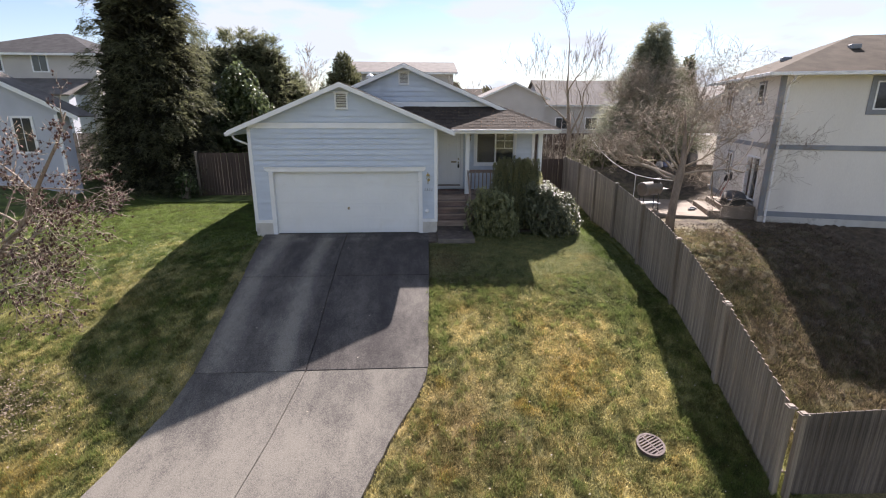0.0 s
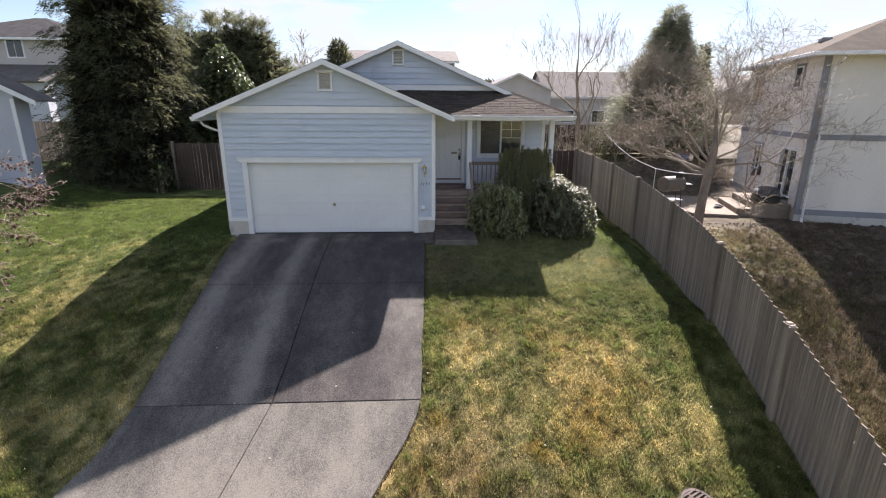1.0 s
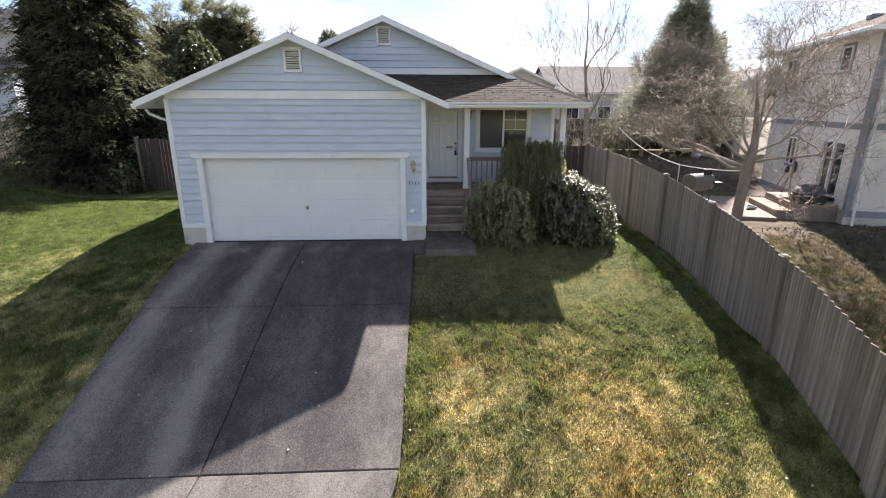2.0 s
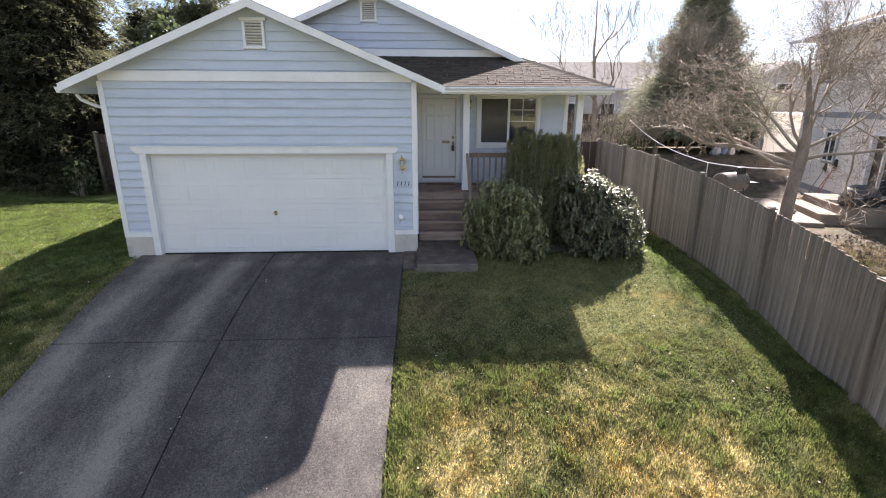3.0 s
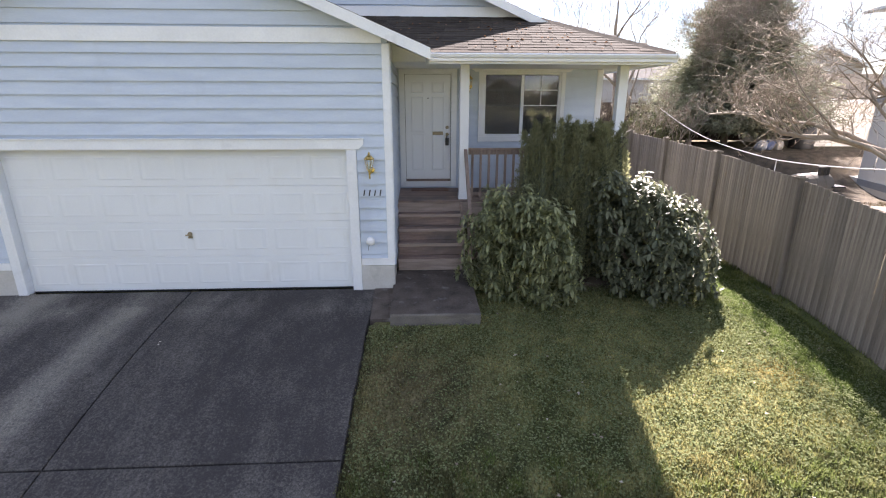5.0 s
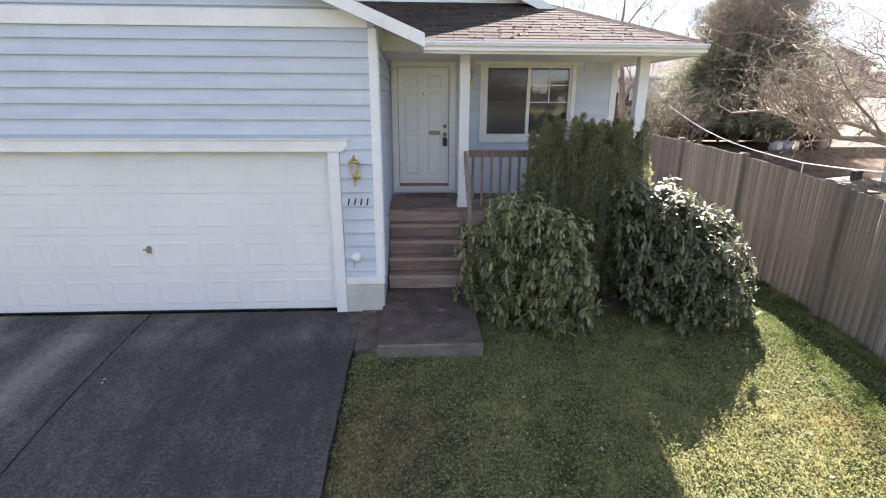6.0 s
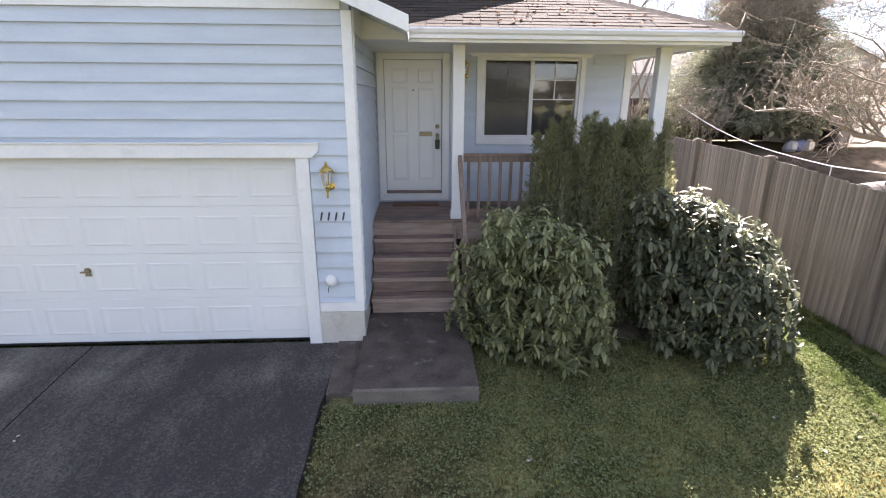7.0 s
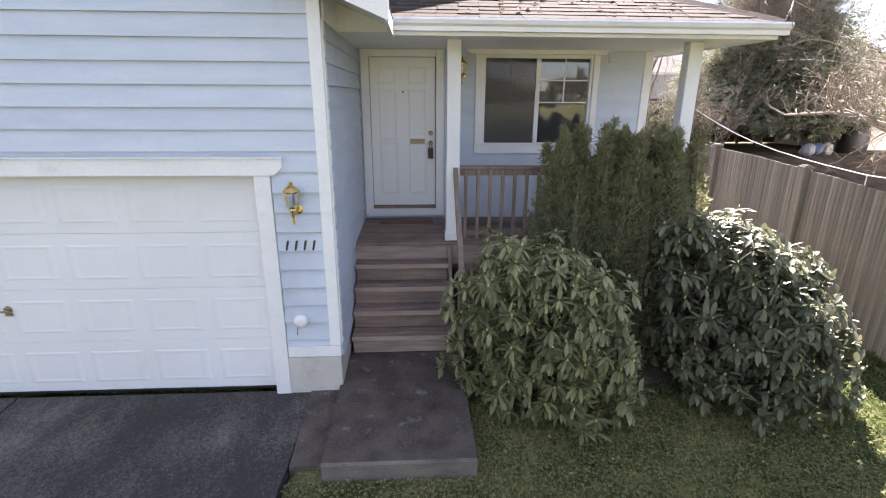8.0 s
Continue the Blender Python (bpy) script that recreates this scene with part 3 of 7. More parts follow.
def lap_boards(wall, spans, z_low, z_top, place, base=3.08):
    """Lap siding: spans(z0, z1) gives runs (a, b) along the wall; place(run, out, z) gives the point."""
    k0 = math.floor((z_low - base) / COURSE)
    z = base + k0 * COURSE
    while z < z_top - 0.01:
        za, zb = max(z, z_low), min(z + COURSE, z_top)
        for a0, b0, a1, b1 in spans(za, zb):
            if b0 - a0 < 0.03:
                continue
            bm = bmesh.new()
            lo_out, hi_out = 0.033, 0.004
            pts = [place(a0, 0.001, za), place(b0, 0.001, za), place(b0, lo_out, za), place(a0, lo_out, za),
                   place(a1, 0.001, zb), place(b1, 0.001, zb), place(b1, hi_out, zb), place(a1, hi_out, zb)]
            v = [bm.verts.new(p) for p in pts]
            for f in ((0, 1, 2, 3), (4, 5, 6, 7), (0, 1, 5, 4), (3, 2, 6, 7), (0, 3, 7, 4), (1, 2, 6, 5)):
                bm.faces.new([v[i] for i in f])
            bmesh.ops.recalc_face_normals(bm, faces=bm.faces)
            part("siding_board", bm, M_SIDING, wall)
        z += COURSE


# garage: front, sides; the door opening goes through the front
GX0, GX1, RIDGE_G, APEX_G, PITCH_G = -3.14, 3.08, -0.04, 5.03, 0.414
BACK_X, APEX_B, PITCH_B = 1.95, 5.84, 0.4177
gfront = bmesh.new()
box(gfront, GX0 + 0.012, -2.47, 0.0, 0.15, 0.38, 2.165)
box(gfront, 2.47, GX1 - 0.012, 0.0, 0.15, 0.38, 2.165)
roofz = lambda x: APEX_G - PITCH_G * abs(x - RIDGE_G) - 0.06
prism(gfront, [(GX0 + 0.012, 2.165), (GX1 - 0.012, 2.165), (GX1 - 0.012, roofz(GX1)), (RIDGE_G, roofz(RIDGE_G)), (GX0 + 0.012, roofz(GX0))], "y", 0.0, 0.15)
wall_front = part("garage_front_wall", gfront, M_SIDING, house)
wall_side = bare_wall("garage_side_wall", GX1 - 0.15, GX1, 0.151, 2.72, 0.38, 3.66)
wall_left = bare_wall("garage_left_wall", GX0, GX0 + 0.15, 0.151, 12.6, 0.38, 3.66)


def front_spans(z0, z1):
    def edge(z):
        w = (APEX_G - 0.16 - z) / PITCH_G
        return max(-3.05, RIDGE_G - w), min(2.99, RIDGE_G + w)
    (a0, b0), (a1, b1) = edge(z0), edge(z1)
    if z0 < 2.30:
        return [(a0, -2.585, a1, -2.585), (2.585, b0, 2.585, b1)]
    if 4.17 < z1 and z0 < 4.73:
        return [(a0, -0.255, a1, -0.255), (0.175, b0, 0.175, b1)] if a1 < -0.26 else []
    if z1 > 4.75:
        return []
    return [(a0, b0, a1, b1)]


lap_boards(wall_front, front_spans, 0.52, 3.575, lambda u, o, z: (u, -o, z))
lap_boards(wall_front, front_spans, 3.765, 4.80, lambda u, o, z: (u, -o, z))
lap_boards(wall_side, lambda a, b: [(0.005, 2.575, 0.005, 2.575)], 0.40, 3.40, lambda u, o, z: (GX1 + o, u, z))

bm = bmesh.new()
for x0, x1 in ((GX0 - 0.01, -2.47), (2.47, GX1 + 0.01)):
    box(bm, x0, x1, -0.03, 0.15, -0.25, 0.40, bevel=0.01)
box(bm, GX1 - 0.16, GX1 + 0.008, 0.151, 2.6, -0.25, 0.385)
box(bm, GX0 - 0.008, GX0 + 0.16, 0.151, 12.6, -0.25, 0.385)
part("foundation", bm, M_FOUND, house, "bare concrete foundation stem wall")
for x0, x1 in ((GX0 - 0.012, -2.585), (2.585, GX1 + 0.012)):
    bm = bmesh.new()
    box(bm, x0, x1, -0.036, -0.001, 0.402, 0.515, bevel=0.005)
    part("water_table_trim", bm, M_TRIM, house)
for x0, x1 in ((GX0 - 0.014, -3.048), (2.988, GX1 + 0.014)):
    bm = bmesh.new()
    box(bm, x0, x1, -0.034, 0.0, 0.517, 3.573, bevel=0.004)
    part("corner_board", bm, M_TRIM, house)
bm = bmesh.new()
box(bm, GX1 + 0.001, GX1 + 0.026, 0.002, 0.09, 0.517, 3.40, bevel=0.004)
part("corner_board", bm, M_TRIM, house)
bm = bmesh.new()
prism(bm, [(-3.10, 3.578), (2.99, 3.578), (2.98, 3.70), (2.83, 3.762), (-3.0, 3.762), (-3.12, 3.70)], "y", -0.040, -0.001)
part("band_board", bm, M_TRIM, house, "wide white horizontal band board")
# door casing and header with clipped ends
for x0, x1 in ((-2.58, -2.44), (2.44, 2.58)):
    bm = bmesh.new()
    box(bm, x0, x1, -0.042, 0.12, 0.0, 2.163, bevel=0.004)
    part("garage_door_casing", bm, M_TRIM, house)
bm = bmesh.new()
prism(bm, [(-2.62, 2.165), (2.62, 2.165), (2.69, 2.235), (2.69, 2.305), (-2.71, 2.305), (-2.71, 2.235)], "y", -0.055, 0.12)
part("garage_door_header", bm, M_TRIM, house)
bm = bmesh.new()
box(bm, -2.72, 2.70, -0.075, -0.001, 2.307, 2.32, bevel=0.003)
part("drip_cap", bm, M_TRIM, house)


def gable_vent(xc, z0, z1, w, y):
    """A louvred vent with frame, head board and slats."""
    bm = bmesh.new()
    # Dark sheet behind the slats, painted for the unlit space there.
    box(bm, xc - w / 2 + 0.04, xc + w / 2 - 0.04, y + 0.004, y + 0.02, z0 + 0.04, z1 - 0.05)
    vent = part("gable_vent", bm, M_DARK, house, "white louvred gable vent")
    for x0, x1, za, zb in ((xc - w / 2, xc - w / 2 + 0.055, z0, z1 - 0.06), (xc + w / 2 - 0.055, xc + w / 2, z0, z1 - 0.06), (xc - w / 2 + 0.056, xc + w / 2 - 0.056, z0, z0 + 0.045), (xc - w / 2 - 0.035, xc + w / 2 + 0.035, z1 - 0.058, z1)):
        bm = bmesh.new()
        box(bm, x0, x1, y - 0.045, y + 0.003, za, zb, bevel=0.004)
        part("vent_frame", bm, M_TRIM, vent)
    k = 9
    for i in range(k):
        zz = z0 + 0.06 + (z1 - z0 - 0.135) * i / (k - 1)
        bm = bmesh.new()
        box(bm, xc - w / 2 + 0.057, xc + w / 2 - 0.057, -0.022, 0.022, -0.003, 0.003, m=Matrix.Translation((0, y - 0.012, zz)) @ pose(0, 0, 0, -40))
        part("louvre_slat", bm, M_TRIM, vent)


gable_vent(-0.04, 4.18, 4.74, 0.42, -0.012)

# garage door: four sections with raised panels
gdoor = thing("garage_door", (0, 0.09, 0), "white panelled sectional garage door, closed", "garage door")
for s in range(4):
    z0 = 0.012 + s * 0.538
    bm = bmesh.new()
    box(bm, -2.438, 2.438, 0.095, 0.135, z0 + 0.001, z0 + 0.5365, bevel=0.003)
    for k in range(8):
        xc = -2.44 + 0.61 * (k + 0.5)
        a, b = 0.245, 0.165
        zc = z0 + 0.265
        # a sunk groove round a raised field
        ring = [(a + 0.012, b, 0.0949), (a - 0.022, b - 0.010, 0.0908), (a - 0.045, b - 0.022, 0.0908), (a - 0.08, b - 0.036, 0.0932)]
        vs = [[bm.verts.new((xc + sx * q[0], q[2], zc + sz * q[1])) for sx, sz in ((-1, -1), (1, -1), (1, 1), (-1, 1))] for q in ring]
        for r0, r1 in zip(vs, vs[1:]):
            for i in range(4):
                bm.faces.new((r0[i], r0[(i + 1) % 4], r1[(i + 1) % 4], r1[i]))
        bm.faces.new(vs[-1])
    bmesh.ops.recalc_face_normals(bm, faces=bm.faces)
    part("door_section", bm, M_GDOOR, gdoor)
bm = bmesh.new()
box(bm, -2.438, 2.438, 0.09, 0.14, -0.01, 0.012)
part("rubber_seal", bm, M_BLACK, gdoor, "black rubber bottom seal")
bm = bmesh.new()
lathe(bm, [(0.035, 0), (0.035, 0.012), (0.012, 0.014), (0.012, 0.05)], (0.02, 0.094, 0.90), 14, pose(0, 0, 0, 90))
box(bm, -0.035, 0.075, 0.036, 0.05, 0.885, 0.905, bevel=0.004)
box(bm, -0.012, 0.052, 0.08, 0.094, 0.835, 0.865, bevel=0.003)
part("handle", bm, M_BRASS2, gdoor, "small tarnished turn handle")
bm = bmesh.new()
box(bm, 2.395, 2.425, 0.075, 0.094, 1.40, 1.53, bevel=0.004)
part("lock_plate", bm, M_GUTTER, gdoor, "grey metal lock plate")

# roofs
roof = bmesh.new()
gl = RIDGE_G - 3.65
zr = lambda x: APEX_G - PITCH_G * abs(x - RIDGE_G)
slab_of(roof, [(gl, -0.31, zr(gl)), (RIDGE_G, -0.31, APEX_G), (RIDGE_G, 2.62, APEX_G), (gl, 2.62, zr(gl))], 0.05)
garage_roof = part("garage_roof", roof, M_SHINGLE, house, "brown asphalt shingle roof")
roof = bmesh.new()
ge = RIDGE_G + 3.68
slab_of(roof, [(RIDGE_G, -0.31, APEX_G), (ge, -0.31, zr(ge)), (ge, 0.80, zr(ge)), (3.56, 0.82, zr(3.56)), (1.71, 2.62, zr(1.71)), (RIDGE_G, 2.62, APEX_G)], 0.05)
part("garage_roof", roof, M_SHINGLE, house)
zm = lambda x: APEX_B - PITCH_B * abs(x - BACK_X)
roof = bmesh.new()
slab_of(roof, [(BACK_X, 2.36, APEX_B), (-0.08, 2.36, zm(-0.08)), (-0.08, 2.63, zm(-0.08)), (-3.62, 2.63, zm(-3.62)), (-3.62, 13, zm(-3.62)), (BACK_X, 13, APEX_B)], 0.05)
part("main_roof", roof, M_SHINGLE, house)
roof = bmesh.new()
slab_of(roof, [(7.48, 0.8, zm(7.48)), (7.48, 13, zm(7.48)), (BACK_X, 13, APEX_B), (BACK_X, 2.36, APEX_B), (5.92, 2.36, zm(5.92))], 0.05)
part("main_roof", roof, M_SHINGLE, house)
PZ0, PY0 = zm(7.48), 0.80
pslope = (zm(5.66) - PZ0) / (2.62 - PY0)
roof = bmesh.new()
slab_of(roof, [(3.56, PY0, PZ0), (7.48, PY0, PZ0), (5.66, 2.62, PZ0 + pslope * 1.82), (1.71, 2.62, PZ0 + pslope * 1.82)], 0.05)
porch_roof = part("porch_roof", roof, M_SHINGLE, house, "hipped porch roof of worn brown shingles")

# rake boards and soffits
def rake(x0, z0, x1, z1, y, drop=0.145, thick=0.03):
    bm = bmesh.new()
    prism(bm, [(x0, z0), (x1, z1), (x1, z1 - drop), (x0, z0 - drop)], "y", y, y + thick)
    part("rake_board", bm, M_TRIM, house)


rake(gl - 0.01, zr(gl) - 0.012, RIDGE_G, APEX_G - 0.012, -0.335)
rake(ge + 0.01, zr(ge) - 0.012, RIDGE_G, APEX_G - 0.012, -0.335)
rake(-0.3, zm(-0.3) - 0.012, BACK_X, APEX_B - 0.012, 2.335)
rake(5.86, zm(5.86) - 0.012, BACK_X, APEX_B - 0.012, 2.335)
for xa, xb in ((gl, RIDGE_G), (RIDGE_G, ge)):
    bm = bmesh.new()
    slab_of(bm, [(xa, -0.303, zr(xa) - 0.06), (xb, -0.303, zr(xb) - 0.06), (xb, -0.003, zr(xb) - 0.06), (xa, -0.003, zr(xa) - 0.06)], 0.012)
    part("soffit", bm, M_TRIM, house)
bm = bmesh.new()
slab_of(bm, [(BACK_X, 2.37, APEX_B - 0.06), (5.9, 2.37, zm(5.9) - 0.06), (5.9, 2.66, zm(5.9) - 0.06), (BACK_X, 2.66, APEX_B - 0.06)], 0.012)
part("soffit", bm, M_TRIM, house)
for x0, x1, fx0, y1 in ((gl + 0.026, GX0 - 0.001, gl, 12.0), (GX1 + 0.001, ge - 0.026, ge - 0.025, 0.818)):
    bm = bmesh.new()
    slab_of(bm, [(x0, -0.002, zr(x0) - 0.06), (x1, -0.002, zr(x1) - 0.06), (x1, y1 - 0.02, zr(x1) - 0.06), (x0, y1 - 0.02, zr(x0) - 0.06)], 0.012)
    prism(bm, [(x0, 3.40), (x1, 3.40), (x1, zr(x1) - 0.075), (x0, zr(x0) - 0.075)], "y", y1 - 0.018, y1)
    box(bm, fx0, fx0 + 0.025, -0.304, y1 - 0.03, 3.35, zr(gl) - 0.055)
    part("eave_soffit", bm, M_TRIM, house)
bm = bmesh.new()
box(bm, GX1 + 0.001, GX1 + 0.024, 0.092, 0.795, 3.402, zr(GX1) - 0.08, bevel=0.003)
part("frieze_board", bm, M_TRIM, house)

# gable wall behind the porch roof
bm = bmesh.new()
prism(bm, [(-0.1, 4.0), (6.0, 4.0), (5.95, zm(5.95) - 0.06), (BACK_X, APEX_B - 0.06), (-0.1, zm(-0.1) - 0.06)], "y", 2.665, 2.80)
wall_gable = part("gable_wall", bm, M_SIDING, house)


def gable_spans(z0, z1):
    def edge(z):
        w = (APEX_B - 0.17 - z) / PITCH_B
        return max(BACK_X - w, RIDGE_G), BACK_X + w
    (a0, b0), (a1, b1) = edge(z0), edge(z1)
    if z1 > 5.62:
        return []
    if z1 > 5.10:
        return [(a0, 1.755, min(a1, 1.755), 1.755), (2.155, b0, 2.155, max(b1, 2.155))]
    return [(a0, b0, a1, b1)]


lap_boards(wall_gable, gable_spans, 4.48, 5.66, lambda u, o, z: (u, 2.665 - o, z))
bm = bmesh.new()
prism(bm, [(1.2, 4.285), (5.66, 4.285), (5.30, 4.475), (1.2, 4.475)], "y", 2.628, 2.664)
part("band_board", bm, M_TRIM, house)
gable_vent(1.955, 5.09, 5.60, 0.40, 2.653)

# porch wall with door and window openings
WY = 2.58
bm = bmesh.new()
for x0, x1, z0, z1 in ((3.082, 3.20, 0.3, 3.42), (3.20, 4.15, 3.35, 3.42), (3.20, 4.15, 0.3, 1.17), (4.15, 4.745, 0.3, 3.42), (4.745, 6.235, 3.352, 3.42), (4.745, 6.235, 0.3, 2.162), (6.235, 7.02, 0.3, 3.42)):
    box(bm, x0, x1, WY, WY + 0.14, z0, z1)
wall_porch = part("porch_wall", bm, M_SIDING, house)


def porch_spans(z0, z1):
    runs = [(4.235, 4.64), (6.315, 6.925)]
    if z1 <= 2.07:
        runs = [(4.235, 6.925)]
    if z1 > 3.35:
        runs = [(4.235, 4.52), (6.44, 6.925)]
    return [(a, b, a, b) for a, b in runs]


lap_boards(wall_porch, porch_spans, 1.15, 3.40, lambda u, o, z: (u, WY - o, z))
wall_right = bare_wall("right_wall", 6.88, 7.02, WY + 0.141, 12.6, 0.3, 3.42)
wall_back = bare_wall("back_wall", GX0, 7.02, 12.46, 12.6, 0.3, 3.42)
for x0, x1, y0, y1 in ((6.93, 7.045, WY - 0.03, WY - 0.001), (7.021, 7.046, WY, WY + 0.1)):
    bm = bmesh.new()
    box(bm, x0, x1, y0, y1, 0.4, 3.40, bevel=0.004)
    part("corner_board", bm, M_TRIM, house)
bm = bmesh.new()
box(bm, 3.082, 7.44, 0.82, 2.575, 3.405, 3.42)
box(bm, 7.021, 7.44, 2.575, 12.5, 3.405, 3.42)
part("porch_ceiling", bm, M_TRIM, house, "white painted porch ceiling")
bm = bmesh.new()
box(bm, 3.60, 7.46, 0.79, 0.82, 3.375, 3.50)
box(bm, 7.44, 7.46, 0.82, 13, 3.375, 3.50)
part("fascia", bm, M_TRIM, house)

# gutters
def gutter(x0, x1, y, z):
    bm = bmesh.new()
    prism(bm, [(y, z), (y - 0.10, z), (y - 0.115, z - 0.02), (y - 0.10, z - 0.055), (y - 0.075, z - 0.075), (y - 0.07, z - 0.115), (y, z - 0.115), (y, z - 0.105), (y - 0.06, z - 0.105), (y - 0.065, z - 0.07), (y - 0.09, z - 0.05), (y - 0.103, z - 0.02), (y - 0.094, z - 0.012), (y - 0.01, z - 0.012)], "x", x0, x1)
    return bm


part("gutter", gutter(3.62, 7.52, 0.788, 3.525), M_GUTTER, house, "white aluminium gutter with dirty streaks")
bm = bmesh.new()
tube(bm, [(gl - 0.02, 0.2, 3.32), (gl + 0.05, 0.2, 3.22), (GX0 - 0.25, 0.16, 3.12), (GX0 - 0.05, 0.12, 3.06), (GX0 - 0.04, 0.12, 2.9), (GX0 - 0.04, 0.12, 0.1)], [0.035] * 6, 8)
part("downspout", bm, M_GUTTER, house, "white downspout with offset elbow")
bm = bmesh.new()
prism(bm, [(gl - 0.11, 3.45), (gl, 3.45), (gl, 3.34), (gl - 0.08, 3.34)], "y", -0.28, 12.5)
part("gutter", bm, M_GUTTER, house)

# front door
fdoor = thing("front_door", (3.67, 2.62, 1.3), "white six-panel front door, closed, with brass hardware", "door")
bm = bmesh.new()
box(bm, 3.237, 4.11, 2.605, 2.65, 1.325, 3.305, bevel=0.003)
for xc, w in ((3.475, 0.105), (3.873, 0.105)):
    for zc, h in ((3.075, 0.085), (2.58, 0.31), (1.86, 0.34)):
        ring = [(w + 0.022, h + 0.022, 2.605), (w + 0.008, h + 0.008, 2.597), (w, h, 2.597), (w - 0.03, h - 0.03, 2.603), (w - 0.034, h - 0.034, 2.603)]
        vs = [[bm.verts.new((xc + sx * q[0], q[2], zc + sz * q[1])) for sx, sz in ((-1, -1), (1, -1), (1, 1), (-1, 1))] for q in ring]
        for r0, r1 in zip(vs, vs[1:]):
            for i in range(4):
                bm.faces.new((r0[i], r0[(i + 1) % 4], r1[(i + 1) % 4], r1[i]))
        bm.faces.new(vs[-1])
bmesh.ops.recalc_face_normals(bm, faces=bm.faces)
leaf = part("door_leaf", bm, M_DOOR, fdoor)
# Added unseen panel: blocks light leaking round the door leaf.
bm = bmesh.new()
box(bm, 3.19, 4.16, 2.722, 2.75, 1.17, 3.36)
part("light_blocking_panel", bm, M_DARK, fdoor)
for x0, x1, z0, z1 in ((3.125, 3.23, 1.175, 3.40), (4.117, 4.225, 1.175, 3.40), (3.231, 4.116, 3.31, 3.40), (3.231, 4.116, 1.175, 1.285)):
    bm = bmesh.new()
    box(bm, x0, x1, WY - 0.035, WY + 0.06, z0, z1, bevel=0.004)
    part("door_casing", bm, M_TRIM, fdoor)
bm = bmesh.new()
box(bm, 3.231, 4.116, WY - 0.05, WY + 0.06, 1.287, 1.322, bevel=0.005)
part("threshold", bm, M_RAIL, fdoor, "brown wooden threshold")
bm = bmesh.new()
lathe(bm, [(0.033, 0), (0.033, 0.012), (0.022, 0.02), (0.022, 0.03)], (4.045, 2.604, 2.33), 16, pose(0, 0, 0, 90))
part("deadbolt", bm, M_BRASS2, fdoor)
bm = bmesh.new()
box(bm, 4.01, 4.08, 2.555, 2.602, 1.985, 2.13, bevel=0.008)
tube(bm, [(4.03, 2.58, 2.13), (4.03, 2.58, 2.19), (4.045, 2.58, 2.205), (4.06, 2.58, 2.19), (4.06, 2.58, 2.13)], [0.006] * 5, 6)
part("lock_box", bm, M_BLACK, fdoor, "black key lock box on the door knob")
bm = bmesh.new()
lathe(bm, [(0.03, 0), (0.03, 0.01), (0.012, 0.015), (0.012, 0.03), (0.028, 0.04), (0.03, 0.055), (0.018, 0.07)], (4.045, 2.604, 2.20), 16, pose(0, 0, 0, 90))
part("door_knob", bm, M_BRASS2, fdoor)
bm = bmesh.new()
box(bm, 3.76, 3.965, 2.594, 2.603, 2.185, 2.25, bevel=0.003)
box(bm, 3.785, 3.94, 2.588, 2.594, 2.20, 2.238, bevel=0.002)
part("mail_slot", bm, M_BRASS2, fdoor, "brass letter slot")
bm = bmesh.new()
lathe(bm, [(0.012, 0), (0.012, 0.006), (0.007, 0.008)], (3.673, 2.604, 2.87), 12, pose(0, 0, 0, 90))
part("peephole", bm, M_BLACK, fdoor)

# window
win = thing("window", (5.5, WY, 2.1), "white sliding window with half grilles over a dark room", "window")
bm = bmesh.new()
for x0, x1, z0, z1 in ((4.645, 4.742, 2.165, 3.352), (6.238, 6.32, 2.165, 3.352), (4.645, 6.32, 2.06, 2.163)):
    box(bm, x0, x1, WY - 0.036, WY + 0.03, z0, z1, bevel=0.004)
part("window_casing", bm, M_TRIM, win)
bm = bmesh.new()
prism(bm, [(4.58, 3.354), (6.38, 3.354), (6.44, 3.40), (6.44, 3.485), (4.52, 3.485), (4.52, 3.40)], "y", WY - 0.05, WY - 0.001)
part("window_head", bm, M_TRIM, win)
bm = bmesh.new()
for x0, x1, z0, z1 in ((4.743, 4.782, 2.164, 3.35), (6.198, 6.237, 2.164, 3.35), (4.782, 6.198, 2.164, 2.203), (4.782, 6.198, 3.305, 3.35), (5.465, 5.525, 2.203, 3.305)):
    box(bm, x0, x1, WY - 0.012, WY + 0.05, z0, z1, bevel=0.004)
part("window_frame", bm, M_TRIM, win)
for xa, xb in ((4.782, 5.465), (5.525, 6.198)):
    bm = bmesh.new()
    box(bm, xa, xb, WY + 0.022, WY + 0.028, 2.203, 3.305)
    pane = part("pane", bm, M_GLASS, win)
    pane.visible_shadow = False
    bm = bmesh.new()
    xm = (xa + xb) / 2
    box(bm, xm - 0.008, xm + 0.008, WY + 0.008, WY + 0.018, 2.745, 3.303)
    for zz in (2.735, 3.02):
        box(bm, xa + 0.002, xb - 0.002, WY + 0.007, WY + 0.0185, zz, zz + 0.016)
    part("grille", bm, M_NBTRIM if xa < 5 else M_TRIM, win)
bm = bmesh.new()
box(bm, 4.783, 5.464, WY - 0.004, WY - 0.002, 2.204, 3.304)
part("insect_screen", bm, M_SCREEN, win, "fine grey insect screen")
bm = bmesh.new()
# Closed box behind the glass, coloured dark to stand for an unlit room.
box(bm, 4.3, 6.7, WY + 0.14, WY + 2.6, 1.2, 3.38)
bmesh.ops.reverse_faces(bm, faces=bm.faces)
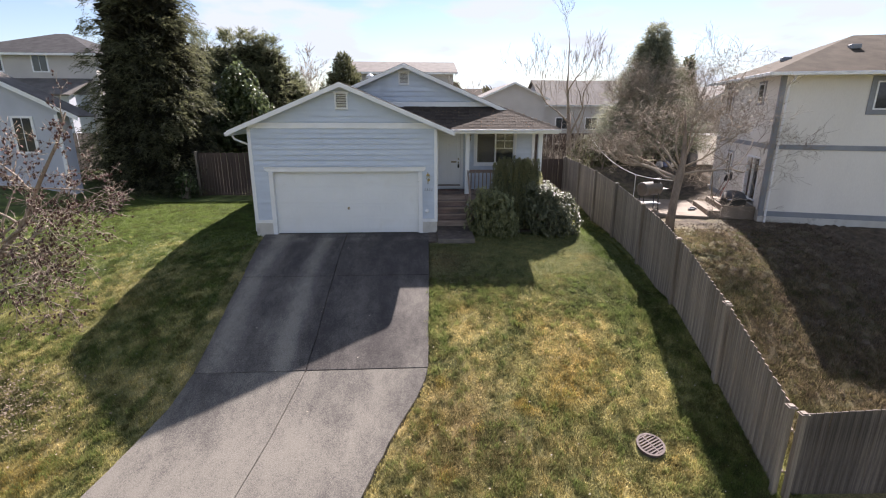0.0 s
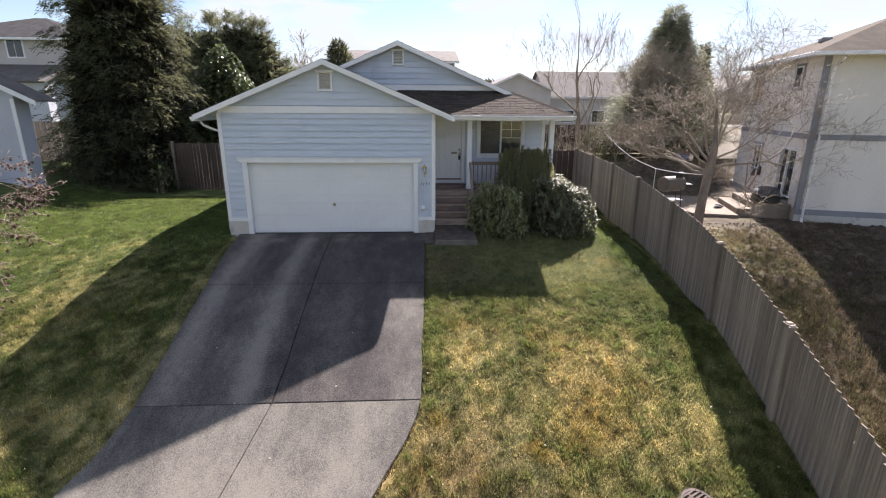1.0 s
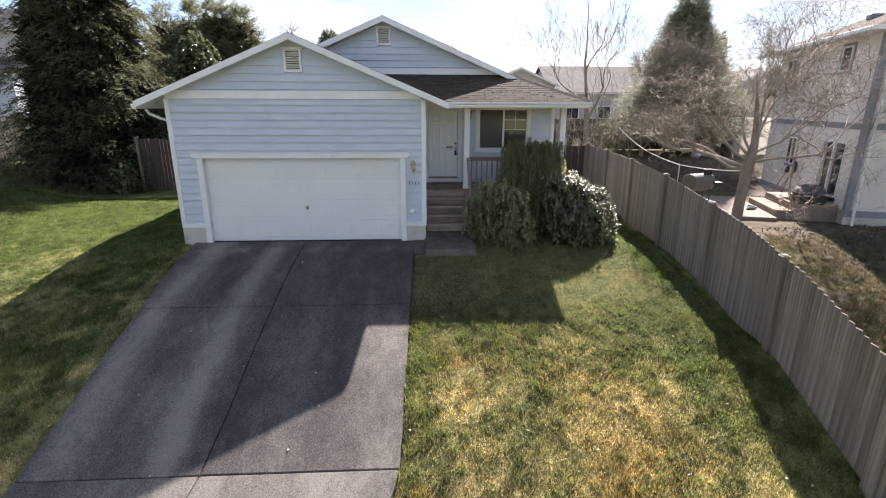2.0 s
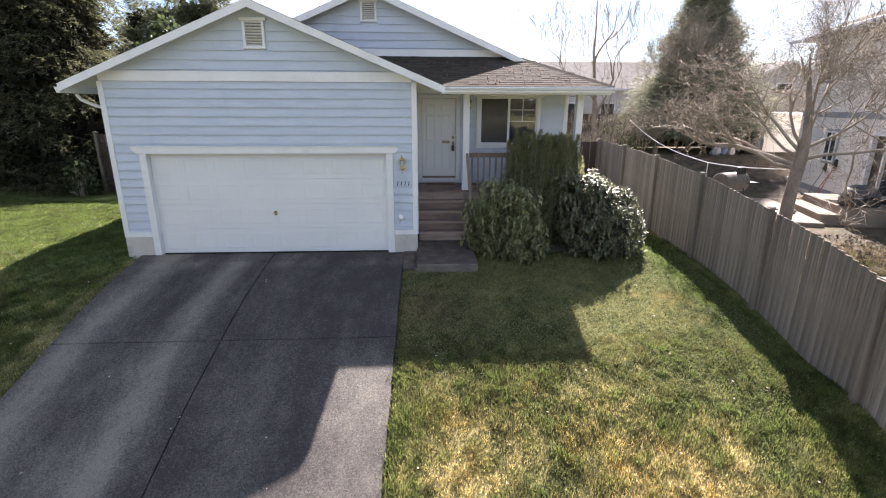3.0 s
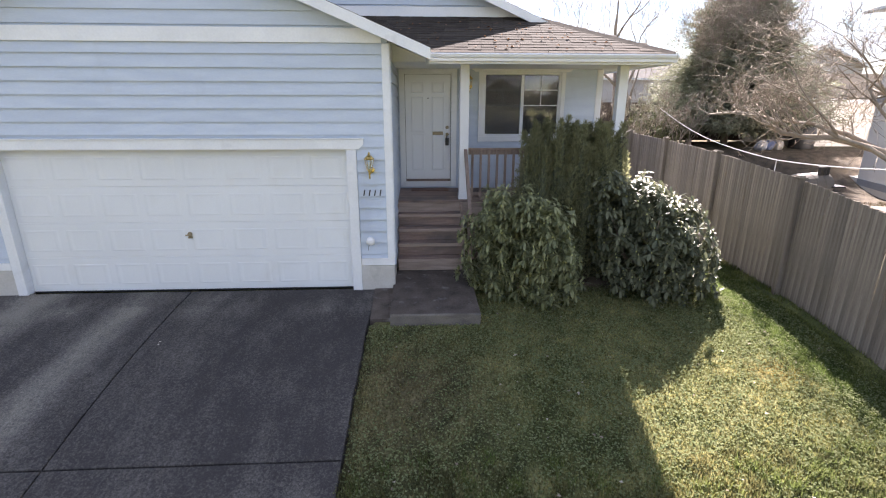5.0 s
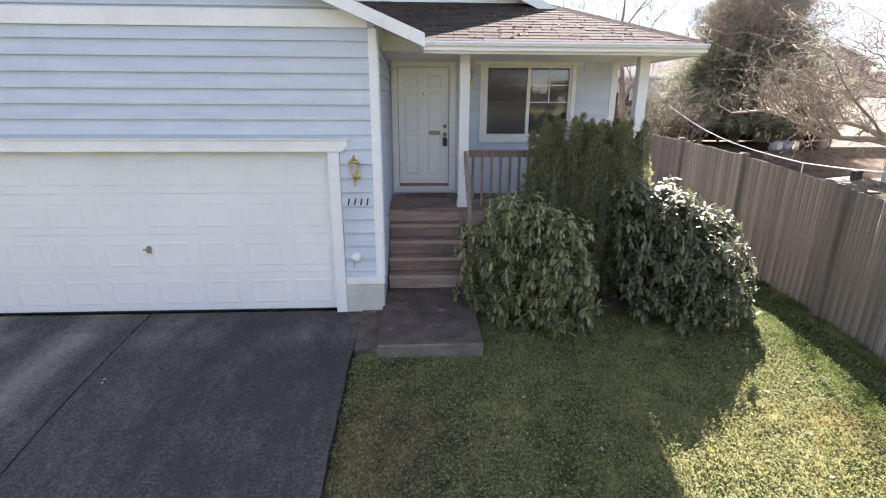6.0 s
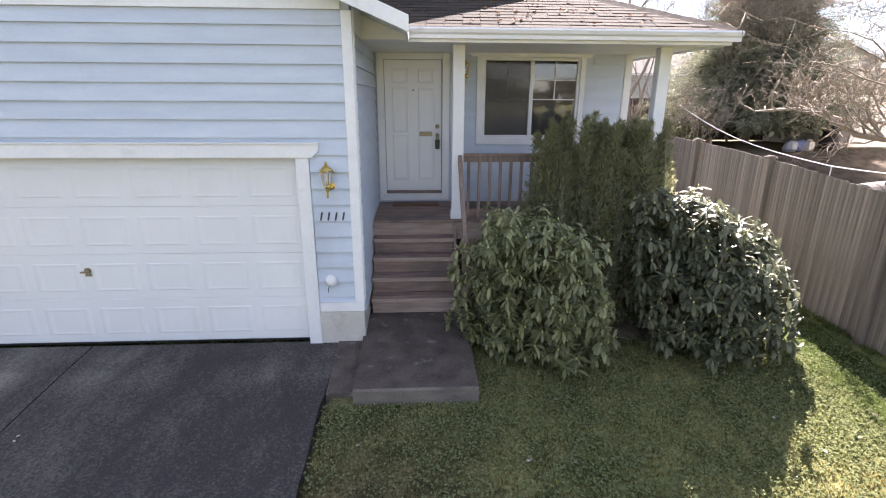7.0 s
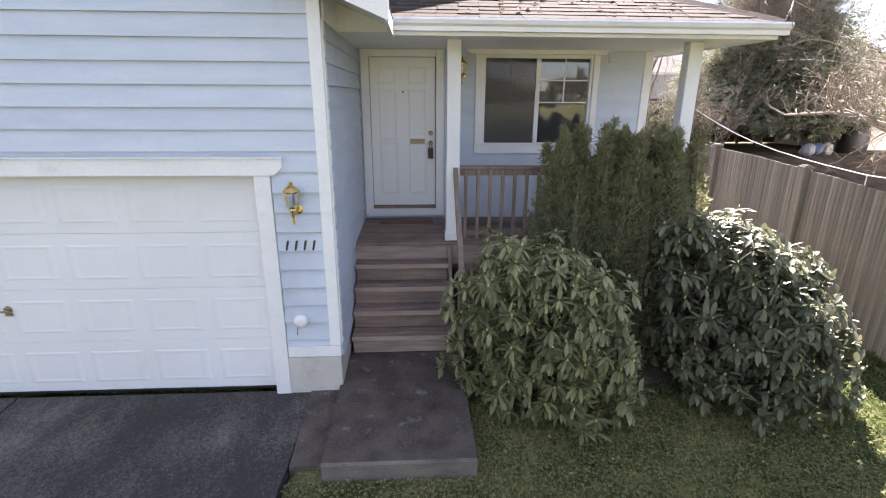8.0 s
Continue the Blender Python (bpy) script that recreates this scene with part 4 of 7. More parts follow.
front_room = tagged(new("room_wall", data_of("room_wall", bm, M_DARK)), "room behind the window, its dimness painted into the walls", "room", kind="structure")

# porch: deck, posts, railing, stairs
porch = thing("porch", (5, 1.9, 0.2), "raised timber porch with worn reddish boards", "porch")
PF = 1.144
for k in range(9):
    bm = bmesh.new()
    y0 = 1.305 + k * 0.141
    box(bm, 3.085, 7.02, y0, y0 + 0.136, PF - 0.038, PF, bevel=0.004)
    part("deck_board", bm, M_DECK, porch)
bm = bmesh.new()
box(bm, 3.09, 7.02, 1.325, 1.365, 0.86, PF - 0.04, bevel=0.004)
part("rim_joist", bm, M_NOSE, porch)
for k in range(18):
    bm = bmesh.new()
    x0 = 4.34 + k * 0.149
    box(bm, x0, x0 + 0.142, 1.345, 1.363, 0.02, 0.858, bevel=0.003)
    part("skirt_board", bm, M_RAIL, porch)
for x0, x1 in ((4.19, 4.345), (6.895, 7.05)):
    bm = bmesh.new()
    box(bm, x0, x1, 1.375, 1.53, PF + 0.002, 3.403, bevel=0.006)
    box(bm, x0 - 0.012, x1 + 0.012, 1.363, 1.542, PF + 0.002, PF + 0.10, bevel=0.005)
    part("porch_post", bm, M_TRIM, porch, "square white porch post")
railing = thing("porch_railing", (5.5, 1.4, PF), "brown stained porch railing with square balusters", "railing")
bm = bmesh.new()
box(bm, 4.345, 6.85, 1.375, 1.465, 2.005, 2.04, bevel=0.005)
box(bm, 4.345, 6.85, 1.40, 1.438, 1.93, 2.003, bevel=0.004)
part("top_rail", bm, M_RAIL, railing)
bm = bmesh.new()
box(bm, 4.345, 6.85, 1.40, 1.438, 1.20, 1.27, bevel=0.004)
part("bottom_rail", bm, M_RAIL, railing)
for k in range(17):
    bm = bmesh.new()
    x0 = 4.40 + k * 0.145
    box(bm, x0, x0 + 0.038, 1.36, 1.398, 1.16, 2.003, bevel=0.003)
    part("baluster", bm, M_RAIL, railing)
stairs = thing("porch_steps", (3.65, 0.9, 0.1), "worn wooden porch steps with reddish stained treads", "stairs")
SY = (0.535, 0.735, 0.93, 1.125)
SZ = (0.309, 0.518, 0.726, 0.935)
for k, (y, z) in enumerate(zip(SY, SZ)):
    for j in range(2):
        bm = bmesh.new()
        y0 = y + j * 0.115
        box(bm, 3.115, 4.205, y0, y0 + 0.111, z - 0.038, z, bevel=0.005)
        part("tread_board", bm, M_DECK, stairs)
    bm = bmesh.new()
    box(bm, 3.125, 4.195, y + 0.018, y + 0.04, z - 0.205, z - 0.04, bevel=0.003)
    part("riser", bm, M_DECK if k else M_NOSE, stairs)
    bm = bmesh.new()
    box(bm, 3.113, 4.207, y - 0.014, y - 0.0005, z - 0.052, z + 0.002, bevel=0.003)
    part("nosing", bm, M_NOSE, stairs, "pale worn nosing strip")
bm = bmesh.new()
prism(bm, [(0.55, 0.10), (1.32, 0.10), (1.32, 1.09), (1.16, 0.90), (0.56, 0.27)], "x", 4.207, 4.245)
part("stringer", bm, M_RAIL, stairs)
handrail = thing("stair_handrail", (4.3, 0.9, 0.1), "dark brown sloping handrail beside the steps", "handrail")
bm = bmesh.new()
prism(bm, [(1.36, 1.93), (1.36, 2.03), (0.42, 1.08), (0.42, 0.98)], "x", 4.27, 4.325)
part("rail", bm, M_RAIL, handrail)
bm = bmesh.new()
box(bm, 4.262, 4.335, 0.40, 0.47, 0.02, 1.10, bevel=0.004)
part("newel_post", bm, M_RAIL, handrail)
bm = bmesh.new()
box(bm, 3.33, 4.06, 2.20, 2.50, PF + 0.001, PF + 0.018, bevel=0.005)
doormat = tagged(new("doormat", data_of("doormat", bm, surface("coir_mat", (0.13, 0.07, 0.05), (0.22, 0.13, 0.1), 6, 0.95, 0.6, 120))), "brown coir doormat lying before the front door", "doormat")

# pad before the steps
bm = bmesh.new()
prism(bm, [(-1.10, -0.25), (-1.10, 0.03), (-1.08, 0.05), (0.72, 0.10), (0.74, -0.25)], "x", 3.06, 4.30)
pad = tagged(new("concrete_pad", data_of("concrete_pad", bm, M_PAD)), "dark stained concrete landing pad before the steps", "pad", kind="structure")
# Front face takes the lighter concrete: the sky light it catches is painted in.
pad.data.materials.append(M_PADSKYLIT)
for p_ in pad.data.polygons:
    if p_.normal.y < -0.5:
        p_.material_index = 1
bm = bmesh.new()
prism(bm, [(-0.98, -0.25), (-0.98, -0.06), (-0.03, 0.02), (-0.03, -0.25)], "x", 2.775, 3.052)
tagged(new("concrete_strip", data_of("concrete_strip", bm, M_PAD)), "narrow concrete strip beside the driveway", "pavement", kind="structure")

# wall lantern, number bars, outlet cover, porch light
def lantern(x, y, z, s=1.0):
    """A brass coach lantern: back plate, arm, caged glass body, cap and finial. z: lowest tip."""
    t = thing("wall_lantern", (x, y, z), "brass coach lantern with clear glass on the wall", "lamp")
    bm = bmesh.new()
    lathe(bm, [(0.045 * s, 0), (0.045 * s, 0.012), (0.03 * s, 0.02)], (x + 0.022 * s, y, z + 0.12 * s), 16, pose(0, 0, 0, 90))
    part("back_plate", bm, M_BRASS, t)
    bm = bmesh.new()
    lathe(bm, [(0.004, 0), (0.012 * s, 0.02 * s), (0.01 * s, 0.05 * s), (0.02 * s, 0.11 * s), (0.035 * s, 0.13 * s), (0.03 * s, 0.145 * s)], (x, y - 0.09 * s, z), 12)
    tube(bm, [(x + 0.022 * s, y - 0.015, z + 0.12 * s), (x + 0.02 * s, y - 0.06 * s, z + 0.085 * s), (x, y - 0.09 * s, z + 0.115 * s)], [0.009 * s] * 3, 8)
    part("arm", bm, M_BRASS, t)
    bm = bmesh.new()
    lathe(bm, [(0.038 * s, 0.145 * s), (0.062 * s, 0.285 * s), (0.058 * s, 0.285 * s), (0.034 * s, 0.147 * s)], (x, y - 0.09 * s, z), 6)
    part("glass_body", bm, M_GLASS, t)
    for k in range(6):
        a = 2 * math.pi * k / 6
        bm = bmesh.new()
        tube(bm, [(x + 0.039 * s * math.cos(a), y - 0.09 * s + 0.039 * s * math.sin(a), z + 0.145 * s), (x + 0.064 * s * math.cos(a), y - 0.09 * s + 0.064 * s * math.sin(a), z + 0.287 * s)], [0.004 * s] * 2, 5)
        part("cage_bar", bm, M_BRASS, t)
    bm = bmesh.new()
    lathe(bm, [(0.07 * s, 0.285 * s), (0.072 * s, 0.295 * s), (0.045 * s, 0.325 * s), (0.02 * s, 0.345 * s), (0.012 * s, 0.355 * s), (0.018 * s, 0.368 * s), (0.004 * s, 0.39 * s)], (x, y - 0.09 * s, z), 12)
    part("cap", bm, M_BRASS, t)
    bm = bmesh.new()
    lathe(bm, [(0.009 * s, 0.15 * s), (0.011 * s, 0.22 * s), (0.004 * s, 0.25 * s)], (x, y - 0.09 * s, z), 8)
    part("candle_bulb", bm, M_TRIM, t)


lantern(2.77, -0.022, 1.745)
lantern(4.46, WY - 0.022, 2.98, 0.85)
plate = thing("wall_numerals", (2.785, -0.02, 1.47), "four dark slanted bars fixed to the siding", "sign")
for k in range(4):
    bm = bmesh.new()
    x0 = 2.645 + k * 0.079
    prism(bm, [(x0 + 0.008, 1.485), (x0 + 0.026, 1.485), (x0 + 0.044, 1.575), (x0 + 0.026, 1.575)], "y", -0.032, -0.022)
    part("bar", bm, M_BLACK, plate)
cover = thing("outlet_cover", (2.735, -0.03, 0.72), "round white weatherproof cover with a hanging wire", "outlet")
bm = bmesh.new()
lathe(bm, [(0.068, 0), (0.068, 0.03), (0.055, 0.06), (0.03, 0.068)], (2.735, -0.018, 0.79), 18, pose(0, 0, 0, 90))
part("cover", bm, M_GUTTER, cover, smooth=True)
bm = bmesh.new()
tube(bm, [(2.715, -0.07, 0.75), (2.70, -0.075, 0.70), (2.70, -0.07, 0.655)], [0.004] * 3, 5)
part("wire", bm, M_BLACK, cover)

# ---- fences ----
FT_Y = [-9.75, -7.3, -5.2, -3.5, -2, 0, 2, 4, 8]
FT_Z = [-0.84, 0.06, 0.78, 1.17, 1.38, 1.62, 1.76, 1.85, 1.92]
fence_x = lambda y: float(np.interp(y, [-9.75, -7.2, 8.0], [8.86, 9.15, 9.99]))
PLANKS = []
rnd = random.Random(11)
for k in range(7):
    bm = bmesh.new()
    h = 1.0
    j = [rnd.uniform(-0.004, 0.004) for _ in range(4)]
    prism(bm, [(-0.068 + j[0], 0), (0.068 + j[1], 0), (0.068 + j[2], h - 0.004), (0.065, h), (-0.065, h), (-0.068 + j[3], h - 0.004)], "y", -0.009, 0.009)
    PLANKS.append(data_of("fence_plank", bm, M_FENCE))
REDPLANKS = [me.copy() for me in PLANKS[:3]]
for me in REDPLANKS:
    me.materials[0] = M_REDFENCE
# Plank copies in the darker cedar: the return's shade is painted in.
SHADEPLANKS = [me.copy() for me in PLANKS[:5]]
for me in SHADEPLANKS:
    me.materials[0] = M_SHADEFENCE
POST = bmesh.new()
box(POST, -0.048, 0.048, -0.048, 0.048, 0, 1.0, bevel=0.004)
POST = data_of("fence_post", POST, M_FENCE)
PCAP = bmesh.new()
box(PCAP, -0.075, 0.075, -0.075, 0.075, 0.0, 0.025, bevel=0.004)
box(PCAP, -0.05, 0.05, -0.05, 0.05, 0.025, 0.045, bevel=0.004)
PCAP = data_of("post_cap", PCAP, M_FENCE)


def fence_run(label, p0, p1, top, foot, planks, post_step=2.3, cap=True, rails=True):
    """A board fence from p0 to p1; top and foot give heights along it."""
    (xa, ya), (xb, yb) = p0, p1
    length = math.hypot(xb - xa, yb - ya)
    ang = math.degrees(math.atan2(yb - ya, xb - xa))
    f = thing("fence", (xa, ya, foot(xa, ya)), label, "fence")
    n = int(length / 0.142)
    nx_, ny_ = -(yb - ya) / length, (xb - xa) / length
    for k in range(n):
        s = (k + 0.5) / n
        x, y = xa + (xb - xa) * s, ya + (yb - ya) * s
        zt, zb = top(x, y) + rnd.uniform(-0.004, 0.004), foot(x, y) - 0.02
        out = rnd.uniform(-0.004, 0.004)
        m = pose(x + nx_ * out, y + ny_ * out, zb, 0, rnd.uniform(-0.6, 0.6), ang + rnd.uniform(-1.5, 1.5)) @ Matrix.Diagonal((rnd.uniform(0.96, 1.02), 1, zt - zb, 1))
        piece("plank", planks[rnd.randrange(len(planks))], m, f)
    m_ = int(length / post_step + 0.5)
    for k in range(m_ + 1):
        s = k / m_
        x, y = xa + (xb - xa) * s + nx_ * -0.06, ya + (yb - ya) * s + ny_ * -0.06
        zt, zb = top(x, y) + 0.035, foot(x, y) - 0.1
        piece("post", POST, pose(x, y, zb, 0, 0, ang) @ Matrix.Diagonal((1, 1, zt - zb, 1)), f)
        if cap:
            piece("post_cap", PCAP, pose(x, y, zt, 0, 0, ang), f)
    if rails:
        for h in (0.25, 0.75):
            bm = bmesh.new()
            pts = [(xa + (xb - xa) * s + nx_ * 0.042, ya + (yb - ya) * s + ny_ * 0.042) for s in np.linspace(0, 1, 9)]
            tube(bm, [(x, y, foot(x, y) + h * (top(x, y) - foot(x, y))) for x, y in pts], [0.03] * 9, 4)
            part("rail", bm, M_FENCE, f)
    return f


ft = lambda x, y: float(np.interp(y, FT_Y, FT_Z))
fg = lambda x, y: float(gz(x, y))
side_foot = lambda x, y: min(fg(x, y), ft(x, y) - 1.6)
fence_run("weathered grey-brown cedar board fence stepping down the lawn", (fence_x(7.6), 7.6), (fence_x(-7.2), -7.2), ft, side_foot, PLANKS)
fence_run("weathered grey-brown cedar board fence at the foot of the slope", (fence_x(-7.27), -7.27), (fence_x(-9.7), -9.7), ft, side_foot, PLANKS)
fence_run("weathered cedar board fence returning beside the neighbour's yard, its shade painted in", (fence_x(-9.7) + 0.1, -9.74), (16.5, -9.95), lambda x, y: -0.90 + 0.05 * (x - 9), fg, SHADEPLANKS)
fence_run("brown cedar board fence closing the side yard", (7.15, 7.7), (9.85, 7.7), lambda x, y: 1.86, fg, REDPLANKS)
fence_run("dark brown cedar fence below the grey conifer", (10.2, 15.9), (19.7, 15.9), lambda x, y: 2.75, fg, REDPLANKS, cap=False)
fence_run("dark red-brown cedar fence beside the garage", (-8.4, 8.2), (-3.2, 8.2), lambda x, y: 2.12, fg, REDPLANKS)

# ---- the neighbour's two-storey house ----
NB = Matrix.Translation((15.82, 1.36, 0)) @ Matrix(((0.956, 0.292, 0, 0), (-0.292, 0.956, 0, 0), (0, 0, 1, 0), (0, 0, 0, 1)))


def npart(name, bm, material, parent, label=""):
    bmesh.ops.transform(bm, matrix=NB, verts=bm.verts)
    return part(name, bm, material, parent, label)


nhouse = thing("neighbour_house", (20, 6, 0), "beige two-storey house with slate-grey trim and hipped roof", "house")
for b in ((0, 12, 0, 0.15, 0.42, 5.45), (0, 12, 6.85, 7.0, 0.42, 5.45), (11.85, 12, 0.151, 6.849, 0.42, 5.45)):
    bm = bmesh.new()
    box(bm, *b)
    npart("wall", bm, M_NBWALL, nhouse)
bm = bmesh.new()
prism(bm, [(0.151, 0.42), (0.7, 0.42), (0.7, 2.42), (2.2, 2.42), (2.2, 0.42), (6.849, 0.42), (6.849, 5.45), (0.151, 5.45)], "x", 0.0, 0.15)
npart("wall", bm, M_NBWALL, nhouse)
bm = bmesh.new()
box(bm, -0.02, 12.02, -0.02, 9.67, -0.6, 0.419)
npart("foundation", bm, M_FOUND, nhouse, "pale painted concrete base")
for z0, z1 in ((0.22, 0.42), (2.79, 2.97)):
    bm = bmesh.new()
    box(bm, -0.025, 12.02, -0.03, -0.001, z0, z1, bevel=0.004)
    npart("trim_band", bm, M_NBTRIM, nhouse)
for y0, y1, z0, z1 in ((0.125, 6.95, 2.79, 2.97), (2.25, 6.95, 0.22, 0.42)):
    bm = bmesh.new()
    box(bm, -0.028, -0.002, y0, y1, z0, z1, bevel=0.004)
    npart("trim_band", bm, M_NBTRIM, nhouse)
for b in ((-0.03, 0.13, -0.035, -0.002, 0.42, 5.43), (-0.032, -0.002, -0.03, 0.12, 0.42, 5.43)):
    bm = bmesh.new()
    box(bm, *b, bevel=0.004)
    npart("corner_board", bm, M_NBTRIM, nhouse)
bm = bmesh.new()
tube(bm, [(0.22, -0.55, 5.42), (0.21, -0.5, 5.3), (0.20, -0.09, 5.1), (0.20, -0.09, 0.1), (0.18, -0.25, -0.2)], [0.042] * 5, 8)
npart("downspout", bm, M_GUTTER, nhouse, "white downspout")
OH = 0.6
ez, rz_ = 5.52, 5.52 + 0.40 * (3.5 + OH)
c0, c1, c2, c3 = (-OH, -OH, ez), (12 + OH, -OH, ez), (12 + OH, 7.0 + OH, ez), (-OH, 7.0 + OH, ez)
r0, r1 = (3.5, 3.5, rz_), (8.5, 3.5, rz_)
for poly in ((c0, c1, r1, r0), (c1, c2, r1), (c2, c3, r0, r1), (c3, c0, r0)):
    bm = bmesh.new()
    slab_of(bm, poly, 0.05)
    npart("roof", bm, M_NBROOF, nhouse)
bm = bmesh.new()
box(bm, -OH + 0.03, 12 + OH - 0.03, -OH + 0.03, 7.0 + OH - 0.03, 5.452, 5.462)
npart("soffit", bm, M_TRIM, nhouse)
for b in ((-OH, 12 + OH, -OH - 0.09, -OH, 5.40, 5.52), (-OH - 0.09, -OH, -OH - 0.09, 7.0 + OH, 5.40, 5.52)):
    bm = bmesh.new()
    box(bm, *b, bevel=0.015)
    npart("gutter", bm, M_GUTTER, nhouse)
for vx, vy in ((1.2, 3.4), (2.9, 1.9), (5.6, 3.2), (7.0, 3.4)):
    bm = bmesh.new()
    zz = ez + 0.40 * (min(vx, vy) + OH)
    box(bm, vx - 0.18, vx + 0.18, vy - 0.16, vy + 0.16, zz - 0.05, zz + 0.13, bevel=0.03)
    npart("roof_vent", bm, M_NBTRIM, nhouse, "low metal roof vent")


def nwindow(wall, u0, u1, z0, z1, trim, mull=True):
    """A window on wall A (towards the street) or B (towards the fence)."""
    def b3(bm, a, b, o0, o1, c, d):
        if wall == "A":
            box(bm, a, b, -o1, -o0, c, d, bevel=0.003)
        else:
            box(bm, -o1, -o0, a, b, c, d, bevel=0.003)
    bm = bmesh.new()
    b3(bm, u0 - trim, u1 + trim, 0.002, 0.03, z0 - trim, z1 + trim)
    w = npart("window", bm, M_NBTRIM, nhouse)
    bm = bmesh.new()
    for a, b, c, d in ((u0, u0 + 0.05, z0, z1), (u1 - 0.05, u1, z0, z1), (u0 + 0.051, u1 - 0.051, z0, z0 + 0.05), (u0 + 0.051, u1 - 0.051, z1 - 0.05, z1)) + (((((u0 + u1) / 2 - 0.025), (u0 + u1) / 2 + 0.025, z0 + 0.051, z1 - 0.051),) if mull else ()):
        b3(bm, a, b, 0.031, 0.055, c, d)
    npart("window_frame", bm, M_TRIM, w)
    bm = bmesh.new()
    b3(bm, u0 + 0.052, u1 - 0.052, 0.0305, 0.036, z0 + 0.052, z1 - 0.052)
    npart("pane", bm, M_PANE, w)


M_PANE = surface("dark_window_pane", (0.02, 0.024, 0.03), (0.05, 0.055, 0.06), 0.8, 0.06, 0.0, 10)
nwindow("A", 2.98, 4.6, 4.24, 5.22, 0.17)
nwindow("A", 8.0, 9.4, 4.24, 5.22, 0.17)
nwindow("B", 5.3, 6.2, 4.0, 5.2, 0.08)
nwindow("B", 1.5, 2.1, 4.5, 5.25, 0.08, False)
nwindow("B", 4.05, 4.8, 1.35, 2.35, 0.08)
slider = thing("sliding_door", tuple(NB @ Vector((0.05, 1.4, 0.68))), "white framed patio door standing partly open, dark inside", "door")
for a, b, c, d in ((0.7, 0.78, 0.66, 2.42), (2.12, 2.2, 0.66, 2.42), (0.781, 2.119, 2.34, 2.42), (1.4, 1.48, 0.70, 2.339), (0.781, 2.119, 0.66, 0.70)):
    bm = bmesh.new()
    box(bm, -0.02, 0.12, a, b, c, d, bevel=0.004)
    npart("door_frame", bm, M_TRIM, slider)
bm = bmesh.new()
box(bm, 0.05, 0.058, 0.785, 1.4, 0.70, 2.34)
npart("pane", bm, M_PANE, slider)
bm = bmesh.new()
# Box behind the patio door; its lack of light is painted on.
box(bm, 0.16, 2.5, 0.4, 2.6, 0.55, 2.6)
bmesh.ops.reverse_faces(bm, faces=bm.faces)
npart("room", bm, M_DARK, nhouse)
# steps and patio
for k, (x0, x1, y0, y1, z1) in enumerate(((-1.25, -0.03, 0.3, 2.7, 0.50), (-1.75, -1.26, 0.3, 2.7, 0.28))):
    bm = bmesh.new()
    box(bm, x0, x1, y0, y1, -0.2, z1, bevel=0.015)
    bmesh.ops.transform(bm, matrix=NB, verts=bm.verts)
    tagged(new("concrete_step", data_of("concrete_step", bm, M_PATIO)), "tan concrete step below the patio door", "step", group="patio steps")
bm = bmesh.new()
box(bm, -4.6, -1.77, -0.1, 3.8, -0.2, 0.10, bevel=0.02)
bmesh.ops.transform(bm, matrix=NB, verts=bm.verts)
tagged(new("patio", data_of("patio", bm, M_PATIO)), "tan concrete patio slab in the neighbour's yard", "patio", kind="structure")


# ---- plants ----
def leaves(c, d, length, width, fold, up=(0, 0, 1)):
    """Folded leaves: bases c, ways d, as quads. Returns vertices and faces."""
    n = len(c)
    d = d / np.linalg.norm(d, axis=1, keepdims=True)
    s = np.cross(d, np.asarray(up, float))
    s /= np.linalg.norm(s, axis=1, keepdims=True) + 1e-9
    nr = np.cross(s, d)
    L, W, F = length[:, None], width[:, None], fold[:, None]
    mid = c + d * L * 0.5
    v = np.stack([c, mid + s * W + nr * F, c + d * L - nr * F * 0.6, mid - s * W + nr * F, mid], 1).reshape(-1, 3)
    b = np.arange(n)[:, None] * 5
    f = np.concatenate([b + np.array([0, 4, 2, 1]), b + np.array([0, 3, 2, 4])])
    return v, f


def broad_leaves(c, d, length, width, fold, curl):
    """Long oval leaves, folded along the midrib and curling down at the tip: bases c, ways d."""
    n = len(c)
    d = d / np.linalg.norm(d, axis=1, keepdims=True)
    s = np.cross(d, np.array([0, 0, 1.0]))
    s /= np.linalg.norm(s, axis=1, keepdims=True) + 1e-9
    nr = np.cross(s, d)
    L, W, F = length[:, None], width[:, None], fold[:, None]
    rows = []
    for q, w in ((0.10, 0.25), (0.38, 0.95), (0.72, 0.85)):
        mid = c + d * L * q - nr * L * curl * q * q
        rows += [mid, mid + s * W * w + nr * F * w, mid - s * W * w + nr * F * w]
    tip = c + d * L - nr * L * curl
    v = np.stack(rows + [tip], 1).reshape(-1, 3)
    b = np.arange(n)[:, None] * 10
    f = np.concatenate([b + np.array(q) for q in ((0, 3, 4, 1), (0, 2, 5, 3), (3, 6, 7, 4), (3, 5, 8, 6))])
    t = np.concatenate([b + np.array(q) for q in ((6, 9, 7), (6, 8, 9))])
    f = np.concatenate([f[:, [0, 1, 2]], f[:, [0, 2, 3]], t])
    return v, f


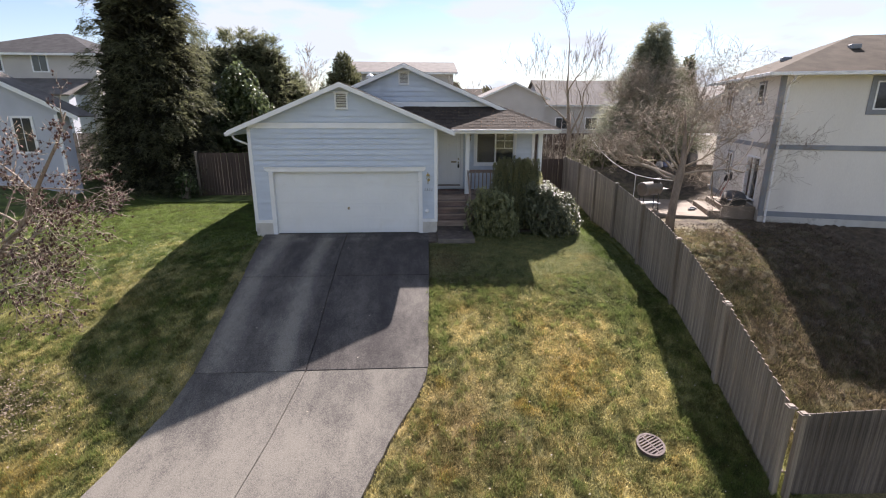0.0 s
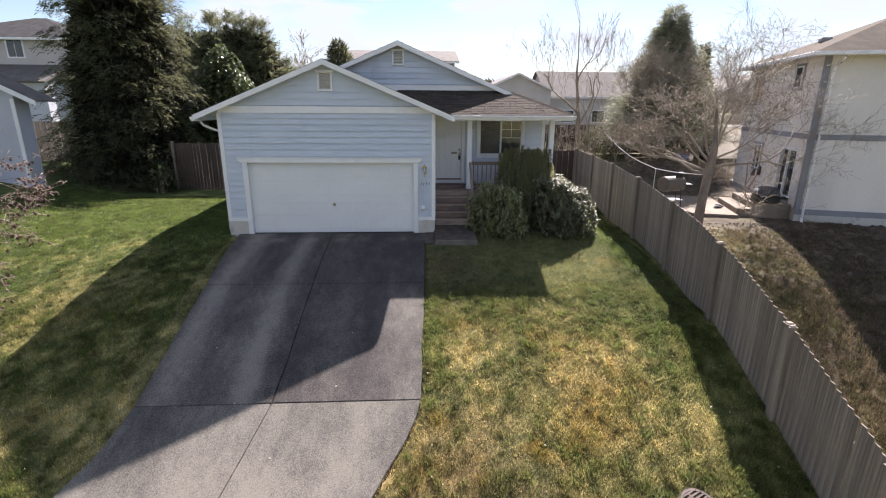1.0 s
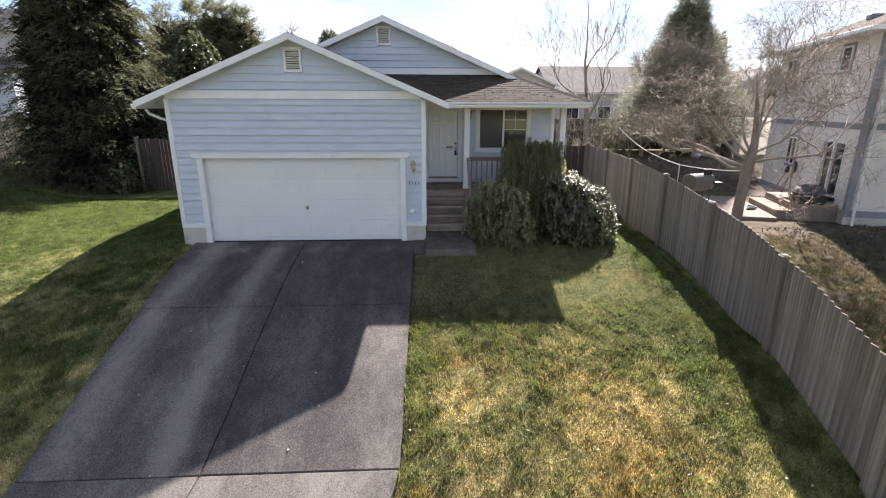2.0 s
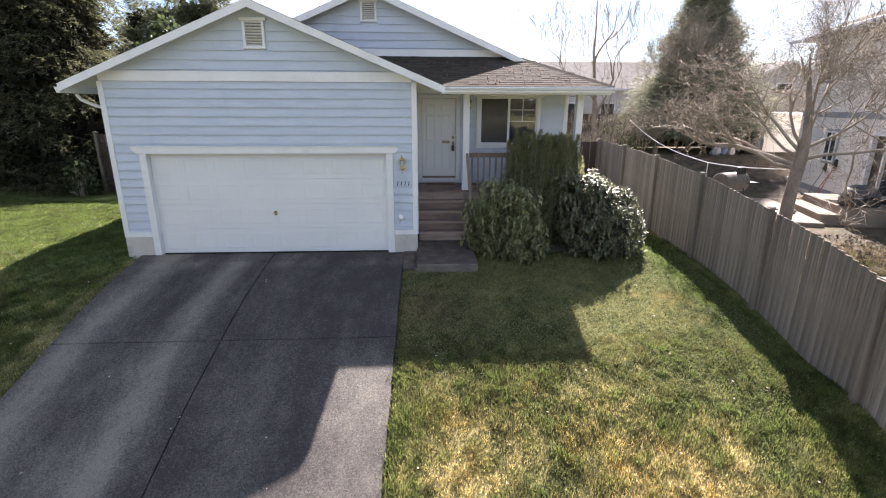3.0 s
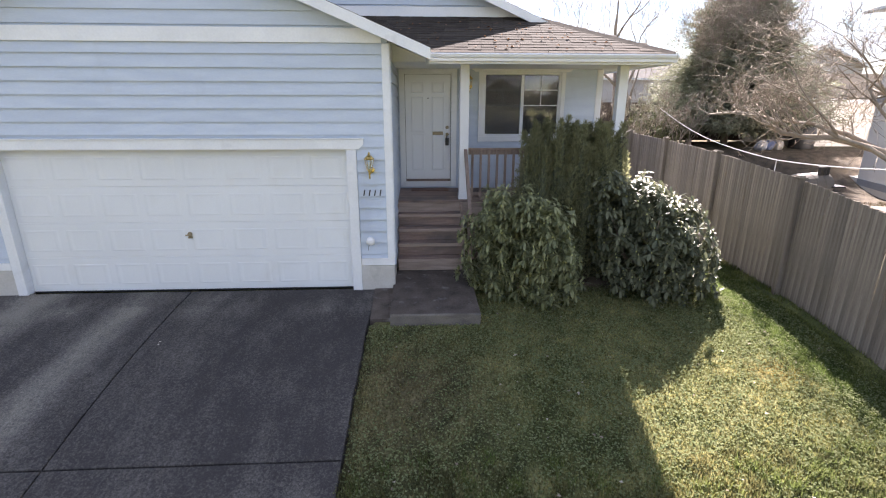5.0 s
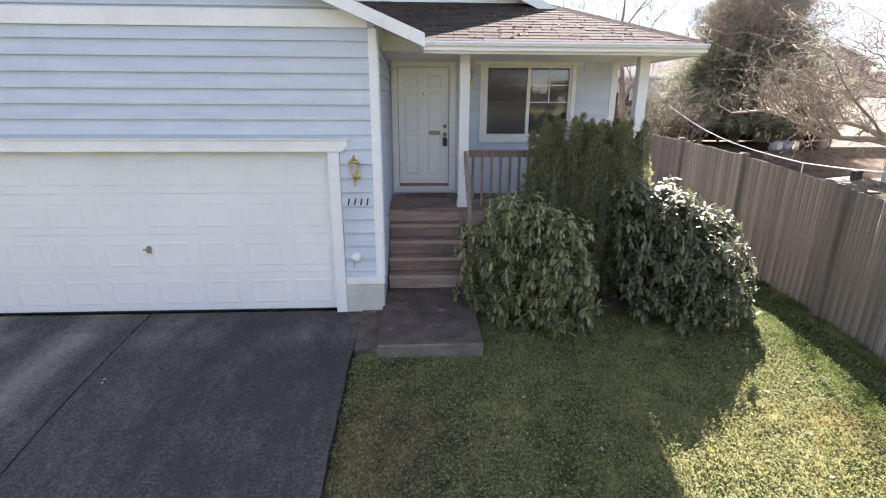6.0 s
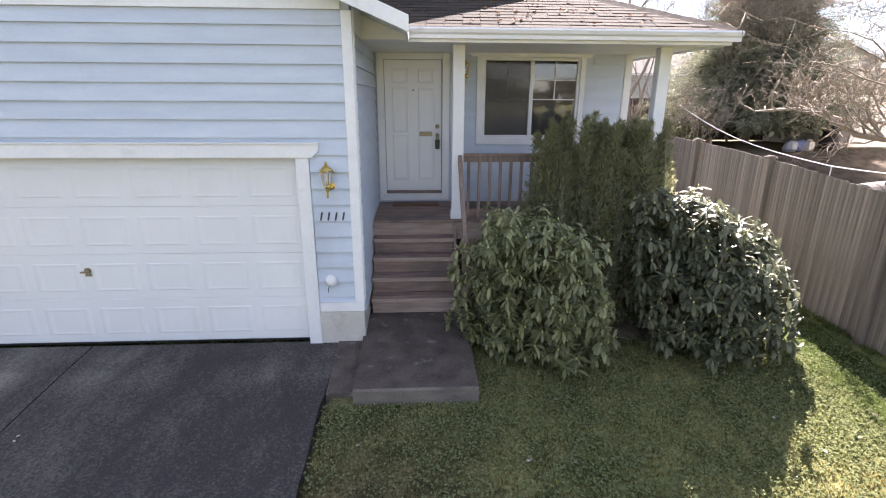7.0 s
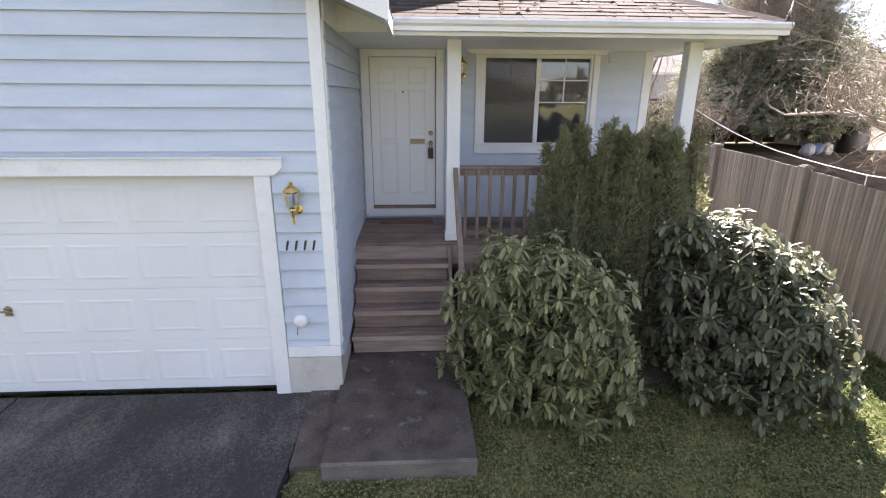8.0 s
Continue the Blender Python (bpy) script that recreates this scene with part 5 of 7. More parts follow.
def sprays(c, d, k, length, spread, width, g, droop=0.25):
    """Feathery sprays: k thin triangles fanning from each centre c along d."""
    n = len(c)
    dd = d[:, None, :] + g.normal(0, spread, (n, k, 3))
    dd[..., 2] -= droop * g.random((n, k))
    dd /= np.linalg.norm(dd, axis=2, keepdims=True)
    L = length * g.uniform(0.55, 1.25, (n, k, 1))
    base = c[:, None, :] + g.normal(0, length * 0.15, (n, k, 3))
    s = np.cross(dd, g.normal(0, 1, (n, k, 3)))
    s /= np.linalg.norm(s, axis=2, keepdims=True) + 1e-9
    w = width * g.uniform(0.6, 1.3, (n, k, 1))
    v = np.stack([base - s * w * 0.3, base + dd * L * 0.55 + s * w, base + dd * L, base + dd * L * 0.5 - s * w], 2).reshape(-1, 3)
    f = np.arange(n * k * 4).reshape(-1, 4)
    return v, f


def fronds(c, d, k, length, width, g, sag=0.45):
    """Flat drooping fronds: thin leaflets in pairs along a sagging axis from c along d."""
    n = len(c)
    d = d / np.linalg.norm(d, axis=1, keepdims=True)
    side = np.cross(d, np.array([0, 0, 1.0]) + g.normal(0, 0.35, (n, 3)))
    side /= np.linalg.norm(side, axis=1, keepdims=True) + 1e-9
    L = length * g.uniform(0.6, 1.3, (n, 1, 1))
    s = np.linspace(0.05, 1.0, k)[None, :, None]
    down = np.array([0, 0, -1.0])
    axis_ = c[:, None] + d[:, None] * L * s + down * (sag * L * s * s)
    sg = np.where(np.arange(k) % 2 == 0, 1.0, -1.0)[None, :, None]
    sg[:, -1] = 0.0
    w = d[:, None] * g.uniform(0.5, 0.9, (n, k, 1)) + side[:, None] * sg * g.uniform(0.6, 1.0, (n, k, 1)) + down * (0.25 + 0.5 * sag * s) * g.uniform(0.5, 1.5, (n, k, 1))
    w /= np.linalg.norm(w, axis=2, keepdims=True)
    ln = L * 0.46 * (1.1 - 0.6 * s) * g.uniform(0.7, 1.2, (n, k, 1))
    flat = np.cross(w, np.cross(d, side)[:, None] + g.normal(0, 0.3, (n, k, 3)))
    flat /= np.linalg.norm(flat, axis=2, keepdims=True) + 1e-9
    wd = width * g.uniform(0.7, 1.3, (n, k, 1))
    v = np.stack([axis_, axis_ + w * ln * 0.45 + flat * wd, axis_ + w * ln, axis_ + w * ln * 0.45 - flat * wd], 2).reshape(-1, 3)
    return v, np.arange(n * k * 4).reshape(-1, 4)


def fine_conifer(name, at, h, r, label, n, mat, seed, length=0.4, width=0.014, shape=0.5, lumps=0.3, k=11, rise=0.1, foot=0.8, sag=0.45, inner=None, start=0.0, per=26, tight=0.16, bough_droop=0.10):
    """A feathery conifer: trunk, inner sprays (shade painted in unless a material is given), and drooping fronds in
    uneven tiers of boughs.
    """
    g = np.random.default_rng(seed)
    x0, y0, z0 = at
    t = thing(name, at, label, "tree")
    bm = bmesh.new()
    tube(bm, [(x0, y0, z0 - 0.2), (x0 + 0.03, y0, z0 + h * 0.5), (x0, y0, z0 + h * 0.93)], [0.0175 * h, 0.009 * h, 0.01], 8)
    part("trunk", bm, M_BARK, t)
    nb = n // per
    ub = 1 - np.sqrt(1 - g.random(nb) * 0.995)
    ub = start + (1 - start) * ub
    ab = g.random(nb) * 2 * math.pi
    reach = (1 - ub) ** shape * np.clip(ub * 6 + foot, 0, 1) * g.uniform(1 - lumps, 1 + lumps * 0.55, nb)
    q = g.random((nb, per)) ** 0.42
    aa = ab[:, None] + g.normal(0, tight, (nb, per)) / (0.35 + reach[:, None])
    rad = r * reach[:, None] * q
    zz = z0 + ub[:, None] * h + rise * rad - bough_droop * rad * q + g.normal(0, 0.10, (nb, per))
    c = np.stack([x0 + rad * np.cos(aa), y0 + rad * np.sin(aa), np.maximum(zz, z0 + 0.12)], 2).reshape(-1, 3)
    aa = aa.ravel()
    d = np.stack([np.cos(aa), np.sin(aa), 0.15 + 0.5 * np.repeat(ub, per)], 1) + g.normal(0, 0.35, (len(aa), 3))
    v, f = fronds(c, d, k, length, width, g, sag)
    part_np("crown", v, f, mat, t)
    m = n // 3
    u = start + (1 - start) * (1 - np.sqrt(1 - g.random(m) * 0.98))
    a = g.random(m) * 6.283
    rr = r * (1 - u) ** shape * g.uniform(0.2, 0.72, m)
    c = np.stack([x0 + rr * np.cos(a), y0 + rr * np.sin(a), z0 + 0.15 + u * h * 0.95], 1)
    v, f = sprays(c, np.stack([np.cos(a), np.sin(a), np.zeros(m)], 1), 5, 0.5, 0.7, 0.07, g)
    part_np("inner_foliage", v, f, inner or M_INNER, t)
    return t


# Near-black sprays: the shade inside the crowns is put into their colour.
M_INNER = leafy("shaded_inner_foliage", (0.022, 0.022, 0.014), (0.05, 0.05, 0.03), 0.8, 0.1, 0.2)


def conifer(name, at, h, r, label, n, mat, seed, length=0.42, width=0.05, shape=0.8, base=0.02, k=7, lumps=0.22, tips=1, category="tree"):
    """A dense conifer: trunk and a ragged crown of sprays on uneven boughs."""
    g = np.random.default_rng(seed)
    x0, y0, z0 = at
    t = thing(name, at, label, category)
    bm = bmesh.new()
    tube(bm, [(x0, y0, z0 - 0.2), (x0 + 0.03, y0, z0 + h * 0.5), (x0, y0, z0 + h * 0.93)], [0.035 * h * 0.5, 0.018 * h * 0.5, 0.01], 8)
    part("trunk", bm, M_BARK, t)
    u = base + (1 - base) * (1 - np.sqrt(1 - g.random(n) * 0.999)) if tips == 1 else base + (1 - base) * g.random(n) ** 0.9
    a = g.random(n) * 2 * math.pi
    lump = 1 + lumps * (np.sin(a * 5 + u * 19 + seed) * 0.6 + np.sin(a * 9 - u * 33 + seed * 2) * 0.5 + np.sin(u * 47 + 3 * np.sin(a * 2)) * 0.4)
    prof = (1 - u) ** shape * np.clip(u * 9 + 0.55, 0, 1)
    rad = r * prof * lump * (0.45 + 0.55 * g.random(n) ** 0.45)
    c = np.stack([x0 + rad * np.cos(a), y0 + rad * np.sin(a), z0 + u * h + g.normal(0, 0.1, n)], 1)
    d = np.stack([np.cos(a), np.sin(a), 0.25 + 0.9 * u], 1) + g.normal(0, 0.25, (n, 3))
    v, f = sprays(c, d, k, length, 0.45, width, g)
    part_np("crown", v, f, mat, t)
    return t


def part_np(name, v, f, mat, parent, label="", kind="stuff"):
    ob = adopt(new(name, mesh_np(name, v, f, mat)), parent)
    tagged(ob, label, kind=kind)
    return ob


def limb_set(g, start, way, length, radius, depth, out, spread=0.6, lift=0.15, split=(2, 4), shrink=0.68, bend=0.18):
    """Branches that fork again and again: fills out with (points, radii, depth)."""
    pts, rad = [Vector(start)], [radius]
    w = Vector(way).normalized()
    seg = 4 if depth > 1 else 2
    for i in range(seg):
        w = (w + Vector(g.normal(0, bend, 3)) + Vector((0, 0, lift * 0.3))).normalized()
        pts.append(pts[-1] + w * length / seg)
        rad.append(radius * (1 - 0.45 * (i + 1) / seg))
    out.append((pts, rad, depth))
    if depth <= 0:
        return
    for _ in range(int(g.integers(split[0], split[1] + 1))):
        i = int(g.integers(max(1, seg // 2), seg + 1))
        nw = (w + Vector(g.normal(0, spread, 3)) + Vector((0, 0, lift))).normalized()
        limb_set(g, pts[i], nw, length * shrink * g.uniform(0.75, 1.2), rad[i] * 0.72, depth - 1, out, spread, lift, split, shrink, bend)


def bare_tree(name, at, label, trunk, limbs, seed, mat=None, twig_r=0.004, boughs=(), **kw):
    """A leafless tree: trunk points with radii, main limbs as (start, way, length, radius, depth), and long crooked boughs as (points, thick, thin, twigs)."""
    g = np.random.default_rng(seed)
    t = thing(name, at, label, "tree")
    bm = bmesh.new()
    tube(bm, trunk[0], trunk[1], 10)
    part("trunk", bm, M_BARK, t, smooth=True)
    for start, way, length, radius, depth, *own in limbs:
        out = []
        limb_set(g, start, way, length, radius, depth, out, **{**kw, **(own[0] if own else {})})
        bm = bmesh.new()
        for pts, rad, dp in out:
            tube(bm, pts, [max(q, twig_r) for q in rad], 6 if dp >= 5 else 4 if dp >= 3 else 3)
        part("limb", bm, mat or M_TWIG, t, smooth=True)
    for pts, thick, thin, twigs in boughs:
        bm = bmesh.new()
        k = len(pts)
        tube(bm, pts, [thick + (thin - thick) * i / (k - 1) + (0.008 if i % 2 else 0) for i in range(k)], 8)
        out = []
        for _ in range(twigs):
            u = g.uniform(0.15, 1.0) * (k - 1)
            i = min(int(u), k - 2)
            p0 = Vector(pts[i]).lerp(Vector(pts[i + 1]), u - i)
            way = (Vector(pts[i + 1]) - Vector(pts[i])).normalized() * 0.6 + Vector((g.normal(0, 0.45), g.normal(0, 0.45), g.uniform(-0.15, 0.9)))
            limb_set(g, p0, way, g.uniform(0.35, 0.75), g.uniform(0.012, 0.02), 3, out, 0.55, 0.25, (2, 3), 0.66, 0.3)
        for p_, rad, dp in out:
            tube(bm, p_, [max(q, twig_r) for q in rad], 5 if dp >= 2 else 4)
        part("bough", bm, mat or M_TWIG, t, smooth=True)
    return t


G0 = lambda x, y: float(gz(x, y))
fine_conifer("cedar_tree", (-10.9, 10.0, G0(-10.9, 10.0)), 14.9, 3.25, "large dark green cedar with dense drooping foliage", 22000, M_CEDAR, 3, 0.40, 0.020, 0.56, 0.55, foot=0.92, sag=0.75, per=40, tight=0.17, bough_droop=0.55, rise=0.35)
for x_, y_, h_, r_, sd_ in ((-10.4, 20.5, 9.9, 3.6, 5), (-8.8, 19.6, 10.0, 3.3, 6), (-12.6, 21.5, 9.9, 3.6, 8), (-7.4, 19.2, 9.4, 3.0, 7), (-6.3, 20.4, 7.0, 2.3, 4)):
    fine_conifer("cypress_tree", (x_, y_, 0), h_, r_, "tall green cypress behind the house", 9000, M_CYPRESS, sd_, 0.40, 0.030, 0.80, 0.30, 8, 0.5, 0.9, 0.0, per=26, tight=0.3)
conifer("fir_tree", (-3.6, 27.5, 0), 8.9, 3.0, "dark fir behind the main roof", 7000, M_CEDAR, 9, 0.4, 0.035, 0.8, lumps=0.4)
fine_conifer("fir_tree", (16.9, 14.0, 0), 9.7, 4.5, "grey-green conifer behind the neighbour's yard", 15000, M_FIRHAZE, 12, 0.42, 0.017, 1.05, 0.30, 9, 0.2, 0.8, 0.3, M_FIRHAZE, 0.17)
conifer("fir_tree", (9.5, 70, 0), 9.0, 1.5, "small dark fir on the skyline", 900, M_CEDAR, 14, 0.7, 0.09, 0.8)
conifer("fir_tree", (17.0, 72, 0), 8.0, 2.4, "small dark fir on the skyline", 900, M_CEDAR, 15, 0.7, 0.09, 0.7)
conifer("fir_tree", (24.5, 24.0, 0), 8.6, 1.3, "narrow dark fir behind the neighbour's house", 1500, M_CEDAR, 16, 0.5, 0.06, 0.8)


def shrub_leaves(name, at, rx, ry, h, label, n, mat, seed, leaf=0.11, width=0.02, whorl=8, droop=0.55, buds=True, skew=0.0, shell_min=0.55, curl=0.12):
    """A broadleaf shrub: stems and whorls of drooping leaves over an uneven dome."""
    g = np.random.default_rng(seed)
    x0, y0, z0 = at
    t = thing(name, at, label, "shrub")
    bm = bmesh.new()
    for k in range(14):
        a = g.random() * 2 * math.pi
        q = g.uniform(0.3, 0.8)
        p1 = Vector((x0 + 0.15 * math.cos(a), y0 + 0.15 * math.sin(a), z0 - 0.05))
        p3 = Vector((x0 + rx * q * math.cos(a), y0 + ry * q * math.sin(a), z0 + h * g.uniform(0.45, 0.8)))
        tube(bm, [p1, (p1 + p3) / 2 + Vector((0, 0, 0.1)), p3], [0.025, 0.018, 0.008], 5)
    tagged(part("stem_growth", bm, M_BARK, t), kind="stuff")
    lobes = [(0.0, 0.0, 0.66, 0.92)] + [(0.60 * math.cos(q) * g.uniform(0.6, 1.2), 0.60 * math.sin(q) * g.uniform(0.6, 1.2), g.uniform(0.28, 0.52), g.uniform(0.45, 1.02)) for q in np.arange(13) * 0.4833 + g.uniform(-0.3, 0.3, 13)]
    lb = np.array(lobes)[g.choice(14, n, p=[0.22] + [0.06] * 13)]
    a = g.random(n) * 2 * math.pi
    cz = g.random(n) ** 0.8
    ring = np.sqrt(np.clip(1 - (np.clip(cz - 0.25, 0, 1) / 0.75) ** 2, 0, 1)) * np.clip(0.86 + cz, 0, 1)
    lump = 1 + 0.08 * np.sin(a * 4 + cz * 9 + seed) + 0.07 * np.sin(a * 9 - cz * 14)
    shell = shell_min + (1 - shell_min) * g.random(n) ** 0.4
    rr = ring * lump * shell * lb[:, 2]
    c = np.stack([x0 + rx * (lb[:, 0] + rr * np.cos(a)), y0 + ry * (lb[:, 1] + rr * np.sin(a)), z0 + 0.08 + h * lb[:, 3] * cz * (0.9 + 0.1 * lump) * (0.6 + 0.4 * shell)], 1)
    c[:, 0] += skew * ((c[:, 2] - z0) / h - 0.45)
    o = np.stack([ring * np.cos(a) / rx, ring * np.sin(a) / ry, (cz - 0.15) / h * 1.1], 1)
    o /= np.linalg.norm(o, axis=1, keepdims=True)
    c = c + o * np.where(g.random((n, 1)) < 0.14, g.uniform(0.03, 0.17, (n, 1)), 0.0)
    k = whorl
    ph = np.arange(k)[None, :] * 2 * math.pi / k + g.random((n, 1)) * 6.28
    u = np.cross(o, g.normal(0, 1, (n, 3)))
    u /= np.linalg.norm(u, axis=1, keepdims=True)
    w = np.cross(o, u)
    d = u[:, None] * np.cos(ph)[..., None] + w[:, None] * np.sin(ph)[..., None] + o[:, None] * g.uniform(0.0, 0.6, (n, k, 1))
    d[..., 2] -= droop * g.uniform(0.5, 1.3, (n, k))
    cc = np.repeat(c[:, None], k, 1) + g.normal(0, 0.008, (n, k, 3))
    m = n * k
    L = leaf * g.uniform(0.7, 1.2, m)
    v, f = broad_leaves(cc.reshape(-1, 3), d.reshape(-1, 3), L, L * width / 0.11, L * 0.05, curl)
    part_np("leaves", v, f, mat, t)
    if buds:
        b = c + o * 0.03
        s = 0.0125
        oct_ = np.array([(1, 0, 0), (0, 1, 0), (-1, 0, 0), (0, -1, 0), (0, 0, 2.2), (0, 0, -1)]) * s
        sel = g.random(n) < 0.6
        bv = (b[sel][:, None] + oct_[None]).reshape(-1, 3)
        fi = np.array([(0, 1, 4), (1, 2, 4), (2, 3, 4), (3, 0, 4), (1, 0, 5), (2, 1, 5), (3, 2, 5), (0, 3, 5)])
        bf = (np.arange(sel.sum())[:, None, None] * 6 + fi[None]).reshape(-1, 3)
        part_np("bud_growth", bv, bf, M_BUD, t)
    return t


shrub_leaves("rhododendron", (5.18, 0.06, -0.09), 0.97, 0.90, 1.62, "green rhododendron with drooping leaf whorls beside the steps", 1750, M_RHODO, 21, 0.132, 0.0165, 9, 0.50, skew=-0.15, shell_min=0.72)
shrub_leaves("rhododendron", (7.10, 0.08, -0.11), 0.96, 0.93, 1.87, "dark glossy rhododendron with sunlit leaves", 1700, M_RHODO2, 22, 0.138, 0.0185, 8, 0.36, skew=-0.4, shell_min=0.68)
shrub_leaves("laurel_bush", (-7.5, 13.0, 0), 2.2, 1.9, 7.1, "tall glossy laurel beside the dark cedar", 3600, M_LAUREL, 23, 0.19, 0.04, 7, 0.35, False, skew=-0.9)
shrub_leaves("laurel_bush", (-8.75, 7.3, 0.02), 0.48, 0.4, 1.35, "small green shrub at the foot of the cedar", 110, M_LAUREL, 24, 0.13, 0.03, 7, 0.3, False)


def arborvitae(at, rx, ry, h, seed):
    """A clipped arborvitae of many upright plumes."""
    g = np.random.default_rng(seed)
    t = thing("arborvitae", at, "dense upright green arborvitae with pointed plumes", "shrub")
    x0, y0, z0 = at
    bm = bmesh.new()
    tube(bm, [(x0, y0, z0 - 0.05), (x0, y0, z0 + h * 0.6)], [0.06, 0.03], 8)
    part("trunk", bm, M_BARK, t)
    vs, fs, off = [], [], 0
    core = bmesh.new()
    for k in range(80):
        a, q = k * 2.4 + g.uniform(-0.3, 0.3), math.sqrt((k + 0.5) / 80) * 0.9
        px, py = x0 + rx * q * math.cos(a), y0 + ry * q * math.sin(a)
        ph = h * g.uniform(0.83, 1.03) * (1 - 0.04 * q)
        pr = g.uniform(0.15, 0.25)
        n = 580
        u = g.random(n) ** 0.85
        b = g.random(n) * 6.28
        rr = pr * np.clip(1.0 - np.clip((u - 0.62) / 0.38, 0, 1) ** 1.05, 0.03, 1) * np.clip(u * 4 + 0.5, 0, 1) * (0.55 + 0.6 * g.random(n))
        c = np.stack([px + rr * np.cos(b) + 0.05 * np.sin(u * 8 + k), py + rr * np.sin(b) + 0.05 * np.cos(u * 7 + 2 * k), z0 + 0.05 + u * ph], 1)
        d = np.stack([np.cos(b) * 0.7, np.sin(b) * 0.7, np.full(n, 1.0)], 1)
        v, f = sprays(c, d, 5, 0.072, 0.55, 0.0056, g, 0.0)
        vs.append(v)
        fs.append(f + off)
        off += len(v)
        # Solid tube fills the plume, coloured dark for the shade inside it.
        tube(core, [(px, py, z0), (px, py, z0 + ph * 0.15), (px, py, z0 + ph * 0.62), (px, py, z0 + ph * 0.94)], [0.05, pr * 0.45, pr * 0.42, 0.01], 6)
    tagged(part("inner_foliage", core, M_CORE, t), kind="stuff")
    part_np("foliage", np.concatenate(vs), np.concatenate(fs), M_ARBOR, t)


# Plume cores: darker than the sprays, with inner shade painted in.
M_CORE = surface("shade_dark_plume_core", (0.05, 0.058, 0.03), (0.10, 0.108, 0.055), 12.0, 0.8, 0.6, 60)
arborvitae((5.98, 0.72, -0.03), 0.92, 0.44, 2.52, 31)

# bare tree in the neighbour's yard
bare_tree("maple_tree", (11.75, 0.3, 0), "leafless spreading tree with lichened bark in the neighbour's yard",
          ([(11.62, 0.2, -0.15), (11.68, 0.25, 0.5), (11.78, 0.35, 1.2), (11.9, 0.42, 2.0), (11.98, 0.47, 2.5), (12.02, 0.6, 3.0), (12.1, 0.85, 3.6), (12.08, 1.0, 4.3)], [0.19, 0.145, 0.13, 0.14, 0.10, 0.075, 0.05, 0.02]),
          [((11.85, 0.4, 1.75), (-0.55, 0.85, 0.20), 1.9, 0.05, 5, {"split": (2, 3), "shrink": 0.70}), ((11.9, 0.42, 1.95), (0.9, -0.1, 0.42), 2.2, 0.045, 5, {"lift": 0.12}), ((11.95, 0.44, 2.3), (0.3, 0.3, 1.0), 1.6, 0.042, 5),
           ((11.9, 0.42, 2.1), (-0.5, 0.3, 0.7), 1.6, 0.045, 5), ((11.92, 0.42, 2.2), (0.5, -0.4, 0.9), 1.5, 0.04, 5, {"lift": 0.12}), ((11.92, 0.44, 2.2), (0.0, 0.9, 0.45), 1.9, 0.042, 5), ((11.95, 0.44, 2.4), (0.85, 0.25, 0.55), 2.0, 0.042, 5), ((11.9, 0.43, 2.0), (-0.8, 0.45, 0.35), 1.5, 0.04, 5, {"split": (2, 3)})],
          41, twig_r=0.0035, boughs=(([(11.85, 0.40, 1.80), (11.55, 0.95, 1.98), (11.25, 1.35, 2.12), (11.0, 1.58, 2.20), (10.68, 1.78, 2.20), (10.38, 1.96, 2.26), (10.15, 2.1, 2.42), (10.02, 2.3, 2.55), (10.0, 2.75, 2.62), (9.98, 3.3, 2.58), (9.95, 3.75, 2.55)], 0.062, 0.012, 26),
                                     ([(11.55, 0.95, 1.98), (11.35, 1.6, 2.25), (11.1, 2.2, 2.42), (10.9, 2.9, 2.45), (10.75, 3.5, 2.6)], 0.042, 0.012, 14)),
          spread=0.60, lift=0.03, split=(3, 5), shrink=0.71, bend=0.24)
# tall bare tree behind the porch
bare_tree("alder_tree", (12.4, 15.0, 0), "tall thin leafless tree behind the side fence",
          ([(12.3, 15, -0.2), (12.35, 15, 2), (12.2, 15.1, 4.0)], [0.19, 0.155, 0.12]),
          [((12.2, 15.1, 3.8), (-0.1, 0, 1), 2.6, 0.095, 6), ((12.3, 15, 2.6), (0.5, 0.1, 0.9), 2.6, 0.075, 6), ((12.3, 15, 1.2), (0.75, -0.2, 0.8), 2.8, 0.07, 6), ((12.25, 15, 3.4), (-0.5, 0.1, 0.9), 2.1, 0.065, 6), ((12.3, 15, 0.6), (1.0, 0.3, 0.9), 3.0, 0.05, 5)],
          43, M_TWIG, 0.006, spread=0.42, lift=0.30, split=(2, 3), shrink=0.74)

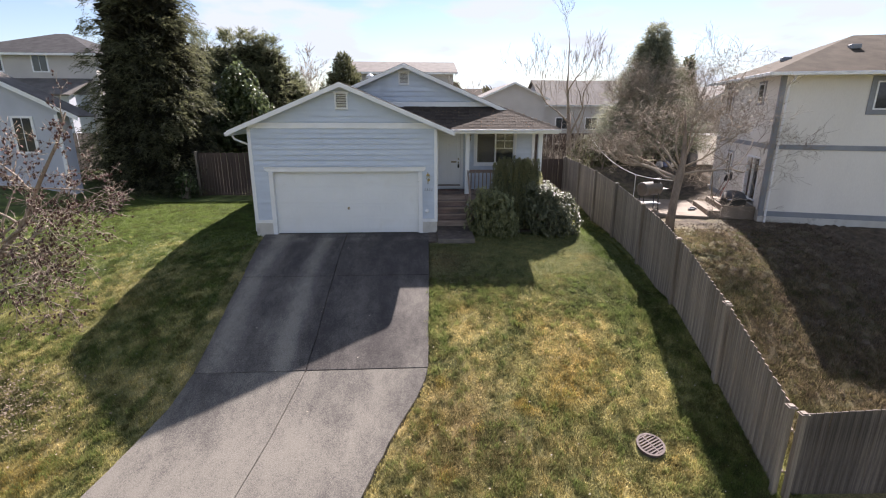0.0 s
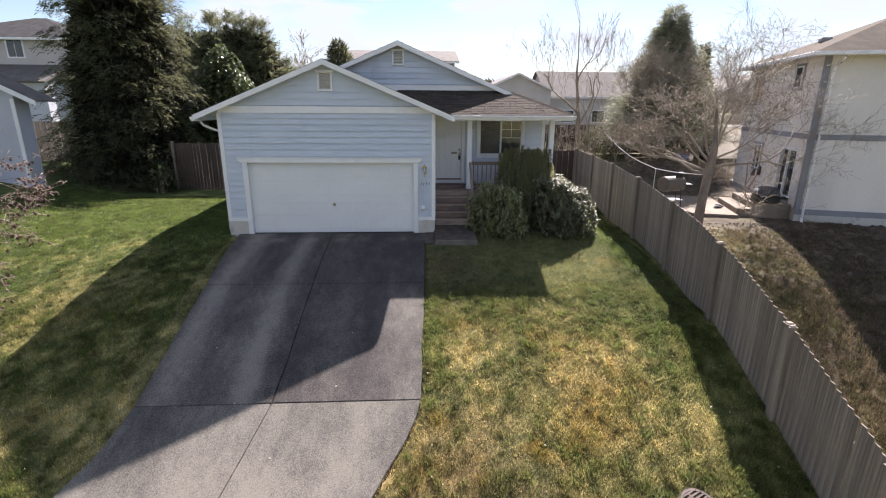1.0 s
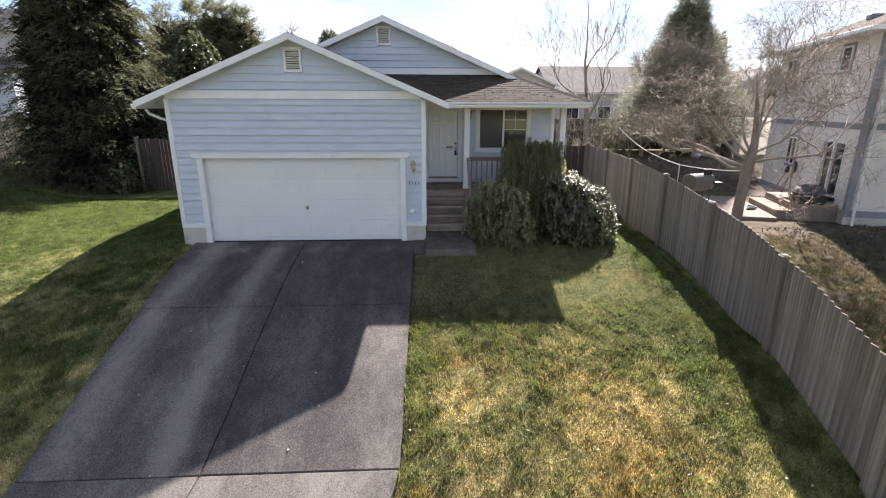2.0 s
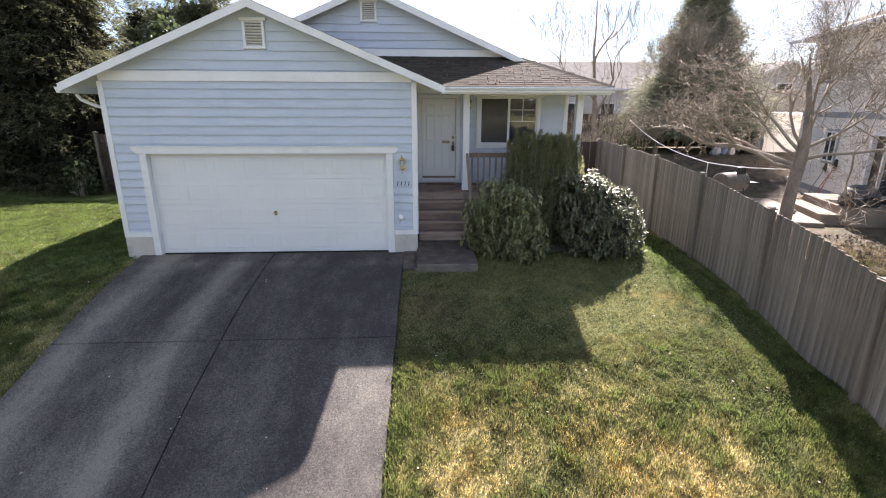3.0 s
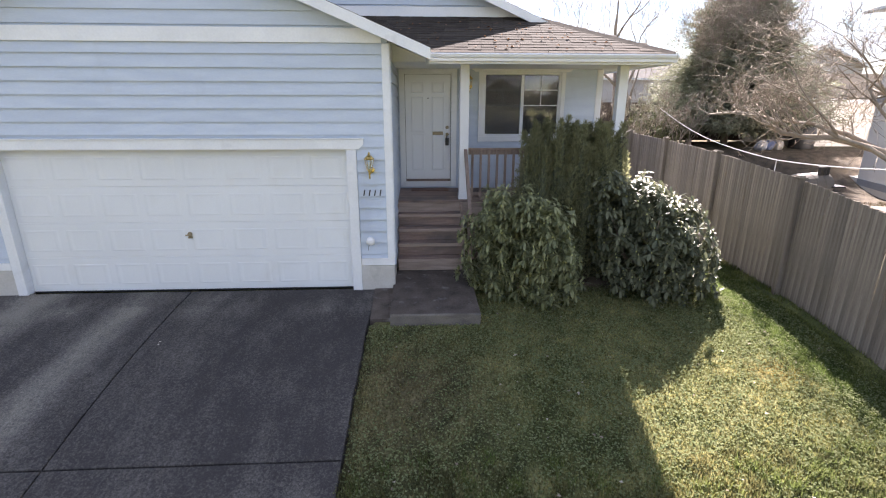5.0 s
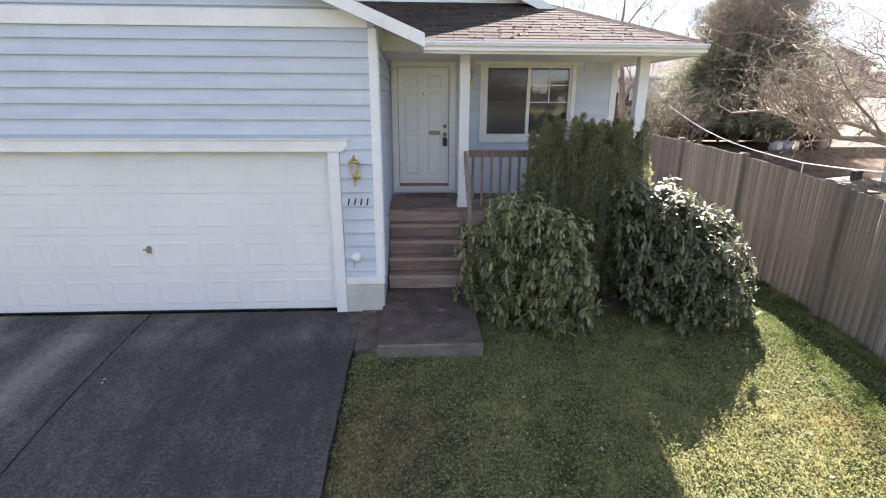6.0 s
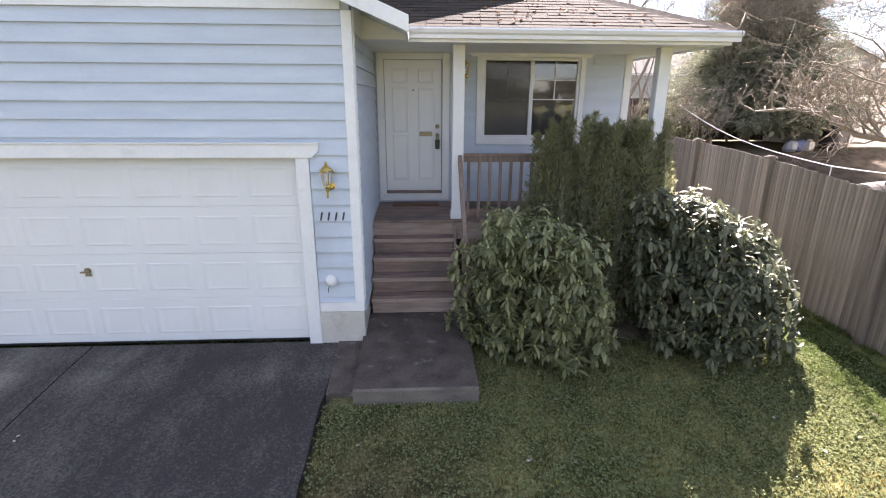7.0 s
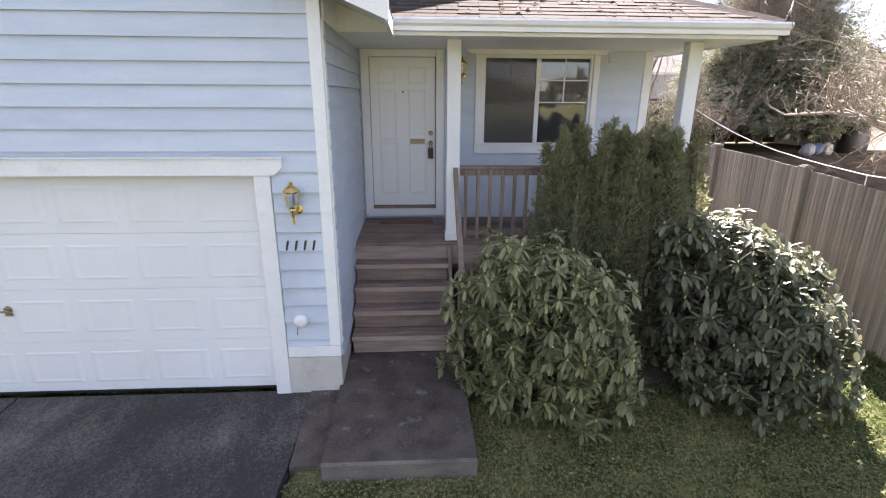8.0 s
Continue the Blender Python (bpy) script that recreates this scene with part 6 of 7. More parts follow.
# ---- houses around ----
def plain_house(name, label, x0, x1, y0, y1, z0, eave, ridge, along, wall, roofm, over=0.4, wins=(), verge=None):
    """A gabled house: walls, two roof slopes, rake boards, windows as (face, u, z, w, h). along: the axis of its ridge."""
    t = thing(name, ((x0 + x1) / 2, (y0 + y1) / 2, z0), label, "house")
    verge = over if verge is None else verge
    bm = bmesh.new()
    if along == "y":
        xm = (x0 + x1) / 2
        prism(bm, [(x0, z0 - 0.5), (x1, z0 - 0.5), (x1, eave), (xm, ridge), (x0, eave)], "y", y0, y1)
    else:
        ym = (y0 + y1) / 2
        prism(bm, [(y0, z0 - 0.5), (y1, z0 - 0.5), (y1, eave), (ym, ridge), (y0, eave)], "x", x0, x1)
    part("wall", bm, wall, t)
    for sgn in (-1, 1):
        bm = bmesh.new()
        if along == "y":
            half = (x1 - x0) / 2
            k = (ridge - eave) / half
            e = xm + sgn * (half + over)
            slab_of(bm, [(xm, y0 - verge, ridge + 0.08), (e, y0 - verge, eave - k * over + 0.08), (e, y1 + verge, eave - k * over + 0.08), (xm, y1 + verge, ridge + 0.08)], 0.06)
        else:
            half = (y1 - y0) / 2
            k = (ridge - eave) / half
            e = ym + sgn * (half + over)
            slab_of(bm, [(x0 - over, ym, ridge + 0.08), (x0 - over, e, eave - k * over + 0.08), (x1 + over, e, eave - k * over + 0.08), (x1 + over, ym, ridge + 0.08)], 0.06)
        part("roof", bm, roofm, t)
        bm = bmesh.new()
        if along == "y":
            prism(bm, [(xm, ridge + 0.06), (e, eave - k * over + 0.06), (e, eave - k * over - 0.12), (xm, ridge - 0.12)], "y", y0 - verge - 0.03, y0 - verge - 0.002)
        else:
            box(bm, x0 - over, x1 + over, e - (0.03 if sgn > 0 else -0.002), e + (0.03 if sgn > 0 else -0.03), eave - k * over - 0.10, eave - k * over + 0.05) if sgn > 0 else box(bm, x0 - over, x1 + over, e - 0.06, e - 0.002, eave - k * over - 0.10, eave - k * over + 0.05)
        part("fascia", bm, M_TRIM, t)
    for u, z, w, h in wins:
        bm = bmesh.new()
        box(bm, u - w / 2 - 0.09, u + w / 2 + 0.09, y0 - 0.03, y0 - 0.002, z - 0.09, z + h + 0.09, bevel=0.004)
        wi = part("window", bm, M_TRIM, t)
        for s in (-1, 1):
            bm = bmesh.new()
            box(bm, u + s * w / 4 - w / 4 + 0.02, u + s * w / 4 + w / 4 - 0.02, y0 - 0.04, y0 - 0.031, z, z + h)
            part("pane", bm, M_PANE, wi)
    return t


plain_house("bungalow", "slate-blue gabled bungalow with white trim", -22.5, -12.4, 5.0, 5.7, 0.6, 4.3, 6.83, "y", M_GREYWALL, M_SHINGLE_FAR, 0.95, ((-13.85, 2.45, 0.72, 1.35),), 0.25)
bm = bmesh.new()
box(bm, -12.52, -12.38, 4.96, 4.998, 0.9, 3.95)
tagged(new("corner_trim", data_of("corner_trim", bm, M_TRIM)), "white corner board of the bungalow", "trim", kind="structure")
th = plain_house("tall_house", "beige two-storey house with grey hipped shingle roof", -31, -20.9, 22.5, 32, 0.8, 8.0, 8.01, "x", M_FARWALL, M_SHINGLE_FAR, 0.45, ((-24.75, 6.85, 1.0, 1.05), (-28, 6.85, 1.2, 1.05)))
hc = [(-31.5, 22.0, 8.07), (-20.4, 22.0, 8.07), (-20.4, 32.5, 8.07), (-31.5, 32.5, 8.07)]
hr = [(-26.3, 27.2, 10.0), (-25.4, 27.2, 10.0)]
for poly in ((hc[0], hc[1], hr[1], hr[0]), (hc[1], hc[2], hr[1]), (hc[2], hc[3], hr[0], hr[1]), (hc[3], hc[0], hr[0])):
    bm = bmesh.new()
    slab_of(bm, poly, 0.06)
    part("hip_roof", bm, M_DARKROOF, th)
t = thing("lean_to", (-24, 21, 1), "low shingled lean-to roof with a grey wall", "house")
bm = bmesh.new()
slab_of(bm, [(-31, 19.5, 5.15), (-21.2, 19.5, 5.15), (-21.2, 22.45, 6.35), (-31, 22.45, 6.35)], 0.1)
part("roof", bm, M_SHINGLE_FAR, t)
bm = bmesh.new()
box(bm, -30.8, -21.6, 20.0, 22.4, 0.3, 5.18)
part("wall", bm, M_GREYWALL, t)
fence_run("light cedar fence panel by the bungalow", (-17.6, 10.9), (-14.6, 10.9), lambda x, y: 2.95, fg, PLANKS, rails=False, cap=False)
plain_house("rear_house", "grey house with a pale gable beyond the fence", 9.9, 17.2, 40, 52, 0, 5.6, 7.2, "y", M_FARWALL, M_SHINGLE_FAR, 0.4, ((12.0, 2.2, 1.2, 1.2), (15.2, 2.2, 1.2, 1.2)))
plain_house("rear_house", "long grey house with a broad shingle roof beyond the fence", 17.3, 30, 41, 52, 0, 5.0, 7.8, "x", M_FARWALL, M_SHINGLE_FAR, 0.4, ((19.5, 2.2, 1.4, 1.2), (23, 2.2, 1.4, 1.2)))
plain_house("rear_house", "distant house with a brown shingle roof", 4.5, 13, 62, 72, 0, 5.6, 7.6, "x", M_FARWALL, M_SHINGLE, 0.4, ((8, 3, 1.4, 1.2),))
plain_house("rear_house", "grey-roofed house behind the main roof", -3.5, 6, 31, 40, 0, 7.6, 8.8, "x", M_FARWALL, M_SHINGLE_FAR, 0.4, ((-1.5, 5.2, 1.0, 1.0), (1.5, 5.2, 1.0, 1.0)))
plain_house("outbuilding", "low pale garage with a tan shingle roof", 19.0, 27, 12.6, 16.6, 0, 3.0, 3.9, "x", M_NBWALL, M_NBROOF, 0.3)
plain_house("rear_house", "tall grey house beyond the neighbour's yard", 29.5, 36, 29, 38, 0, 5.3, 6.6, "y", M_FARWALL, M_SHINGLE_FAR, 0.4, ((32.7, 3.8, 1.4, 1.1),))
bm = bmesh.new()
lathe(bm, [(0.11, 0), (0.11, 0.9), (0.18, 0.92), (0.18, 1.05), (0.05, 1.15)], (0.05, 10.3, 4.85), 12)
tagged(new("flue_pipe", data_of("flue_pipe", bm, M_GUTTER)), "galvanised flue pipe with a cap on the main roof", "flue")

# far trees on the skyline: many sprays, far behind everything else
g = np.random.default_rng(55)
n = 8400
ang = g.uniform(-math.pi, math.pi, n)
dist = g.uniform(95, 135, n)
hgt = (2.6 + 1.5 * np.sin(ang * 17) + 1.1 * np.sin(ang * 41 + 1) + 0.8 * np.sin(ang * 97)) + 3.2
c = np.stack([3 + dist * np.sin(ang), dist * np.cos(ang) - 15, g.random(n) ** 0.7 * hgt], 1)
d = np.stack([g.normal(0, 0.5, n), g.normal(0, 0.5, n), np.ones(n)], 1)
v, f = sprays(c, d, 7, 1.8, 0.5, 0.4, g, 0.1)
far_wood = new("far_woodland", mesh_np("far_woodland", v, f, leafy("far_foliage", (0.07, 0.07, 0.05), (0.16, 0.145, 0.10), 0.8, 0.3, 0.2)))
tagged(far_wood, "hazy belt of far trees and hedges on the skyline", "woodland", kind="stuff")

# ---- more trees and shrubs ----
bare_tree("birch_tree", (-8.2, 33, 0), "leafless brown tree behind the cypresses", ([(-8.2, 33, -0.2), (-8.1, 33, 3), (-8, 33, 5)], [0.2, 0.15, 0.08]),
          [((-8.1, 33, 2.6), (-0.5, 0, 1), 2.6, 0.09, 4), ((-8.1, 33, 2.8), (0.5, 0.1, 1), 2.6, 0.09, 4), ((-8, 33, 4.5), (0, 0, 1), 2.2, 0.08, 4), ((-8.1, 33, 2.2), (0.1, -0.6, 0.9), 2.4, 0.08, 4)], 61, M_TWIG, 0.016, spread=0.42, lift=0.3, split=(3, 4), shrink=0.7)
bare_tree("birch_tree", (6.9, 30, 0), "thin leafless tree behind the porch roof", ([(6.9, 30, -0.2), (6.9, 30, 3), (7, 30, 4.2)], [0.14, 0.1, 0.07]),
          [((6.9, 30, 3), (-0.4, 0, 1), 2.4, 0.06, 3), ((7, 30, 4.2), (0.1, 0, 1), 2.2, 0.06, 3), ((6.9, 30, 2.6), (0.6, 0.1, 1), 2.4, 0.06, 3)], 62, M_BARK, 0.012, spread=0.4, lift=0.3, split=(2, 3))
for k, (x, y, h, sd) in enumerate(((10.6, 9.2, 1.7, 71), (11.6, 10.2, 2.2, 72), (12.9, 10.4, 1.3, 73), (11.0, 11.6, 2.4, 74), (10.7, 13.0, 2.6, 76))):
    bare_tree("bare_shrub", (x, y, G0(x, y)), "tangled leafless tan shrub behind the fence", ([(x, y, G0(x, y) - 0.1), (x, y, G0(x, y) + 0.3)], [0.05, 0.04]),
              [((x, y, G0(x, y) + 0.2), (math.cos(a) * 0.6, math.sin(a) * 0.6, 1), h * 0.55, 0.014, 5) for a in (0.3, 1.6, 2.9, 4.2, 5.4)], sd, M_TWIG, 0.0035, spread=0.5, lift=0.2, split=(2, 3), shrink=0.66)
shrub_leaves("evergreen_bush", (10.7, 9.9, 0), 0.7, 0.7, 1.9, "yellow-green evergreen bush behind the fence", 420, leafy("yellow_green_leaf", (0.09, 0.10, 0.03), (0.24, 0.23, 0.08), 0.75, 0.35, 0.2), 75, 0.10, 0.03, 6, 0.2, False)
shrub_leaves("evergreen_bush", (12.6, 12.0, 0.6), 1.5, 1.2, 2.4, "dark green bush behind the clothes line", 700, leafy("dull_green_leaf", (0.07, 0.08, 0.035), (0.17, 0.17, 0.08), 0.75, 0.3, 0.2), 77, 0.11, 0.022, 6, 0.3, False)

bare_tree("hazel_tree", (14.2, 12.0, 0.8), "dense leafless hazel with fine grey-tan twigs before the conifer", ([(14.2, 12, 0.7), (14.2, 12, 1.4)], [0.12, 0.1]),
          [((14.2, 12, 1.2), (math.cos(a) * 0.45 + 0.25, math.sin(a) * 0.45, 1), 2.1, 0.013, 7) for a in (0.2, 1.2, 2.2, 3.0, 3.8, 4.6, 5.4)], 79, M_TWIG, 0.0028, spread=0.36, lift=0.14, split=(2, 3), shrink=0.74, bend=0.12)
# small tree with withered leaves at the lawn's edge
gt = np.random.default_rng(81)
wz = G0(-6.8, -6.5)
wt = bare_tree("crab_apple_tree", (-7.6, -6.5, wz), "small bare tree hung with withered purple-brown leaves",
               ([(-7.65, -6.5, wz - 0.15), (-7.4, -6.5, -0.2), (-6.75, -6.5, 0.8), (-5.75, -6.45, 1.85), (-5.2, -6.45, 2.8), (-4.75, -6.4, 3.55), (-4.5, -6.4, 4.1)], [0.09, 0.075, 0.065, 0.05, 0.04, 0.025, 0.014]),
               [((-5.75, -6.45, 1.85), (1.0, 0.05, 0.15), 1.0, 0.028, 4), ((-6.2, -6.45, 1.4), (1.0, -0.2, 0.12), 1.1, 0.03, 4), ((-5.3, -6.4, 2.6), (1.0, 0.2, 0.1), 0.75, 0.022, 4), ((-4.9, -6.4, 3.3), (0.7, -0.1, 0.4), 0.5, 0.018, 4),
                ((-4.6, -6.35, 3.9), (0.2, 0.2, 1.0), 0.4, 0.014, 3), ((-5.4, -6.4, 2.5), (-0.7, 0.1, 0.7), 0.9, 0.026, 5), ((-5.8, -6.4, 1.8), (-0.5, -0.2, 1.0), 1.1, 0.03, 5), ((-6.4, -6.45, 1.2), (0.6, 0.2, 0.6), 1.1, 0.03, 5), ((-6.5, -6.45, 1.1), (-0.3, -0.2, 1.0), 1.2, 0.03, 5), ((-6.3, -6.4, 1.3), (-0.1, 0.3, 0.9), 1.2, 0.03, 5), ((-6.6, -6.4, 1.0), (0.9, 0.1, -0.02), 1.1, 0.026, 5)]
               + [((-7.1 + 0.12 * k, -6.5 + 0.05 * (k % 3), 0.2 + 0.2 * k), (0.9 - 0.1 * (k % 4), 0.35 * math.sin(k * 2.1), 0.25 + 0.22 * (k % 3)), 1.15, 0.026, 5) for k in range(8)],
               82, M_TWIG, 0.0035, spread=0.52, lift=0.02, split=(2, 3), shrink=0.70)
tips = []
for o in wt.children:
    if o.name.startswith("limb"):
        co = np.empty(len(o.data.vertices) * 3, np.float32)
        o.data.vertices.foreach_get("co", co)
        tips.append(co.reshape(-1, 3))
tips = np.concatenate(tips)
sel = tips[gt.integers(0, len(tips), 6000)]
d = gt.normal(0, 0.6, (6000, 3)) + np.array([0, 0, -0.7])
L = gt.uniform(0.04, 0.085, 6000)
v, f = leaves(sel, d, L, L * 0.35, L * 0.12)
part_np("withered_leaves", v, f, M_DEADLEAF, wt)

# ---- yard things ----
drain = thing("drain_cover", (6.94, -8.73, G0(6.94, -8.73)), "round rusty iron drain grate set in the grass", "drain")
dm = pose(6.94, -8.73, G0(6.94, -8.73) + 0.035) @ pose(0, 0, 0, 13) @ pose(0, 0, 0, 0, 0, 25) @ Matrix.Scale(0.95, 4)
M_IRON = surface("rusty_iron", (0.062, 0.042, 0.038), (0.125, 0.088, 0.078), 8, 0.7, 0.3, 80)
bm = bmesh.new()
lathe(bm, [(0.29, -0.06), (0.29, 0.012), (0.245, 0.012), (0.245, -0.05)], (0, 0, 0), 28)
bmesh.ops.transform(bm, matrix=dm, verts=bm.verts)
part("rim", bm, M_IRON, drain)
bm = bmesh.new()
lathe(bm, [(0.25, -0.08), (0.25, -0.06)], (0, 0, 0), 20)
bmesh.ops.transform(bm, matrix=dm, verts=bm.verts)
part("pit", bm, M_BLACK, drain)
for k in range(8):
    u = -0.217 + k * 0.062
    hw = math.sqrt(max(0.246 ** 2 - u * u, 0.01))
    bm = bmesh.new()
    box(bm, -hw, hw, u - 0.017, u + 0.017, -0.012, 0.009, bevel=0.003)
    bmesh.ops.transform(bm, matrix=dm, verts=bm.verts)
    part("bar", bm, M_IRON, drain)
bm = bmesh.new()
box(bm, -0.018, 0.018, -0.24, 0.24, -0.012, 0.011, bevel=0.003)
bmesh.ops.transform(bm, matrix=dm, verts=bm.verts)
part("crossbar", bm, M_IRON, drain)


def drum_grill(x, y, z):
    """A barrel smoker on an angle-iron stand: drum, lid seam, chimney, handles, shelf, legs."""
    t = thing("barrel_grill", (x, y, z), "grey drum barbecue with black fittings on a metal stand", "barbecue")
    m = Matrix.Translation((x, y, z + 0.95)) @ pose(0, 0, 0, 0, 90, 20)
    bm = bmesh.new()
    lathe(bm, [(0.02, -0.46), (0.26, -0.46), (0.285, -0.44), (0.285, -0.16), (0.292, -0.15), (0.285, -0.14), (0.285, 0.14), (0.292, 0.15), (0.285, 0.16), (0.285, 0.44), (0.26, 0.46), (0.02, 0.46)], (0, 0, 0), 24)
    bmesh.ops.transform(bm, matrix=m, verts=bm.verts)
    part("drum", bm, surface("grey_drum_paint", (0.10, 0.093, 0.083), (0.19, 0.178, 0.16), 3, 0.6, 0.1, 40, dirt=(0.1, 0.07, 0.05), dirt_scale=3, dirt_at=(0.5, 0.8)), t)
    for k in (-0.22, 0.0, 0.2):
        bm = bmesh.new()
        lathe(bm, [(0.05, 0), (0.05, 0.16), (0.065, 0.165), (0.065, 0.19)], (x + 0.25 + k * 0.6, y - 0.05 + k * 0.3, z + 1.2), 12)
        part("chimney", bm, M_BLACK, t)
    for sx in (-0.35, 0.35):
        for sy in (-0.22, 0.22):
            bm = bmesh.new()
            tube(bm, [(x + sx, y + sy, z - 0.02), (x + sx * 0.85, y + sy * 0.8, z + 0.8)], [0.02, 0.02], 6)
            part("leg", bm, M_BLACK, t)
    bm = bmesh.new()
    box(bm, x - 0.42, x + 0.42, y - 0.26, y + 0.26, z + 0.33, z + 0.36, bevel=0.005)
    part("shelf", bm, M_NBTRIM, t, "grey slatted lower shelf")
    bm = bmesh.new()
    box(bm, x + 0.42, x + 0.72, y - 0.2, y + 0.16, z + 0.92, z + 0.96, bevel=0.005)
    part("side_table", bm, M_BLACK, t)


drum_grill(12.3, 3.35, 0.05)


def kettle(x, y, z):
    """A covered square grill: tub, domed lid, base."""
    t = thing("charcoal_grill", (x, y, z), "black lidded charcoal grill on the concrete steps", "barbecue")
    bm = bmesh.new()
    box(bm, x - 0.38, x + 0.38, y - 0.3, y + 0.3, z + 0.02, z + 0.28, bevel=0.04)
    part("tub", bm, M_BLACK, t)
    bm = bmesh.new()
    lathe(bm, [(0.44, 0.28), (0.44, 0.36), (0.36, 0.50), (0.2, 0.58), (0.03, 0.60)], (x, y, z), 16)
    part("lid", bm, surface("matt_black_cover", (0.03, 0.03, 0.032), (0.06, 0.06, 0.065), 4, 0.6, 0.3, 20), t, smooth=True)
    bm = bmesh.new()
    box(bm, x - 0.44, x + 0.44, y - 0.36, y - 0.3, z + 0.27, z + 0.31, bevel=0.01)
    part("front_rail", bm, M_NBTRIM, t)


kettle(15.2, 2.1, 0.50)
t = thing("covered_barrel", (18.7, 11.8, 0.75), "round black plastic barrel standing against the far wall", "barrel")
bm = bmesh.new()
lathe(bm, [(0.34, 0), (0.42, 0.3), (0.44, 0.9), (0.38, 1.25), (0.22, 1.4), (0.03, 1.44)], (18.7, 11.8, G0(18.7, 11.8) - 0.35), 20)
part("body", bm, M_BLACK, t, smooth=True)
for k, (x, y, c) in enumerate(((16.5, 11.0, (0.26, 0.27, 0.29)), (16.95, 11.2, (0.12, 0.15, 0.26)), (17.4, 11.3, (0.35, 0.33, 0.3)))):
    bm = bmesh.new()
    lathe(bm, [(0.16, 0), (0.2, 0.1), (0.17, 0.3), (0.05, 0.38)], (x, y, G0(x, y)), 9)
    for q in bm.verts:
        q.co += Vector((noise.noise(q.co * 3) * 0.07, noise.noise(q.co * 4 + Vector((3, 0, 0))) * 0.07, 0))
    tagged(new("plastic_bag", data_of("plastic_bag", bm, surface("bag_plastic", tuple(v * 0.8 for v in c), c, 4, 0.4, 0.3, 20))), "crumpled bag lying by the barrel", "bag", group="clutter by the barrel")
for k, (x, ry) in enumerate(((15.0, 12), (15.25, -6), (15.5, 7))):
    t = thing("garden_tool", (x + 0.8, 3.9 + k * 0.35, 0.1), "long-handled garden tool leaning on the house wall", "tool", group="leaning tools")
    bm = bmesh.new()
    p = NB @ Vector((-0.55, 3.5 + 0.35 * k, 0.10))
    q = NB @ Vector((-0.06, 3.5 + 0.35 * k + ry * 0.02, 1.35 - 0.1 * k))
    tube(bm, [p, q], [0.016, 0.016], 6)
    part("handle", bm, surface("tool_handle", (0.30, 0.06, 0.04), (0.42, 0.12, 0.08), 4, 0.6, 0.1, 30) if k == 0 else M_RAIL, t)
    bm = bmesh.new()
    box(bm, -0.10, 0.10, -0.012, 0.012, -0.13, 0.13, m=Matrix.Translation(q) @ pose(0, 0, 0, 0, 25, 10), bevel=0.008)
    part("blade", bm, M_BLACK, t)
for k, (u, w, a) in enumerate(((-2.15, 1.15, 20), (-2.0, 1.5, -30))):
    t = thing("shoe", tuple(NB @ Vector((u, w, 0.10))), "dark leather shoe lying on the patio slab", "shoe", group="shoes on the patio")
    m = NB @ pose(u, w, 0.102, 0, 0, a)
    bm = bmesh.new()
    box(bm, -0.15, 0.15, -0.05, 0.05, 0.0, 0.025, m=m, bevel=0.01)
    part("sole", bm, M_BLACK, t)
    bm = bmesh.new()
    box(bm, -0.145, 0.06, -0.045, 0.045, 0.026, 0.09, m=m, bevel=0.02)
    box(bm, 0.0, 0.14, -0.043, 0.043, 0.026, 0.06, m=m, bevel=0.015)
    part("upper", bm, M_NBTRIM, t)
line = thing("clothes_line", (11.95, 4, 1.5), "white rope strung from the bushes to the bare tree", "rope")
pts = []
A, B, C = Vector((12.5, 11.2, 2.55)), Vector((11.92, 4.0, 1.5)), Vector((11.95, 0.55, 1.72))
for s in np.linspace(0, 1, 9):
    pts.append(A.lerp(B, s) - Vector((0, 0, 0.25 * math.sin(math.pi * s))))
for s in np.linspace(0.2, 1, 5):
    pts.append(B.lerp(C, s) - Vector((0, 0, 0.05 * math.sin(math.pi * s))))
bm = bmesh.new()
tube(bm, pts, [0.012] * len(pts), 6)
part("rope", bm, M_GUTTER, line)
bm = bmesh.new()
tube(bm, [(11.92, 4.0, -0.05), (11.92, 4.0, 1.52)], [0.012, 0.012], 6)
part("prop_stick", bm, M_GUTTER, line)
part_bed = bmesh.new()
lathe(part_bed, [(1.7, -0.2), (1.7, -0.03), (1.2, 0.03), (0.3, 0.05)], (6.1, 0.55, -0.02), 24, Matrix.Diagonal((1.0, 0.4, 1, 1)))
tagged(new("planting_bed", data_of("planting_bed", part_bed, M_DIRT)), "dark bare soil under the shrubs", "soil", kind="structure")

# fallen leaves, pebbles and bits on the lawn and drive
g = np.random.default_rng(91)
n = 520
x, y = g.uniform(-8, 9, n), g.uniform(-10.5, 0.5, n)
ok = ~((x > -3.2) & (x < 4.4) & (y > -0.9)) & ((g.random(n) < 0.12) | (x > np.interp(y, XR_Y, XR_X)) | (x < np.interp(y, XL_Y, XL_X)))
x, y = x[ok], y[ok]
on = (x > np.interp(y, XL_Y, XL_X)) & (x < np.interp(y, XR_Y, XR_X))
z = np.where(on, gz(0 * x, y) + 0.042, gz(x, y) + 0.045)
d = g.normal(0, 1, (len(x), 3)) * np.array([1, 1, 0.15])
L = g.uniform(0.015, 0.05, len(x))
v, f = leaves(np.stack([x, y, z], 1), d, L, L * 0.4, L * 0.15)
litter = new("leaf_litter", mesh_np("leaf_litter", v, f, leafy("dry_leaf_bits", (0.22, 0.17, 0.12), (0.52, 0.47, 0.39), 0.7, 0.1, 0.3)))
tagged(litter, "scattered dry leaves and pale bits on the lawn", "leaves", kind="stuff")
g = np.random.default_rng(92)
n = 1500
